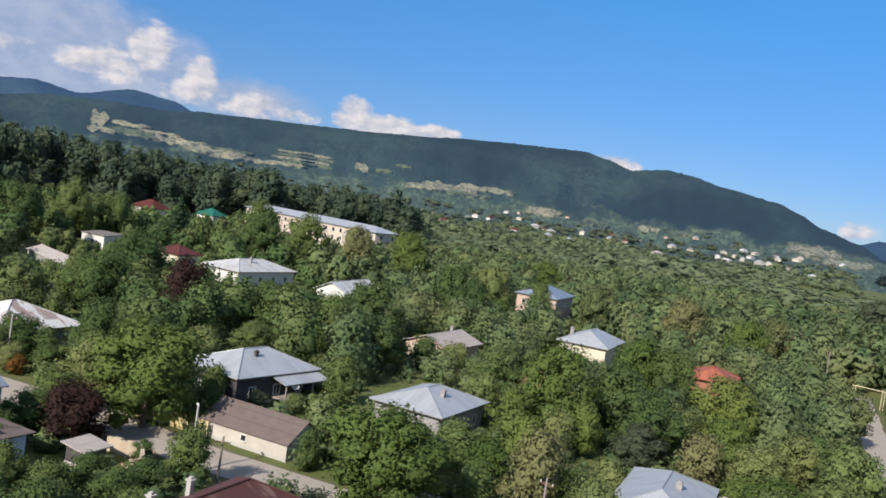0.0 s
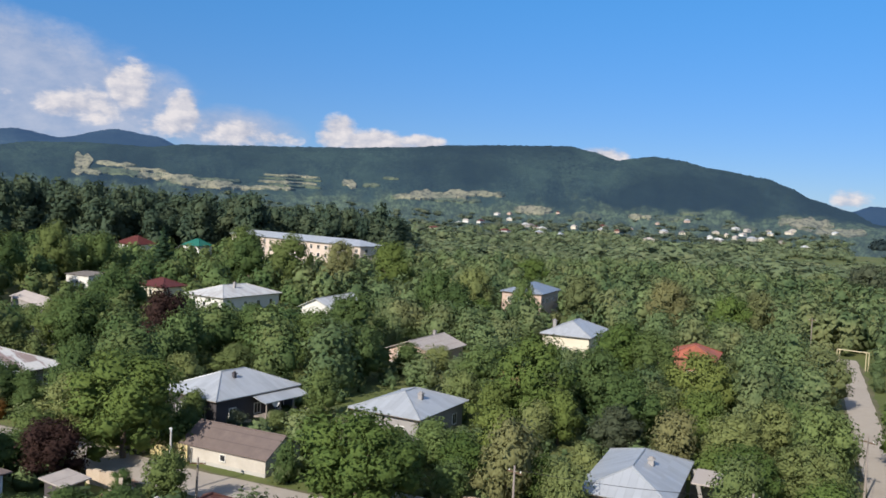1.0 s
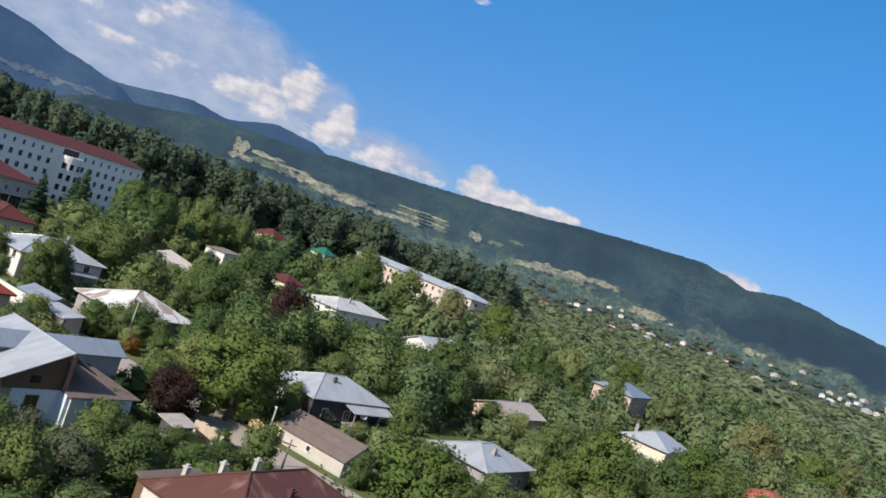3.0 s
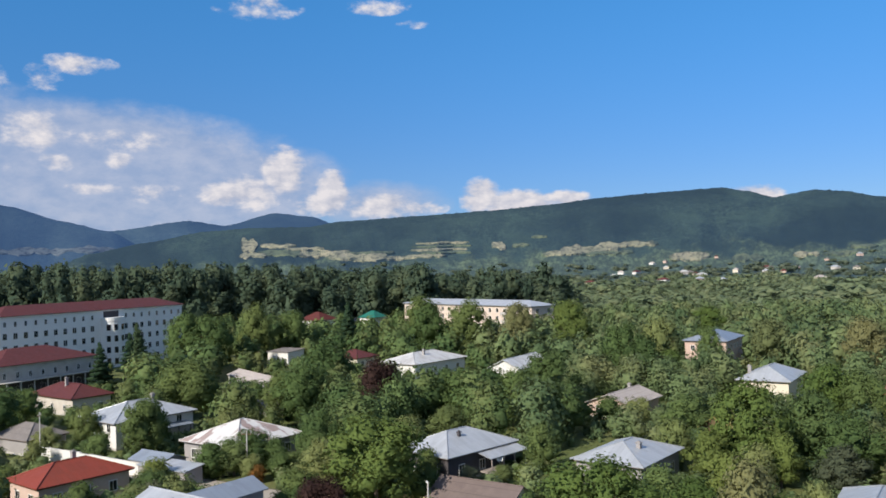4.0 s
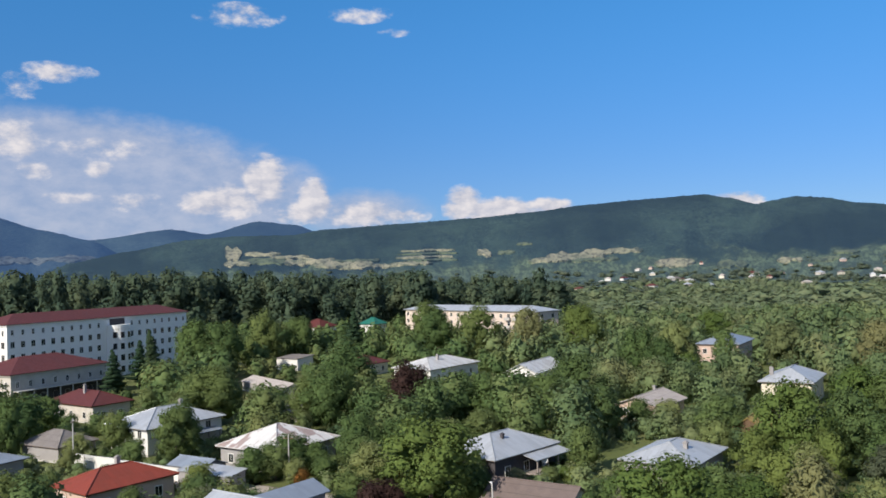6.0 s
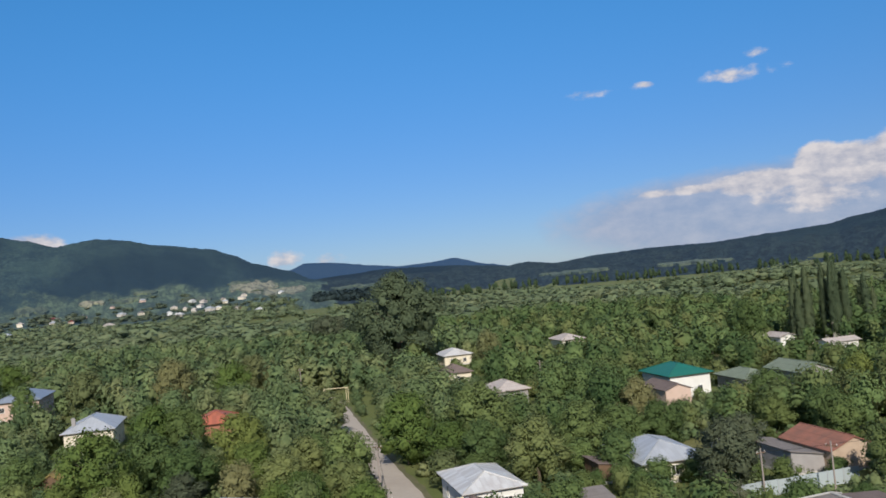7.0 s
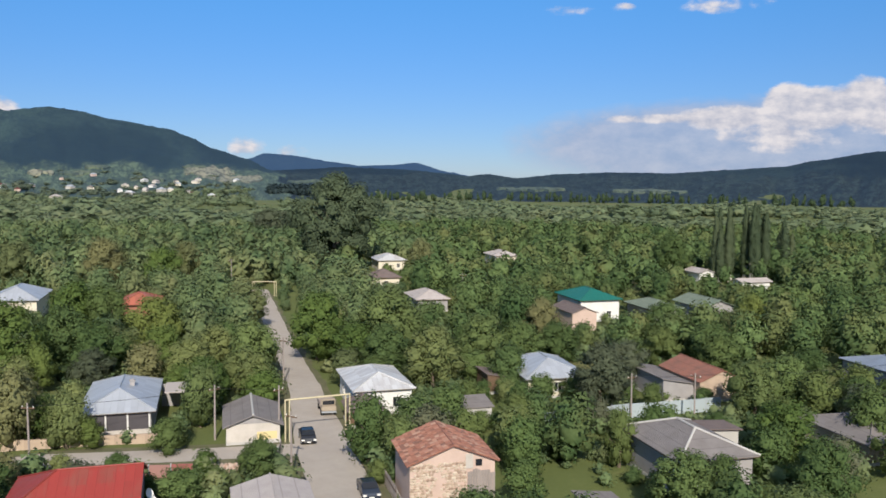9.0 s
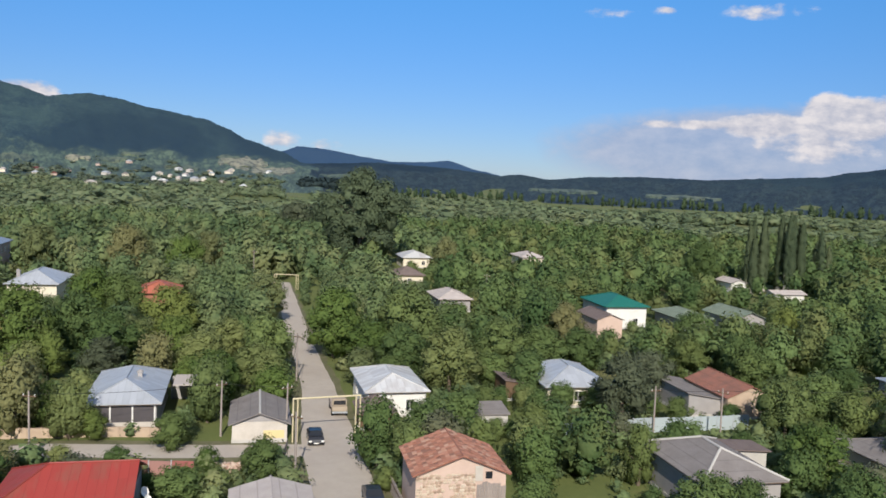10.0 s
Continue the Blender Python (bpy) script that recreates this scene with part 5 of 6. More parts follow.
def crown_arrays(seed, lobes, leaves, size, level, shape):
    """Vertices, triangles and soft normals of a crown with half width 1 and half height 1: many overlapping uneven masses of twigs,
    covered with leaf sprays. leaves: sprays on each mass; level: fineness of the masses."""
    rng = np.random.default_rng(seed)
    V, T, N, base = [], [], [], 0
    iv, it = ICO[level]
    turn, lean = rng.uniform(0, math.tau), rng.uniform(-0.1, 0.1, 2)
    for k in range(lobes):
        if shape == "round":
            if k == 0:
                c, r = np.array([0, 0, -0.05]), 0.58
            else:
                z = -0.82 + 1.74 * ((k - 0.5) / (lobes - 1)) ** 1.15
                a = turn + k * 2.39996 + rng.uniform(-0.5, 0.5)
                r = rng.uniform(0.7, 1.3) * 1.42 / math.sqrt(lobes)
                wide = math.sqrt(max(0.05, 1 - z ** 2.2)) if z > 0 else 1 - 0.25 * z * z
                out = max(0.0, rng.uniform(0.7, 1.08) * wide - r * 1.12)
                c = np.array([math.cos(a) * out + lean[0] * z, math.sin(a) * out + lean[1] * z, min(z, 1.0 - r * 0.8)])
            rr = np.array([r * rng.uniform(0.85, 1.15), r * rng.uniform(0.85, 1.15), r * rng.uniform(0.95, 1.3)])
        elif shape == "poplar":
            z = -0.95 + 1.85 * (k + 0.5) / lobes
            w = 0.8 * (1 - max(0, z) ** 1.8) * (0.6 + 0.4 * min(1, (z + 1) * 2)) + 0.12
            c = np.array([rng.uniform(-0.2, 0.2) * w, rng.uniform(-0.2, 0.2) * w, z * 0.92])
            rr = np.array([w * 0.8, w * 0.8, 0.16])
        else:  # conifer
            z = -0.9 + 1.8 * (k + 0.3) / lobes
            w = max(0.1, 0.9 * (1 - (z + 0.9) / 1.9))
            a = k * 2.4
            c = np.array([math.cos(a) * w * 0.4, math.sin(a) * w * 0.4, z])
            rr = np.array([w * 0.62, w * 0.62, 0.1])
        mass = iv * (1 + rng.normal(size=(len(iv), 1)) * 0.16) * rr * (0.62 if shape == "round" else 0.84)
        V.append(mass + c)
        N.append(unit(0.8 * unit(iv) + 1.0 * (mass + c)))
        T.append(it + base)
        base += len(iv)
        n = max(3, int(leaves * (rr[0] * math.sqrt(lobes) / 1.25) ** 2)) if shape == "round" else leaves
        q, d = leaf_tris(rng, min(n, leaves * 3), size / max(rr.mean(), 0.1))
        q = q * rr + c
        V.append(q)
        N.append(unit(0.8 * unit(d) + 1.0 * q))
        T.append(np.arange(len(q)).reshape(-1, 3) + base)
        base += len(q)
    return np.concatenate(V), np.concatenate(T), np.concatenate(N)


def arrays_to_mesh(name, V, T, N, mat):
    me = bpy.data.meshes.new(name)
    me.vertices.add(len(V))
    me.vertices.foreach_set("co", V.astype(np.float32).ravel())
    loops = T.ravel().astype(np.int32)
    me.loops.add(len(loops))
    me.loops.foreach_set("vertex_index", loops)
    me.polygons.add(len(T))
    me.polygons.foreach_set("loop_start", (np.arange(len(T)) * 3).astype(np.int32))
    me.polygons.foreach_set("use_smooth", np.ones(len(T), dtype=bool))
    me.materials.append(mat)
    me.update(calc_edges=True)
    me.normals_split_custom_set_from_vertices(N.astype(np.float32))
    return me


def trunk_mesh(seed, mat, limbs=6):
    rng = random.Random(seed)
    bm = bmesh.new()
    top = Vector((rng.uniform(-0.3, 0.3), rng.uniform(-0.3, 0.3), 5.5))
    fork = Vector((rng.uniform(-0.15, 0.15), rng.uniform(-0.15, 0.15), 2.4))
    add_tube(bm, (0, 0, -0.3), fork, 0.3, 0.22, 8)
    add_tube(bm, fork, top, 0.21, 0.08, 7)
    for k in range(limbs):
        a = k * 1.05 + rng.uniform(-0.3, 0.3)
        s = fork.lerp(top, 0.1 + 0.13 * k)
        add_tube(bm, s, s + Vector((math.cos(a) * rng.uniform(1.3, 2.1), math.sin(a) * rng.uniform(1.3, 2.1), rng.uniform(1.0, 2.2))), 0.12, 0.03, 6)
    me = bpy.data.meshes.new("trunk")
    bm.to_mesh(me)
    bm.free()
    me.materials.append(mat)
    return me


TRUNKS = [trunk_mesh(k, M["bark"]) for k in range(4)]
PALE_TRUNK, BARE_TRUNK = trunk_mesh(9, M["bark_pale"], 0), trunk_mesh(8, M["bark"], 0)
CROWNS = {}
WORDS = {"elm": "very large old dark green tree with a broad rounded crown", "walnut": "broad bright green walnut tree", "fruit": "leafy green fruit tree in a garden", "dark": "dense dark green tree between gardens", "grey": "grey-green willow-like tree in a garden",
         "plum": "purple-leaved plum tree among green gardens", "brown": "tree with browning yellowish leaves", "conifer": "dark green conifer beside the houses", "poplar": "tall narrow poplar with pale trunk", "orange": "low orange shrub standing in for rusty sheet metal"}
tree_rng = random.Random(11)


def crown_mesh(kind, big):
    key = (kind, tree_rng.randrange(3), big)
    if key not in CROWNS:
        seed = hash_seed(kind) + key[1]
        if kind == "conifer":
            a = crown_arrays(seed, 26, 60, 0.05, 1, "conifer")
        elif kind == "elm":
            a = crown_arrays(seed, 40, 480, 0.024, 1, "round")
        elif kind == "poplar":
            a = crown_arrays(seed, 28, 110, 0.075, 1, "poplar")
        elif big:
            a = crown_arrays(seed, 24, 200, 0.035, 1, "round")
        else:
            a = crown_arrays(seed, 14, 160, 0.046, 1, "round")
        mat = LEAF[kind]
        CROWNS[key] = arrays_to_mesh("crown", *a, mat)
    return CROWNS[key]


def hash_seed(word):
    return sum(ord(c) * (i + 3) for i, c in enumerate(word)) * 10


def tree(x, y, width, height, kind):
    r = root("tree" if height > 3.2 else "shrub", x, y, tree_rng.uniform(0, 360))
    low = 0.05 if kind != "poplar" else 0.06
    ch = height * (1 - low) / 2
    c = new("crown", crown_mesh(kind, width > 7.5))
    c.parent = r
    c.matrix_basis = Matrix.LocRotScale((0, 0, height - ch), Euler(((0.0, 0.0, 0.0) if kind == "poplar" else (tree_rng.uniform(-0.08, 0.08), tree_rng.uniform(-0.08, 0.08), 0))), (width / 2, width / 2 * tree_rng.uniform(0.88, 1.12), ch))
    t = new("trunk", PALE_TRUNK if kind == "poplar" else BARE_TRUNK if kind == "conifer" else tree_rng.choice(TRUNKS))
    t.parent = r
    s = height / 9
    t.matrix_basis = Matrix.Diagonal((s, s, s, 1))
    tagged(r, WORDS[kind] if height > 3.2 else "low green shrub in a garden", "tree" if height > 3.2 else "shrub", group="trees of the village" if height > 3.2 else "garden shrubs")
    return r


TREES = [
    (-32, 80, 15.5, 11.0, "walnut"), (-41, 130, 11.0, 12.2, "plum"), (-5.8, 65, 12.6, 9.6, "walnut"), (0, 134, 7.5, 4.8, "dark"), (5, 135, 7, 4.6, "fruit"), (-10.6, 74.5, 3.6, 4.2, "dark"), (11, 69, 7.5, 8.8, "brown"), (17, 101, 14.2, 12.0, "walnut"),
    (36, 131, 12.4, 10.6, "walnut"), (14.0, 70.5, 6.0, 5.5, "walnut"), (26, 89, 7.7, 6.0, "grey"), (41, 104, 11.6, 10.4, "walnut"), (63, 193, 12.3, 12.9, "brown"), (70, 177, 12.6, 12.0, "walnut"),
    (83, 192, 11.6, 12.2, "brown"), (65, 121, 10.6, 9.1, "brown"), (48, 84, 8.3, 7.2, "fruit"), (44, 88, 8.6, 7.5, "fruit"), (35, 71, 7.7, 6.8, "walnut"), (26, 195, 9.1, 12.4, "fruit"),
    (42, 203, 14.3, 13.5, "brown"), (40, 301, 17.8, 11.3, "walnut"), (5, 186, 12.4, 13.5, "dark"), (14, 190, 11.5, 14.9, "fruit"), (9, 179, 10.5, 11.5, "dark"), (-8, 232, 15.4, 17.5, "walnut"), (-25, 244, 13.6, 16.9, "brown"), (-40, 249, 16.5, 17.1, "dark"),
    (-62, 283, 15.7, 17.8, "dark"), (-11, 145, 13.5, 11.4, "dark"), (-16, 133, 11.5, 9.8, "dark"), (-28, 138, 11.9, 8.9, "dark"), (-8, 126, 11.9, 8.9, "fruit"), (12, 123, 9.8, 7.0, "fruit"),
    (-33.5, 72.5, 8.0, 5.6, "plum"), (-20, 66, 5.6, 5.1, "dark"), (-25, 92, 4.8, 4.9, "dark"), (15, 183, 10.4, 7.9, "walnut"), (-60, 159, 13.5, 12.8, "dark"), (-27, 122, 8.0, 5.4, "fruit"),
    (27, 107, 11.1, 9.4, "fruit"), (40, 127, 9.2, 9.8, "dark"), (4.5, 83, 7.0, 5.0, "fruit"), (-120, 189, 11.5, 17.0, "conifer"), (-122, 219, 14.4, 16.4, "dark"), (-108, 241, 15.0, 17.5, "dark"), (-100, 252, 13, 15, "dark"),
    (-62, 140, 11.0, 9.4, "dark"), (-74, 107, 8.1, 8.7, "dark"), (-105, 110, 7.1, 9.9, "dark"), (-113, 133, 7.8, 6.9, "dark"), (-127, 182, 10.5, 12.5, "conifer"), (-132, 205, 10.0, 13.0, "conifer"),
    (-88, 277, 14.2, 17.7, "conifer"), (-113, 217, 16.7, 15.6, "dark"), (-152, 408, 26.8, 22.0, "dark"), (-56, 133, 12.5, 10.6, "dark"), (-83, 142, 14.8, 11.0, "dark"), (-53, 100, 9.9, 5.5, "dark"),
    (-87, 113, 6.7, 6.6, "dark"), (-55, 259, 16.9, 15.8, "dark"), (-38, 88, 8.7, 6.7, "fruit"), (12.8, 65.5, 6.5, 6.0, "fruit"), (46, 80, 9.6, 9.2, "fruit"), (31, 64, 6.9, 7.5, "fruit"),
    (21, 57, 5.5, 3.9, "dark"), (134, 197, 32.0, 29.5, "elm"), (62, 88, 12.3, 11.0, "walnut"), (74, 84, 12.7, 11.4, "fruit"), (63, 78, 9.9, 7.5, "walnut"), (65, 61, 9.8, 9.0, "fruit"),
    (28, 43, 5.1, 4.2, "dark"), (40, 41, 6.4, 7.0, "dark"), (55.5, 46, 6.5, 5.0, "fruit"), (76, 39, 9.4, 8.6, "grey"), (57, 36, 5.4, 5.6, "dark"), (60, 23, 3.6, 6.0, "dark"),
    (74, 12, 7.9, 6.9, "walnut"), (64, 3, 7.7, 6.8, "dark"), (54, 11, 8.7, 5.8, "fruit"), (136, 52, 7.0, 9.0, "walnut"), (208, 122, 14, 13, "dark"),
    (151, 52, 12.5, 9.4, "fruit"), (87, 9, 7.1, 7.0, "dark"), (87, 23, 7.9, 7.7, "fruit"), (89, 45, 7.6, 6.7, "grey"), (80, 67, 10.1, 8.6, "fruit"), (99, 72, 8.2, 8.8, "brown"),
    (170, 307, 24.1, 15.0, "grey"), (59, 188, 13.0, 13.6, "brown"), (38, 84, 9.0, 6.9, "fruit"), (29, 96, 11.0, 8.3, "dark"), (119, 60, 9.4, 8.1, "fruit"), (146, 168, 10.3, 11.9, "brown"),
    (19, 42, 5.8, 3.5, "fruit"), (73, 54, 7.3, 6.5, "fruit"), (150, 41, 10.7, 9.2, "dark"), (59, 10, 5.3, 4.8, "dark"), (-76, 113.5, 8.5, 8.0, "dark"), (-79, 103.5, 5, 4.5, "fruit"), (-91, 108, 6, 4.5, "fruit"), (-60, 95, 7, 5.0, "dark"), (-54, 96.5, 6.0, 4.6, "fruit"), (-49, 100, 6, 4.6, "dark"), (-62, 89, 6, 4.0, "walnut"), (-65, 76, 6, 3.8, "dark"), (-58, 80, 7, 4.5, "fruit"), (-37.7, 72.5, 6, 4.2, "dark"), (-37.4, 76.7, 5, 3.6, "dark"), (-41.9, 80.4, 7, 5, "dark"), (73.5, 47.2, 5.5, 3.4, "fruit"), (76.8, 44.6, 5, 3.0, "dark"), (70, 50.2, 5, 3.2, "fruit"),
    # dark shrubs in the yards round the blue house
    (-38.5, 67.8, 5.0, 3.4, "dark"), (-36.0, 63.6, 5.2, 3.6, "dark"), (-33.2, 58.6, 5.6, 3.9, "dark"), (-29.0, 57.5, 5.0, 3.6, "dark"), (-26.0, 53.5, 5.2, 3.6, "dark"), (-23.6, 57.8, 4.8, 3.4, "dark"), (-31.5, 53.0, 5.4, 4.0, "fruit"), (-22.5, 61.5, 4.6, 3.5, "dark"), (-27.5, 62.0, 4.2, 3.0, "dark"),
    # gardens beside the cross street
    (17.0, 45.0, 4.2, 2.4, "walnut"), (20.5, 43.5, 4.6, 2.6, "walnut"), (23.5, 43.0, 4.0, 2.4, "fruit"), (13.0, 73.0, 5.0, 3.4, "fruit"), (18.0, 64.0, 4.6, 3.3, "walnut"), (15.2, 66.6, 4.2, 3.4, "fruit"), (30.5, 65.5, 4.8, 3.6, "fruit"),
    # dark gardens towards the river
    (80, 2.5, 7.0, 5.6, "dark"), (85, 0.5, 7.5, 6.0, "dark"), (112, 13, 8.0, 6.5, "dark"), (106, 19, 7.0, 5.2, "dark"), (98, 8, 8.0, 6.5, "dark"), (92, 2, 8.0, 6.4, "fruit"), (116, 30, 6.5, 4.6, "dark")
]
ROADS = [(ROAD, 2.9), (CROSS, 3.4)]


def road_gap(x, y):
    best = 1e9
    p = Vector((x, y))
    for line, half in ROADS:
        for a, b in zip(line, line[1:]):
            a, b = Vector(a), Vector(b)
            k = min(1, max(0, (p - a).dot(b - a) / (b - a).length_squared))
            best = min(best, (p - a.lerp(b, k)).length - half)
    return best


STAND = Vector((-3, -18))       # middle of the overlook


def room(x, y):
    """The greatest height of a tree at x, y, so that roofs, yards and roads stay open; 0 where none may stand."""
    gap = road_gap(x, y)
    if gap < 0.8:
        return 0
    most = 9.5
    if gap < 5:
        most = 1.5 + gap * 1.1
    p = Vector((x, y))
    far = (p - STAND).length
    if far < 120:
        away = (p - STAND).normalized()
        for k in range(1, 12):
            q = p + away * (k * 2.0)
            if road_gap(q.x, q.y) < -0.6:
                most = min(most, 0.9 + k * 2.0 * 27 / far)
                break
    for hx, hy, ang, L, W in FOOT:
        c = Vector((hx, hy))
        d = p - c
        if d.length > 45:
            continue
        ca, sa = math.cos(radians(ang)), math.sin(radians(ang))
        u, v = abs(d.x * ca + d.y * sa), abs(-d.x * sa + d.y * ca)
        out = max(u - L / 2, v - W / 2)
        if out < 1.6:
            return 0
        to_eye = (STAND - c)
        dist = to_eye.length
        to_eye.normalize()
        ahead = d.dot(to_eye)
        side = abs(d.x * to_eye.y - d.y * to_eye.x)
        if ahead > 0 and side < max(L, W) / 2 + 3.0:
            most = min(most, 1.6 + max(0, ahead - min(L, W) / 2) * 27 / dist)
        elif out < 5:
            most = min(most, 1.5 + out * 1.2)
    return most


GLADES = [(22.5, 47, 2.5), (-1, 112, 8), (93, 52, 10), (108, 32, 8), (50, 20, 5), (46, 31, 5), (-50, 175, 10), (-5, 335, 25), (77, 30, 4), (-30, 215, 8), (160, 62, 8)]


def plant_village():
    taken = []
    for x, y, w, h, kind in TREES:
        if road_gap(x, y) < 0.5:
            x += 3
        tree(x, y, w, h, kind)
        taken.append((x, y, w / 2))
    rng = random.Random(5)
    grid = {}
    for t in taken:
        grid.setdefault((int(t[0] // 20), int(t[1] // 20)), []).append(t)
    kinds = ["walnut", "fruit", "fruit", "dark", "fruit", "grey", "dark", "walnut", "brown"]
    kinds_east = ["dark", "dark", "fruit", "dark", "fruit", "grey"]
    made = 0
    for k in range(6000):
        az, d = radians(rng.uniform(-43, 74)), math.sqrt(rng.uniform(40 ** 2, 128 ** 2))
        x, y = STAND.x + d * math.sin(az), STAND.y + d * math.cos(az)
        if any((x - a) ** 2 + (y - b) ** 2 < r * r for a, b, r in GLADES):
            continue
        most = room(x, y)
        if most < 1.4:
            continue
        h = min(most, rng.uniform(4.5, 8.5))
        w = h * rng.uniform(0.95, 1.3) + 0.6
        cell = (int(x // 20), int(y // 20))
        close = [t for i in (-1, 0, 1) for j in (-1, 0, 1) for t in grid.get((cell[0] + i, cell[1] + j), ())]
        if any((x - a) ** 2 + (y - b) ** 2 < ((r + w / 2) * 0.66) ** 2 for a, b, r in close):
            continue
        tree(x, y, w, h, rng.choice(kinds if radians(-12) < az < radians(38) else kinds_east))
        grid.setdefault(cell, []).append((x, y, w / 2))
        made += 1
        if made > 200:
            break
    for k in range(17):
        a = k / 16
        tree(211.7 + 22.9 * a + rng.uniform(-3, 3), 109.3 + -11.3 * a + rng.uniform(-3, 3), rng.uniform(3.0, 4.6), rng.uniform(18, 25) * (1 - 0.3 * abs(a - 0.4)), "poplar")
    # orange shrubs stand in for rusty sheet metal
    tree(-35, 91, 3.0, 2.6, "orange")
    tree(-49, 93, 3.4, 2.4, "orange")
    return grid


VILLAGE = plant_village()


def woodland(name, spots, lod, mat, label):
    """One mesh of many trees too far to tell apart singly."""
    temps = [crown_arrays(700 + k, *lod, "round") for k in range(5)]
    V, T, N, base = [], [], [], 0
    rng = np.random.default_rng(3)
    for x, y, w, h, *up in spots:
        v, t, n = temps[rng.integers(5)]
        a = rng.uniform(0, math.tau)
        ca, sa = math.cos(a), math.sin(a)
        turn = np.array([[ca, sa, 0], [-sa, ca, 0], [0, 0, 1]])
        V.append((v @ turn) * [w / 2, w / 2, h * 0.52] + [x, y, h * 0.5 + (up[0] if up else 0)])
        N.append(n @ turn)
        T.append(t + base)
        base += len(v)
    ob = new(name, arrays_to_mesh(name, np.concatenate(V), np.concatenate(T), np.concatenate(N), mat))
    tagged(ob, label, "trees", kind="stuff")


# how high the tall belt stands: bearing and height in degrees
BELT = [(-50, 1.0), (-40, 0.9), (-37.7, 1.0), (-35.4, 1.15), (-33.2, 1.05), (-31.2, 0.85), (-28.7, 0.85), (-26.2, 0.6), (-24.4, 0.6), (-22.4, 0.6), (-19.7, 0.45), (-17.7, 0.4), (-17, 0.0), (-15.6, 0.3),
        (-12.7, 0.15), (-10.1, -0.1), (-8.4, 0.0), (-5, -0.2), (-3, -0.1), (-2.2, -0.6), (-1.5, -1.2)]


def plant_far():
    rng = random.Random(8)
    mid, far, belt, low = [], [], [], []
    ring = 62.0
    while ring < 430:
        step = 6.5 + ring * 0.006
        n = int(radians(118) * ring / step)
        for i in range(n):
            az = radians(-44 + 118 * (i + rng.uniform(-0.4, 0.4)) / n)
            d = ring + rng.uniform(-0.5, 0.5) * step
            x, y = STAND.x + d * math.sin(az), STAND.y + d * math.cos(az)
            if any((x - a) ** 2 + (y - b) ** 2 < r * r for a, b, r in GLADES) or rng.random() < 0.06:
                continue
            most = room(x, y)
            if most < 1.5:
                continue
            cell = (int(x // 20), int(y // 20))
            if any((x - a) ** 2 + (y - b) ** 2 < (r * 0.8 + 1.5) ** 2 for i in (-1, 0, 1) for j in (-1, 0, 1) for a, b, r in VILLAGE.get((cell[0] + i, cell[1] + j), ())):
                continue
            h = min(most, rng.uniform(4.5, 9.5) + (5 * max(0, noise.noise(Vector((x * 0.012, y * 0.012, 2)))) if most > 9 else 0))
            mid.append((x, y, h * rng.uniform(0.85, 1.25) + 1, h))
        ring += step
    while ring < 1900:
        step = 9.4 + (ring - 430) * 0.014
        n = int(radians(118) * ring / step)
        for i in range(n):
            az = -44 + 118 * (i + rng.uniform(-0.5, 0.5)) / n
            if ring > 840 + 90 * noise.noise(Vector((az * 0.3, 1, 1))) and az > 27:
                continue
            d = ring + rng.uniform(-0.6, 0.6) * step
            x, y = d * math.sin(radians(az)), d * math.cos(radians(az))
            patch = noise.noise(Vector((x * 0.005, y * 0.005, 8)))
            if patch > 0.34 and rng.random() < 0.85:
                continue
            h = rng.uniform(3.2, 6.4) + 3.5 * noise.noise(Vector((x * 0.009, y * 0.009, 1)))
            if rng.random() < 0.06:
                h *= 1.5
            if az < 28 and d > 1150 and rng.random() < 0.35 + (d - 1150) / 700 + 0.9 * noise.noise(Vector((az * 1.3, d * 0.006, 4))):
                continue
            ground = max(0, hill_height(MAIN, 1000, 3300, az, d)) if az < 28 else 0
            far.append((x, y, h * rng.uniform(1.4, 2.1) + 5.0 + max(0, ring - 900) * 0.012, h, ground))
        ring += step
    for k in range(620):
        az = rng.uniform(-48, -1.5)
        d = rng.uniform(395, 640)
        top = profile(BELT, az) + 0.28 * noise.noise(Vector((az * 0.9, 2.5, 1)))
        x, y = d * math.sin(radians(az)), d * math.cos(radians(az))
        if top < -1.0:
            continue
        h = (EYE_Z + d * math.tan(radians(top))) * rng.uniform(0.62, 1.0)
        w = rng.uniform(11, 21)
        belt.append((x, y, w * 1.1, max(9, h * 0.62)))
        belt.append((x + rng.uniform(-4, 4), y + rng.uniform(-4, 4), w * rng.uniform(0.7, 1.05), h * rng.uniform(0.4, 0.52), h * 0.48))
    # darker leaf copy by bearing: cloud shade as colour in the east
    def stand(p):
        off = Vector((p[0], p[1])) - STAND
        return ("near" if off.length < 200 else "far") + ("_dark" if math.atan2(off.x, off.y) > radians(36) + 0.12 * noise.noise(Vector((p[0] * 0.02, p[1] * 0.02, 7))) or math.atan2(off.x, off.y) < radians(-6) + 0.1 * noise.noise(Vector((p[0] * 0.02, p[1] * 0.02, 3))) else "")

    for where, lod, leaf, words in (("near", (9, 96, 0.062, 1), "wood", "mixed orchard and garden trees among the houses"), ("near_dark", (9, 96, 0.062, 1), "wood_dark", "dark garden trees among the houses, with eastern shade in their colour"),
                                    ("far", (6, 36, 0.13, 1), "wood", "mixed orchard and garden trees beyond the houses"), ("far_dark", (6, 36, 0.13, 1), "wood_dark", "dark orchards beyond the houses, with eastern shade in their colour")):
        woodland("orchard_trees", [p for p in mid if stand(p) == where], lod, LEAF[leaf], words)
    rows = []
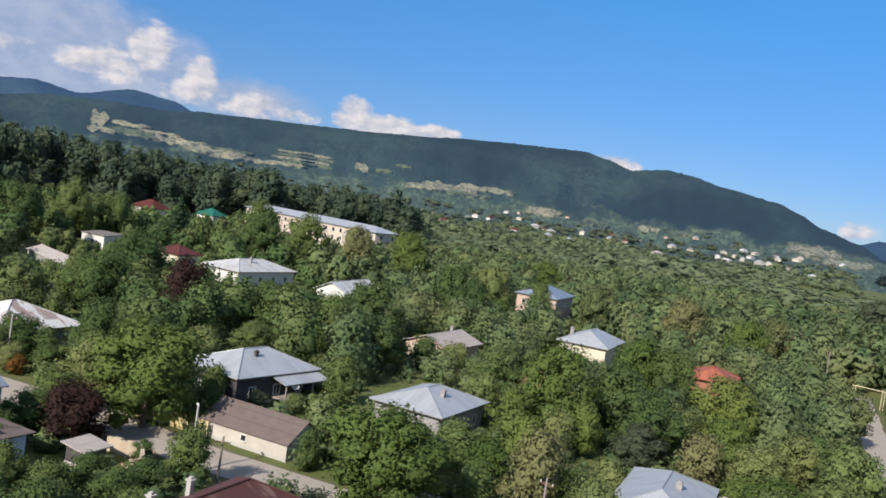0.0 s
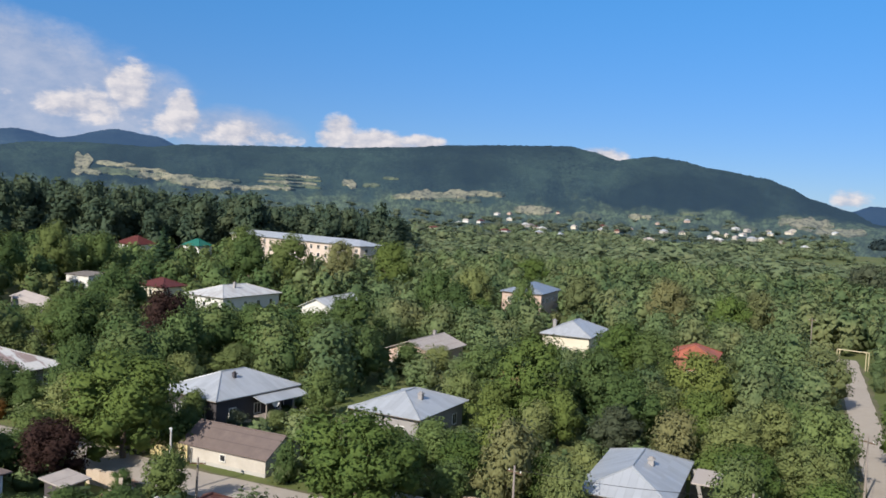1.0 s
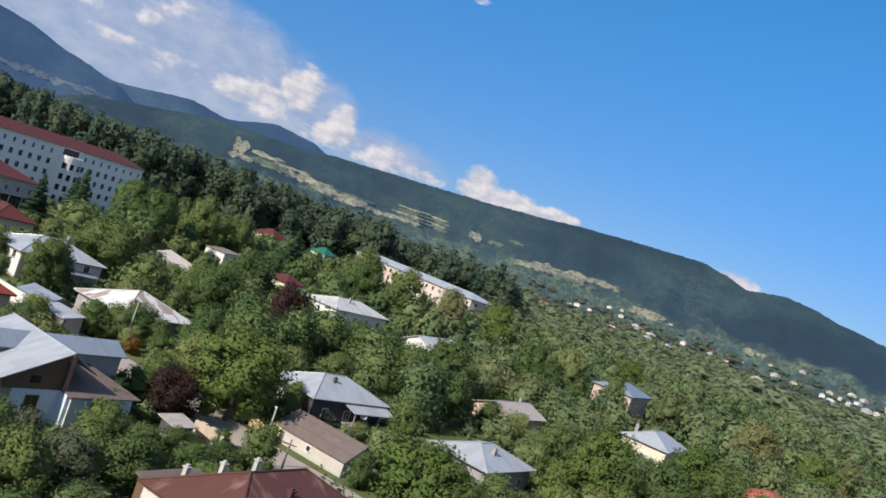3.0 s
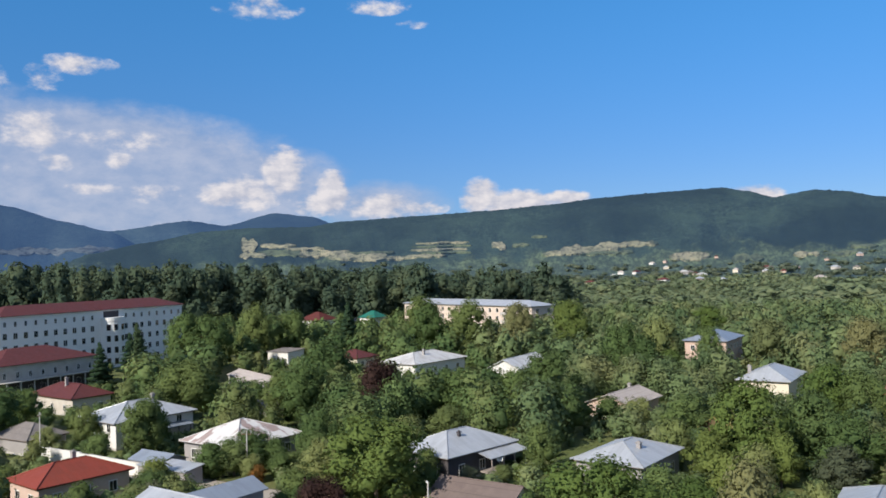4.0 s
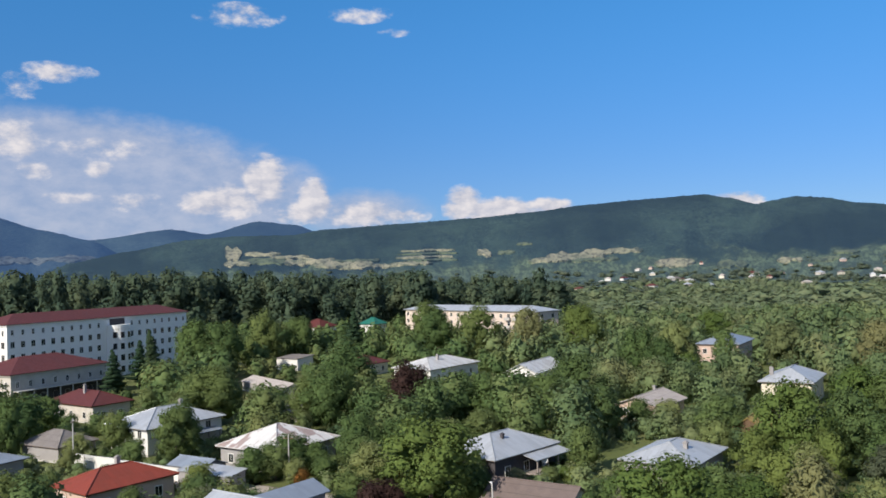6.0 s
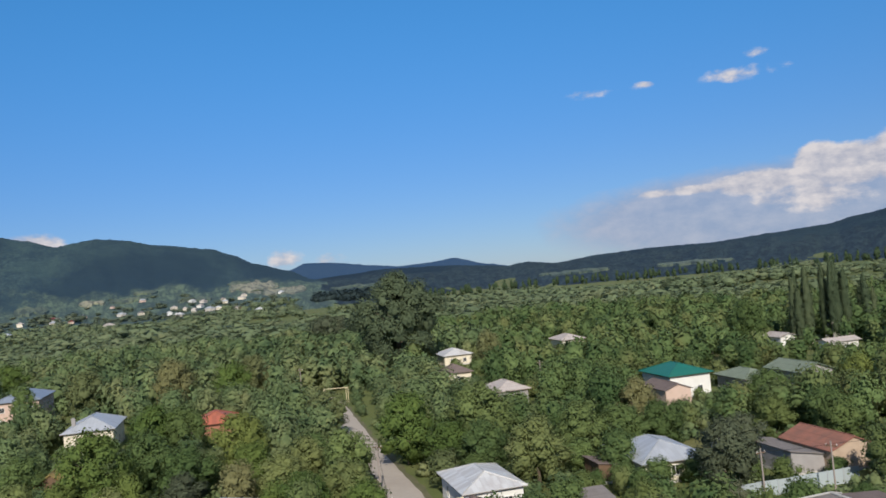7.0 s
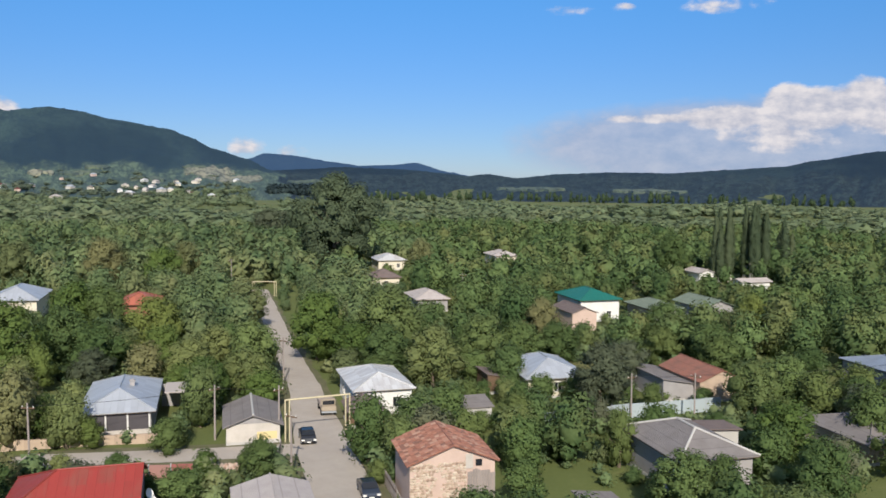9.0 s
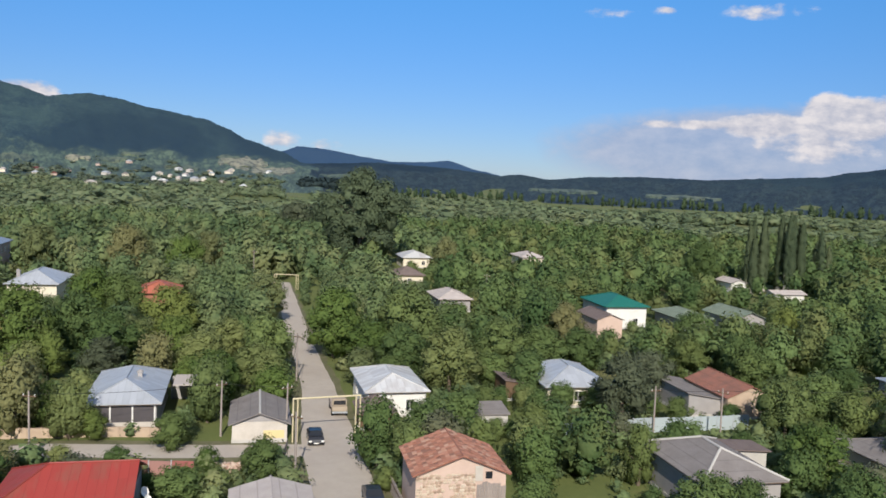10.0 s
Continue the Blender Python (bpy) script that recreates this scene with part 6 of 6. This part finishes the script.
    for k in range(150):
        az, far_off = 35 + 32 * k / 150 + rng.uniform(-0.3, 0.3), rng.uniform(1020, 1120)
        if noise.noise(Vector((az * 0.6, 3, 3))) > -0.25:
            rows.append((far_off * math.sin(radians(az)), far_off * math.cos(radians(az)), rng.uniform(5, 10), rng.uniform(6, 13)))
    stand_of_pines = []
    for k in range(260):
        az, far_off = rng.uniform(28.2, 32.0), rng.uniform(1230, 1420)
        stand_of_pines.append((far_off * math.sin(radians(az)), far_off * math.cos(radians(az)), rng.uniform(13, 18), rng.uniform(10, 14.5)))
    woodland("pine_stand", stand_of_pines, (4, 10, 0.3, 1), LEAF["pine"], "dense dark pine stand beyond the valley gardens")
    woodland("poplar_rows", rows, (6, 6, 0.2, 1), LEAF["conifer"], "dark rows of far poplars across the valley")
    for k in range(2400):
        az, d = radians(rng.uniform(-43, 74)), math.sqrt(rng.uniform(38 ** 2, 165 ** 2))
        x, y = STAND.x + d * math.sin(az), STAND.y + d * math.cos(az)
        if road_gap(x, y) < 1.2 or any((x - a) ** 2 + (y - b) ** 2 < r * r * 0.8 for a, b, r in GLADES):
            continue
        h = min(room(x, y), rng.uniform(0.8, 2.6))
        if h > 0.7:
            low.append((x, y, h * rng.uniform(1.1, 1.9), h))
    woodland("undergrowth", low, (3, 16, 0.18, 1), LEAF["wood"], "low shrubs and brambles filling the gardens")
    woodland("tree_belt", belt, (8, 24, 0.14, 1), LEAF["belt"], "tall dark belt of trees behind the red-roofed building")
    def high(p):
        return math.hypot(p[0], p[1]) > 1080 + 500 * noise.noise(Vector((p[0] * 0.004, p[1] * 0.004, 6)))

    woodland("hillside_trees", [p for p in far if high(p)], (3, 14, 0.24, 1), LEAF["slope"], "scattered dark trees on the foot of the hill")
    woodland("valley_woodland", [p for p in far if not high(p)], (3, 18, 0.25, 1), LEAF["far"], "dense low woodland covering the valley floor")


plant_far()


# ---- small buildings across the valley ----
def far_houses():
    rng = random.Random(21)
    for k in range(46):
        az, d = rng.uniform(2, 36), rng.uniform(1000, 1700)
        if k < 10:
            az, d = rng.uniform(0, 12), rng.uniform(1000, 1350)
        if az > 26.5:
            az -= 12
        x, y = d * math.sin(radians(az)), d * math.cos(radians(az))
        r = root("far_house", x, y, rng.uniform(0, 180), max(0, hill_height(MAIN, 1000, 3300, az, d)) + 1.0)
        L, W, h = rng.uniform(6, 14), rng.uniform(6, 8), rng.uniform(3, 4.6)
        box_part("wall", (-L / 2, -W / 2, 0), (L / 2, W / 2, h), M[rng.choice(["shed_wall", "cream", "pinkish", "white"])], r)
        bm = bmesh.new()
        v, f = roof_planes("hip", L, W, h, h + 2.4, 0.5)
        roof_mesh(bm, v, f, ribs=0)
        part("roof", bm, M[rng.choice(["roof_white", "roof_zinc", "roof_pale_slate", "roof_pale_slate", "roof_brick", "roof_slate"])], r)
        tagged(r, "tiny pale village house far across the valley", "house", group="houses across the valley")


far_houses()


# ---- street things ----
def car(x, y, ang, paint, label):
    r = root("car", x, y, ang)
    bm = bmesh.new()
    prof = [(-2.05, 0.35), (-2.08, 0.8), (-1.95, 0.98), (-1.35, 1.05), (-0.75, 1.42), (0.55, 1.45), (1.3, 1.02), (2.0, 0.85), (2.1, 0.6), (2.05, 0.32)]
    sides = []
    for s in (-1, 1):
        sides.append([bm.verts.new((a, s * (0.86 if b < 1.1 else 0.66), b)) for a, b in prof])
    n = len(prof)
    for i in range(n):
        bm.faces.new((sides[0][i], sides[0][(i + 1) % n], sides[1][(i + 1) % n], sides[1][i]))
    bm.faces.new(sides[0][::-1])
    bm.faces.new(sides[1])
    bmesh.ops.bevel(bm, geom=bm.edges[:], offset=0.05, segments=2, affect="EDGES")
    body = part("body", bm, paint, r)
    for pts, nm in (([(0.62, 0.62, 1.42), (1.27, 0.78, 1.06), (1.27, -0.78, 1.06), (0.62, -0.62, 1.42)], "windscreen"), ([(-0.82, 0.62, 1.4), (-1.33, 0.74, 1.09), (-1.33, -0.74, 1.09), (-0.82, -0.62, 1.4)], "rear_window")):
        bm = bmesh.new()
        up = Vector((0.02 if pts[0][0] > 0 else -0.02, 0, 0.03))
        bm.faces.new([bm.verts.new(Vector(p) + up) for p in pts])
        bm.faces.new([bm.verts.new(Vector(p) - up * 0.2) for p in pts[::-1]])
        part(nm, bm, M["glass"], r)
    for s in (-1, 1):
        bm = bmesh.new()
        bm.faces.new([bm.verts.new((a, s * c, b)) for a, b, c in ((-1.2, 1.08, 0.86), (1.1, 1.08, 0.86), (0.5, 1.38, 0.7), (-0.75, 1.36, 0.7))])
        part("side_window", bm, M["glass"], r)
        box_part("headlight", (2.0, s * 0.68 - 0.17, 0.62), (2.13, s * 0.68 + 0.17, 0.78), M["frame"], r, "clear headlight")
        for xx in (-1.3, 1.32):
            bm = bmesh.new()
            add_tube(bm, (0, -0.1, 0), (0, 0.1, 0), 0.32, None, 16)
            w = part("wheel", bm, M["tyre"], r, at=pose(xx, s * 0.8, 0.32))
            bm = bmesh.new()
            add_tube(bm, (0, s * 0.1, 0), (0, s * 0.12, 0), 0.19, None, 12)
            part("rim", bm, M["metal_grey"], w)
    box_part("number_plate", (2.1, -0.26, 0.42), (2.13, 0.26, 0.53), M["frame"], r, "white plate with a plain bar")
    tagged(r, label, "car")
    return r


car(38.5, 51.4, 245, M["black_paint"], "black hatchback standing on the gravel road")
car(34.6, 33.2, 245, M["navy_paint"], "dark blue car parked at the road edge")


def truck(x, y, ang):
    r = root("truck", x, y, ang)
    bm = bmesh.new()
    add_box(bm, (0.7, -0.95, 0.7), (2.2, 0.95, 1.35))
    add_box(bm, (0.75, -0.9, 1.35), (1.75, 0.9, 2.15))
    bmesh.ops.bevel(bm, geom=bm.edges[:], offset=0.09, segments=2, affect="EDGES")
    part("cab", bm, M["truck_paint"], r, "rounded faded cream cab")
    box_part("windscreen", (1.74, -0.75, 1.5), (1.78, 0.75, 2.02), M["glass"], r)
    bm = bmesh.new()
    add_box(bm, (-2.6, -1.0, 0.9), (0.6, 1.0, 1.0))
    add_box(bm, (-2.6, -1.0, 1.0), (0.6, -0.93, 1.5))
    add_box(bm, (-2.6, 0.93, 1.0), (0.6, 1.0, 1.5))
    add_box(bm, (-2.6, -0.93, 1.0), (-2.53, 0.93, 1.5))
    add_box(bm, (0.53, -0.93, 1.0), (0.6, 0.93, 1.9))
    part("cargo_bed", bm, M["wood"], r, "weathered timber cargo bed")
    for xx in (-1.7, 1.45):
        for s in (-1, 1):
            bm = bmesh.new()
            add_tube(bm, (0, -0.13, 0), (0, 0.13, 0), 0.42, None, 14)
            part("wheel", bm, M["tyre"], r, at=pose(xx, s * 0.86, 0.42))
    box_part("bumper", (2.2, -0.95, 0.55), (2.34, 0.95, 0.75), M["metal_grey"], r)
    tagged(r, "old cream truck with timber bed parked on the verge", "truck")


truck(46.6, 60.2, 245)


def pipe_gate(a, b, h, label, double=True):
    r = root("gas_pipe_arch", *a)
    d = Vector((b[0] - a[0], b[1] - a[1], 0))
    for k, p in enumerate((Vector((0, 0, 0)), d)):
        for off in ((-0.25, 0.25) if double else (0,)):
            bm = bmesh.new()
            q = p + d.normalized() * off
            add_tube(bm, q + Vector((0, 0, -0.2)), q + Vector((0, 0, h)), 0.09, None, 8)
            part("upright", bm, M["pipe"], r)
    bm = bmesh.new()
    add_tube(bm, Vector((0, 0, h)) - d.normalized() * 0.3, d + Vector((0, 0, h)) + d.normalized() * 0.3, 0.1, None, 8)
    part("crossbar", bm, M["pipe"], r)
    tagged(r, label, "gas pipe")


pipe_gate((36.4, 52.3), (43.3, 50.2), 5.0, "yellow gas pipe arching over the village road")
pipe_gate((88.0, 162.5), (92.5, 159.4), 3.8, "yellow gas pipe arch at the road's end")


def pole(x, y, h, mat, label, r=0.13, arm=True, name="utility_pole"):
    t = root(name, x, y, tree_rng.uniform(0, 180))
    bm = bmesh.new()
    add_tube(bm, (0, 0, -0.3), (0.05, 0, h), r, r * 0.65, 8)
    part("shaft", bm, M[mat], t)
    if arm:
        box_part("crossarm", (-0.75, -0.05, h - 0.6), (0.75, 0.05, h - 0.48), M["wood_brown"], t)
        for s in (-0.6, 0, 0.6):
            bm = bmesh.new()
            add_tube(bm, (s, 0, h - 0.48), (s, 0, h - 0.3), 0.05, 0.03, 6)
            part("insulator", bm, M["frame"], t)
    tagged(t, label, "utility pole" if name == "utility_pole" else "street lamp")
    return t


lamp = pole(-20.6, 68.9, 6.4, "concrete", "slender pale concrete street lamp beside the road", 0.14, False, "street_lamp")
bm = bmesh.new()
add_tube(bm, (0.05, 0, 6.35), (0.3, 0, 6.5), 0.045, 0.04, 6)
add_box(bm, (0.2, -0.1, 6.45), (0.6, 0.1, 6.55))
part("lamp_head", bm, M["frame"], lamp)
for x, y, h in ((30.2, 58.3, 6.5), (10.9, 61.1, 7), (36.0, 53.6, 6.5), (30.9, 41.6, 7), (80.5, 27.5, 6.5), (75.5, 33.5, 6), (49.5, 77, 7), (-17.6, 67.2, 4.5), (86.5, 172, 9), (120, 118, 8)):
    pole(x, y, h, "wood", "weathered timber utility pole with crossarm")
pole(-89, 103, 8, "concrete", "pale concrete utility pole")
pole(-52, 96.5, 6.5, "concrete", "pale concrete utility pole")


def fence(pts, h, mat, label, kind="panel", step=2.4, name="fence"):
    r = root(name, *pts[0])
    o = Vector((*pts[0], 0))
    for a, b in zip(pts, pts[1:]):
        a, b = Vector((*a, 0)) - o, Vector((*b, 0)) - o
        n = max(1, round((b - a).length / step))
        ang = math.degrees(math.atan2(b.y - a.y, b.x - a.x))
        L = (b - a).length / n
        for i in range(n):
            p = a.lerp(b, i / n)
            at = pose(p.x, p.y, 0, 0, 0, ang)
            hh = h * (1 + (0.35 if mat == "rubble" else 0.08) * noise.noise(Vector((p.x, p.y, 3))))
            if kind == "panel":
                box_part("panel", (0.06, -0.03, 0.05), (L - 0.04, 0.03, hh), M[mat], r, at=at)
                box_part("post", (-0.06, -0.06, -0.1), (0.06, 0.06, hh + 0.08), M["metal_grey"], r, at=at)
            elif kind == "wall":
                box_part("wall_piece", (0, -0.18, -0.1), (L, 0.18, hh), M[mat], r, at=at)
            else:
                for q in range(int(L / 0.22)):
                    box_part("board", (q * 0.22, -0.02, 0.05), (q * 0.22 + 0.17, 0.02, hh * (0.94 + 0.1 * tree_rng.random())), M[mat], r, at=at)
                box_part("rail", (0, 0.02, hh * 0.7), (L, 0.06, hh * 0.7 + 0.08), M["wood_brown"], r, at=at)
    tagged(r, label, "fence")


fence([(63.5, 38.0), (75.6, 34.0), (88.2, 28.6)], 1.9, "fence_sheet", "long pale sheet metal garden fence")
fence([(-91, 106), (-79, 100.5), (-68, 95.5)], 2.0, "white", "white garden wall beside the houses", "wall")
fence([(26.3, 60.2), (20.5, 63.8), (12, 68), (5, 71)], 1.1, "stone", "low crumbling stone wall along the street", "wall", 3)
fence([(-4.5, 73.2), (2, 70.5), (8, 67.5)], 0.8, "concrete", "low rough stone kerb wall beside the street", "wall", 2)
fence([(-22, 79.5), (-27, 82.2)], 1.9, "yellow", "yellowish timber gate panels beside the street", "board")
fence([(-27.5, 82.5), (-38, 87.5)], 1.1, "stone", "broken stone garden wall", "wall", 2)
fence([(-24.0, 65.6), (-25.6, 70.2), (-29.5, 72.0)], 1.5, "rubble", "broken brick and stone garden wall", "wall", 0.9)
fence([(35.3, 29.5), (37.2, 34), (39.6, 39)], 1.6, "wood", "dark timber plank fence beside the road", "board")
fence([(17.6, 51.4), (23.0, 47.6)], 1.6, "gate", "faded red metal gate in the garden fence", "panel", 2.1)
fence([(28.5, 39), (31, 45), (34.6, 50.5)], 1.3, "wood", "rickety grey timber garden fence", "board")
fence([(-27, 37.0), (-22.8, 39.0), (-22.0, 43.5)], 2.1, "rubble", "crumbling pale stone ruin wall", "wall", 0.8)


# ---- wires, dish, beams ----
def cable(a, b, sag, label="thin dark overhead cable between poles"):
    a, b = Vector(a), Vector(b)
    bm = bmesh.new()
    across = (b - a).cross(Vector((0, 0, 1))).normalized() * 0.022
    rings = []
    for i in range(13):
        f = i / 12
        q = a.lerp(b, f) - Vector((0, 0, sag * 4 * f * (1 - f)))
        rings.append([bm.verts.new(q + o) for o in (across, Vector((0, 0, 0.022)), -across, Vector((0, 0, -0.022)))])
    for lo, hi in zip(rings, rings[1:]):
        for k in range(4):
            bm.faces.new((lo[k], lo[(k + 1) % 4], hi[(k + 1) % 4], hi[k]))
    ob = part("overhead_cable", bm, M["tyre"])
    tagged(ob, label, "cable")


cable((80.5, 27.5, 6.2), (126, 10, 6.5), 0.9)
cable((80.5, 27.5, 6.2), (75.5, 33.5, 5.7), 0.2)
cable((36.0, 53.6, 6.2), (49.5, 77, 6.7), 0.5)
cable((30.2, 58.3, 6.2), (10.9, 61.1, 6.7), 0.4)
cable((30.2, 58.3, 6.2), (36.0, 53.6, 6.2), 0.2)


def dish(x, y, z, ang):
    r = root("satellite_dish", x, y, ang, z)
    bm = bmesh.new()
    rings = []
    for k in range(5):
        q = k / 4 * 0.45
        rings.append([bm.verts.new((0.9 * q * q, q * math.cos(i * math.tau / 14), q * math.sin(i * math.tau / 14))) for i in range(14)] if k else [bm.verts.new((0, 0, 0))])
    for i in range(14):
        bm.faces.new((rings[0][0], rings[1][i], rings[1][(i + 1) % 14]))
        for k in range(1, 4):
            bm.faces.new((rings[k][i], rings[k + 1][i], rings[k + 1][(i + 1) % 14], rings[k][(i + 1) % 14]))
    part("reflector", bm, M["frame"], r, at=pose(0, 0, 0.5, 0, -25, 0))
    bm = bmesh.new()
    add_tube(bm, (0, 0, -0.3), (0, 0, 0.5), 0.03, None, 6)
    part("mast", bm, M["metal_grey"], r)
    tagged(r, "round white satellite dish on a short mast", "satellite dish")


dish(-16.0, 97.5, 2.0, -80)
dish(15.5, 39.6, 2.2, -60)
dish(15.1, 37.6, 2.2, -60)


def rubble_pile(x, y, ang, L, W, label):
    """Broken brick and stone lying in a long heap."""
    rng = random.Random(int(abs(x) * 10))
    bm = bmesh.new()
    for k in range(150):
        u, v = rng.uniform(-L / 2, L / 2), rng.gauss(0, W / 3.5)
        z = max(0.0, (1 - abs(v) / W * 1.6)) * rng.uniform(0, 0.55)
        m = pose(u, v, z + 0.05, rng.uniform(-50, 50), rng.uniform(-50, 50), rng.uniform(0, 180))
        a, b, c = rng.uniform(0.1, 0.3), rng.uniform(0.08, 0.2), rng.uniform(0.05, 0.14)
        add_box(bm, (-a, -b, -c), (a, b, c), m)
    ob = part("rubble_heap", bm, M["fallen_brick"], None, at=pose(x, y, 0, 0, 0, ang))
    tagged(ob, label, "rubble", kind="stuff")


rubble_pile(-25.2, 69.6, 110, 6.5, 2.2, "pinkish heap of broken brick and plaster in a yard")
rubble_pile(-30.5, 63.5, 20, 5.0, 2.0, "pinkish heap of broken brick beside the yard")
rubble_pile(-24.5, 44.0, 60, 5.0, 2.2, "pale fallen stones of a ruined wall")
rubble_pile(26.8, 48.2, -30, 3.5, 1.6, "pale heap of stones in the garden")


# ---- stone house by the road: fieldstones, clay tiles, plank lean-to ----
def bevelled_block(name, mat):
    bm = bmesh.new()
    for z, k in ((0, 1.0), (0.7, 1.0), (1, 0.78)):
        for sx, sy in ((-1, -1), (1, -1), (1, 1), (-1, 1)):
            bm.verts.new((sx * 0.5 * k, sy * 0.5 * k, z))
    bm.verts.ensure_lookup_table()
    v = bm.verts
    for r in (0, 4):
        for i in range(4):
            bm.faces.new((v[r + i], v[r + (i + 1) % 4], v[r + 4 + (i + 1) % 4], v[r + 4 + i]))
    bm.faces.new(v[8:12])
    me = bpy.data.meshes.new(name)
    bm.to_mesh(me)
    bm.free()
    me.materials.append(mat)
    return me


def field_stone(seed, mat):
    """A flat-faced stone of uneven outline, lying in a unit square."""
    rng = random.Random(seed)
    bm = bmesh.new()
    outline = [(math.cos(k * math.tau / 7 + rng.uniform(-0.3, 0.3)), math.sin(k * math.tau / 7 + rng.uniform(-0.3, 0.3))) for k in range(7)]
    size = [rng.uniform(0.46, 0.62) for _ in outline]
    rings = []
    for z, k in ((0, 1.0), (0.65, 0.98), (1, 0.72)):
        rings.append([bm.verts.new((x * s * k, y * s * k, z * rng.uniform(0.85, 1.1))) for (x, y), s in zip(outline, size)])
    for lo, hi in zip(rings, rings[1:]):
        for i in range(7):
            bm.faces.new((lo[i], lo[(i + 1) % 7], hi[(i + 1) % 7], hi[i]))
    bm.faces.new(rings[2])
    me = bpy.data.meshes.new("stone")
    bm.to_mesh(me)
    bm.free()
    me.materials.append(mat)
    return me


def stone_house_details():
    rng = random.Random(4)
    stones, tile = [field_stone(k, M["rubble"]) for k in range(6)], bevelled_block("tile", M["clay"])
    wall = [o for o in brick.children if o.name.startswith("wall")][0]
    roof = [o for o in brick.children if o.name.startswith("roof")][0]
    z = 0.1
    while z < 4.7:
        h = rng.uniform(0.2, 0.29)
        y = -1.3
        while y < 3.85:
            w = rng.uniform(0.2, 0.46)
            if not (0.7 < y < 1.7 and 1.4 < z < 4.0 and rng.random() < 0.8) and rng.random() < 0.93:
                ob = new("stone", rng.choice(stones))
                ob.parent = wall
                ob.matrix_basis = pose(-3.6, min(y + w / 2, 3.8), z + h / 2 + rng.uniform(-0.04, 0.04), rng.uniform(-14, 14), 0, 0) @ pose(0, 0, 0, 0, -90, 0) @ Matrix.Diagonal((h * rng.uniform(0.85, 1.1), w * rng.uniform(0.85, 1.05), rng.uniform(0.04, 0.11), 1))
            y += w
        z += h
    slope = math.atan2(1.7, 4.35)
    for side in (-1, 1):
        for i in range(11):
            up = 0.2 + i * 0.415
            for k in range(16):
                x = -3.75 + k * 0.5 + rng.uniform(-0.04, 0.04)
                if rng.random() < 0.05:
                    continue
                ob = new("tile", tile)
                ob.parent = roof
                yy, zz = 4.35 - up * math.cos(slope), 4.9 + up * math.sin(slope)
                ob.matrix_basis = pose(x, side * yy, zz + 0.015 + rng.uniform(-0.015, 0.03), 0, 0, 0) @ pose(0, 0, 0, -side * (math.degrees(slope) - 4), rng.uniform(-4, 4), rng.uniform(-7, 7)) @ Matrix.Diagonal((0.47, 0.52, 0.06, 1))
    for k in range(11):
        h = rng.uniform(3.9, 4.3) - k * 0.03
        box_part("plank", (-3.72, -1.6 - k * 0.24, 0), (-3.66, -1.39 - k * 0.24, h), M["wood"], brick, "" if k else "weathered vertical grey plank")
    box_part("plaster_panel", (-3.68, -1.9, 4.25), (-3.62, -1.2, 5.6), M["shed_wall"], brick, "pale plastered strip above the planks")
    box_part("attic_opening", (-3.69, -2.75, 4.45), (-3.6, -2.15, 5.05), M["glass"], brick, "dark attic opening")


stone_house_details()
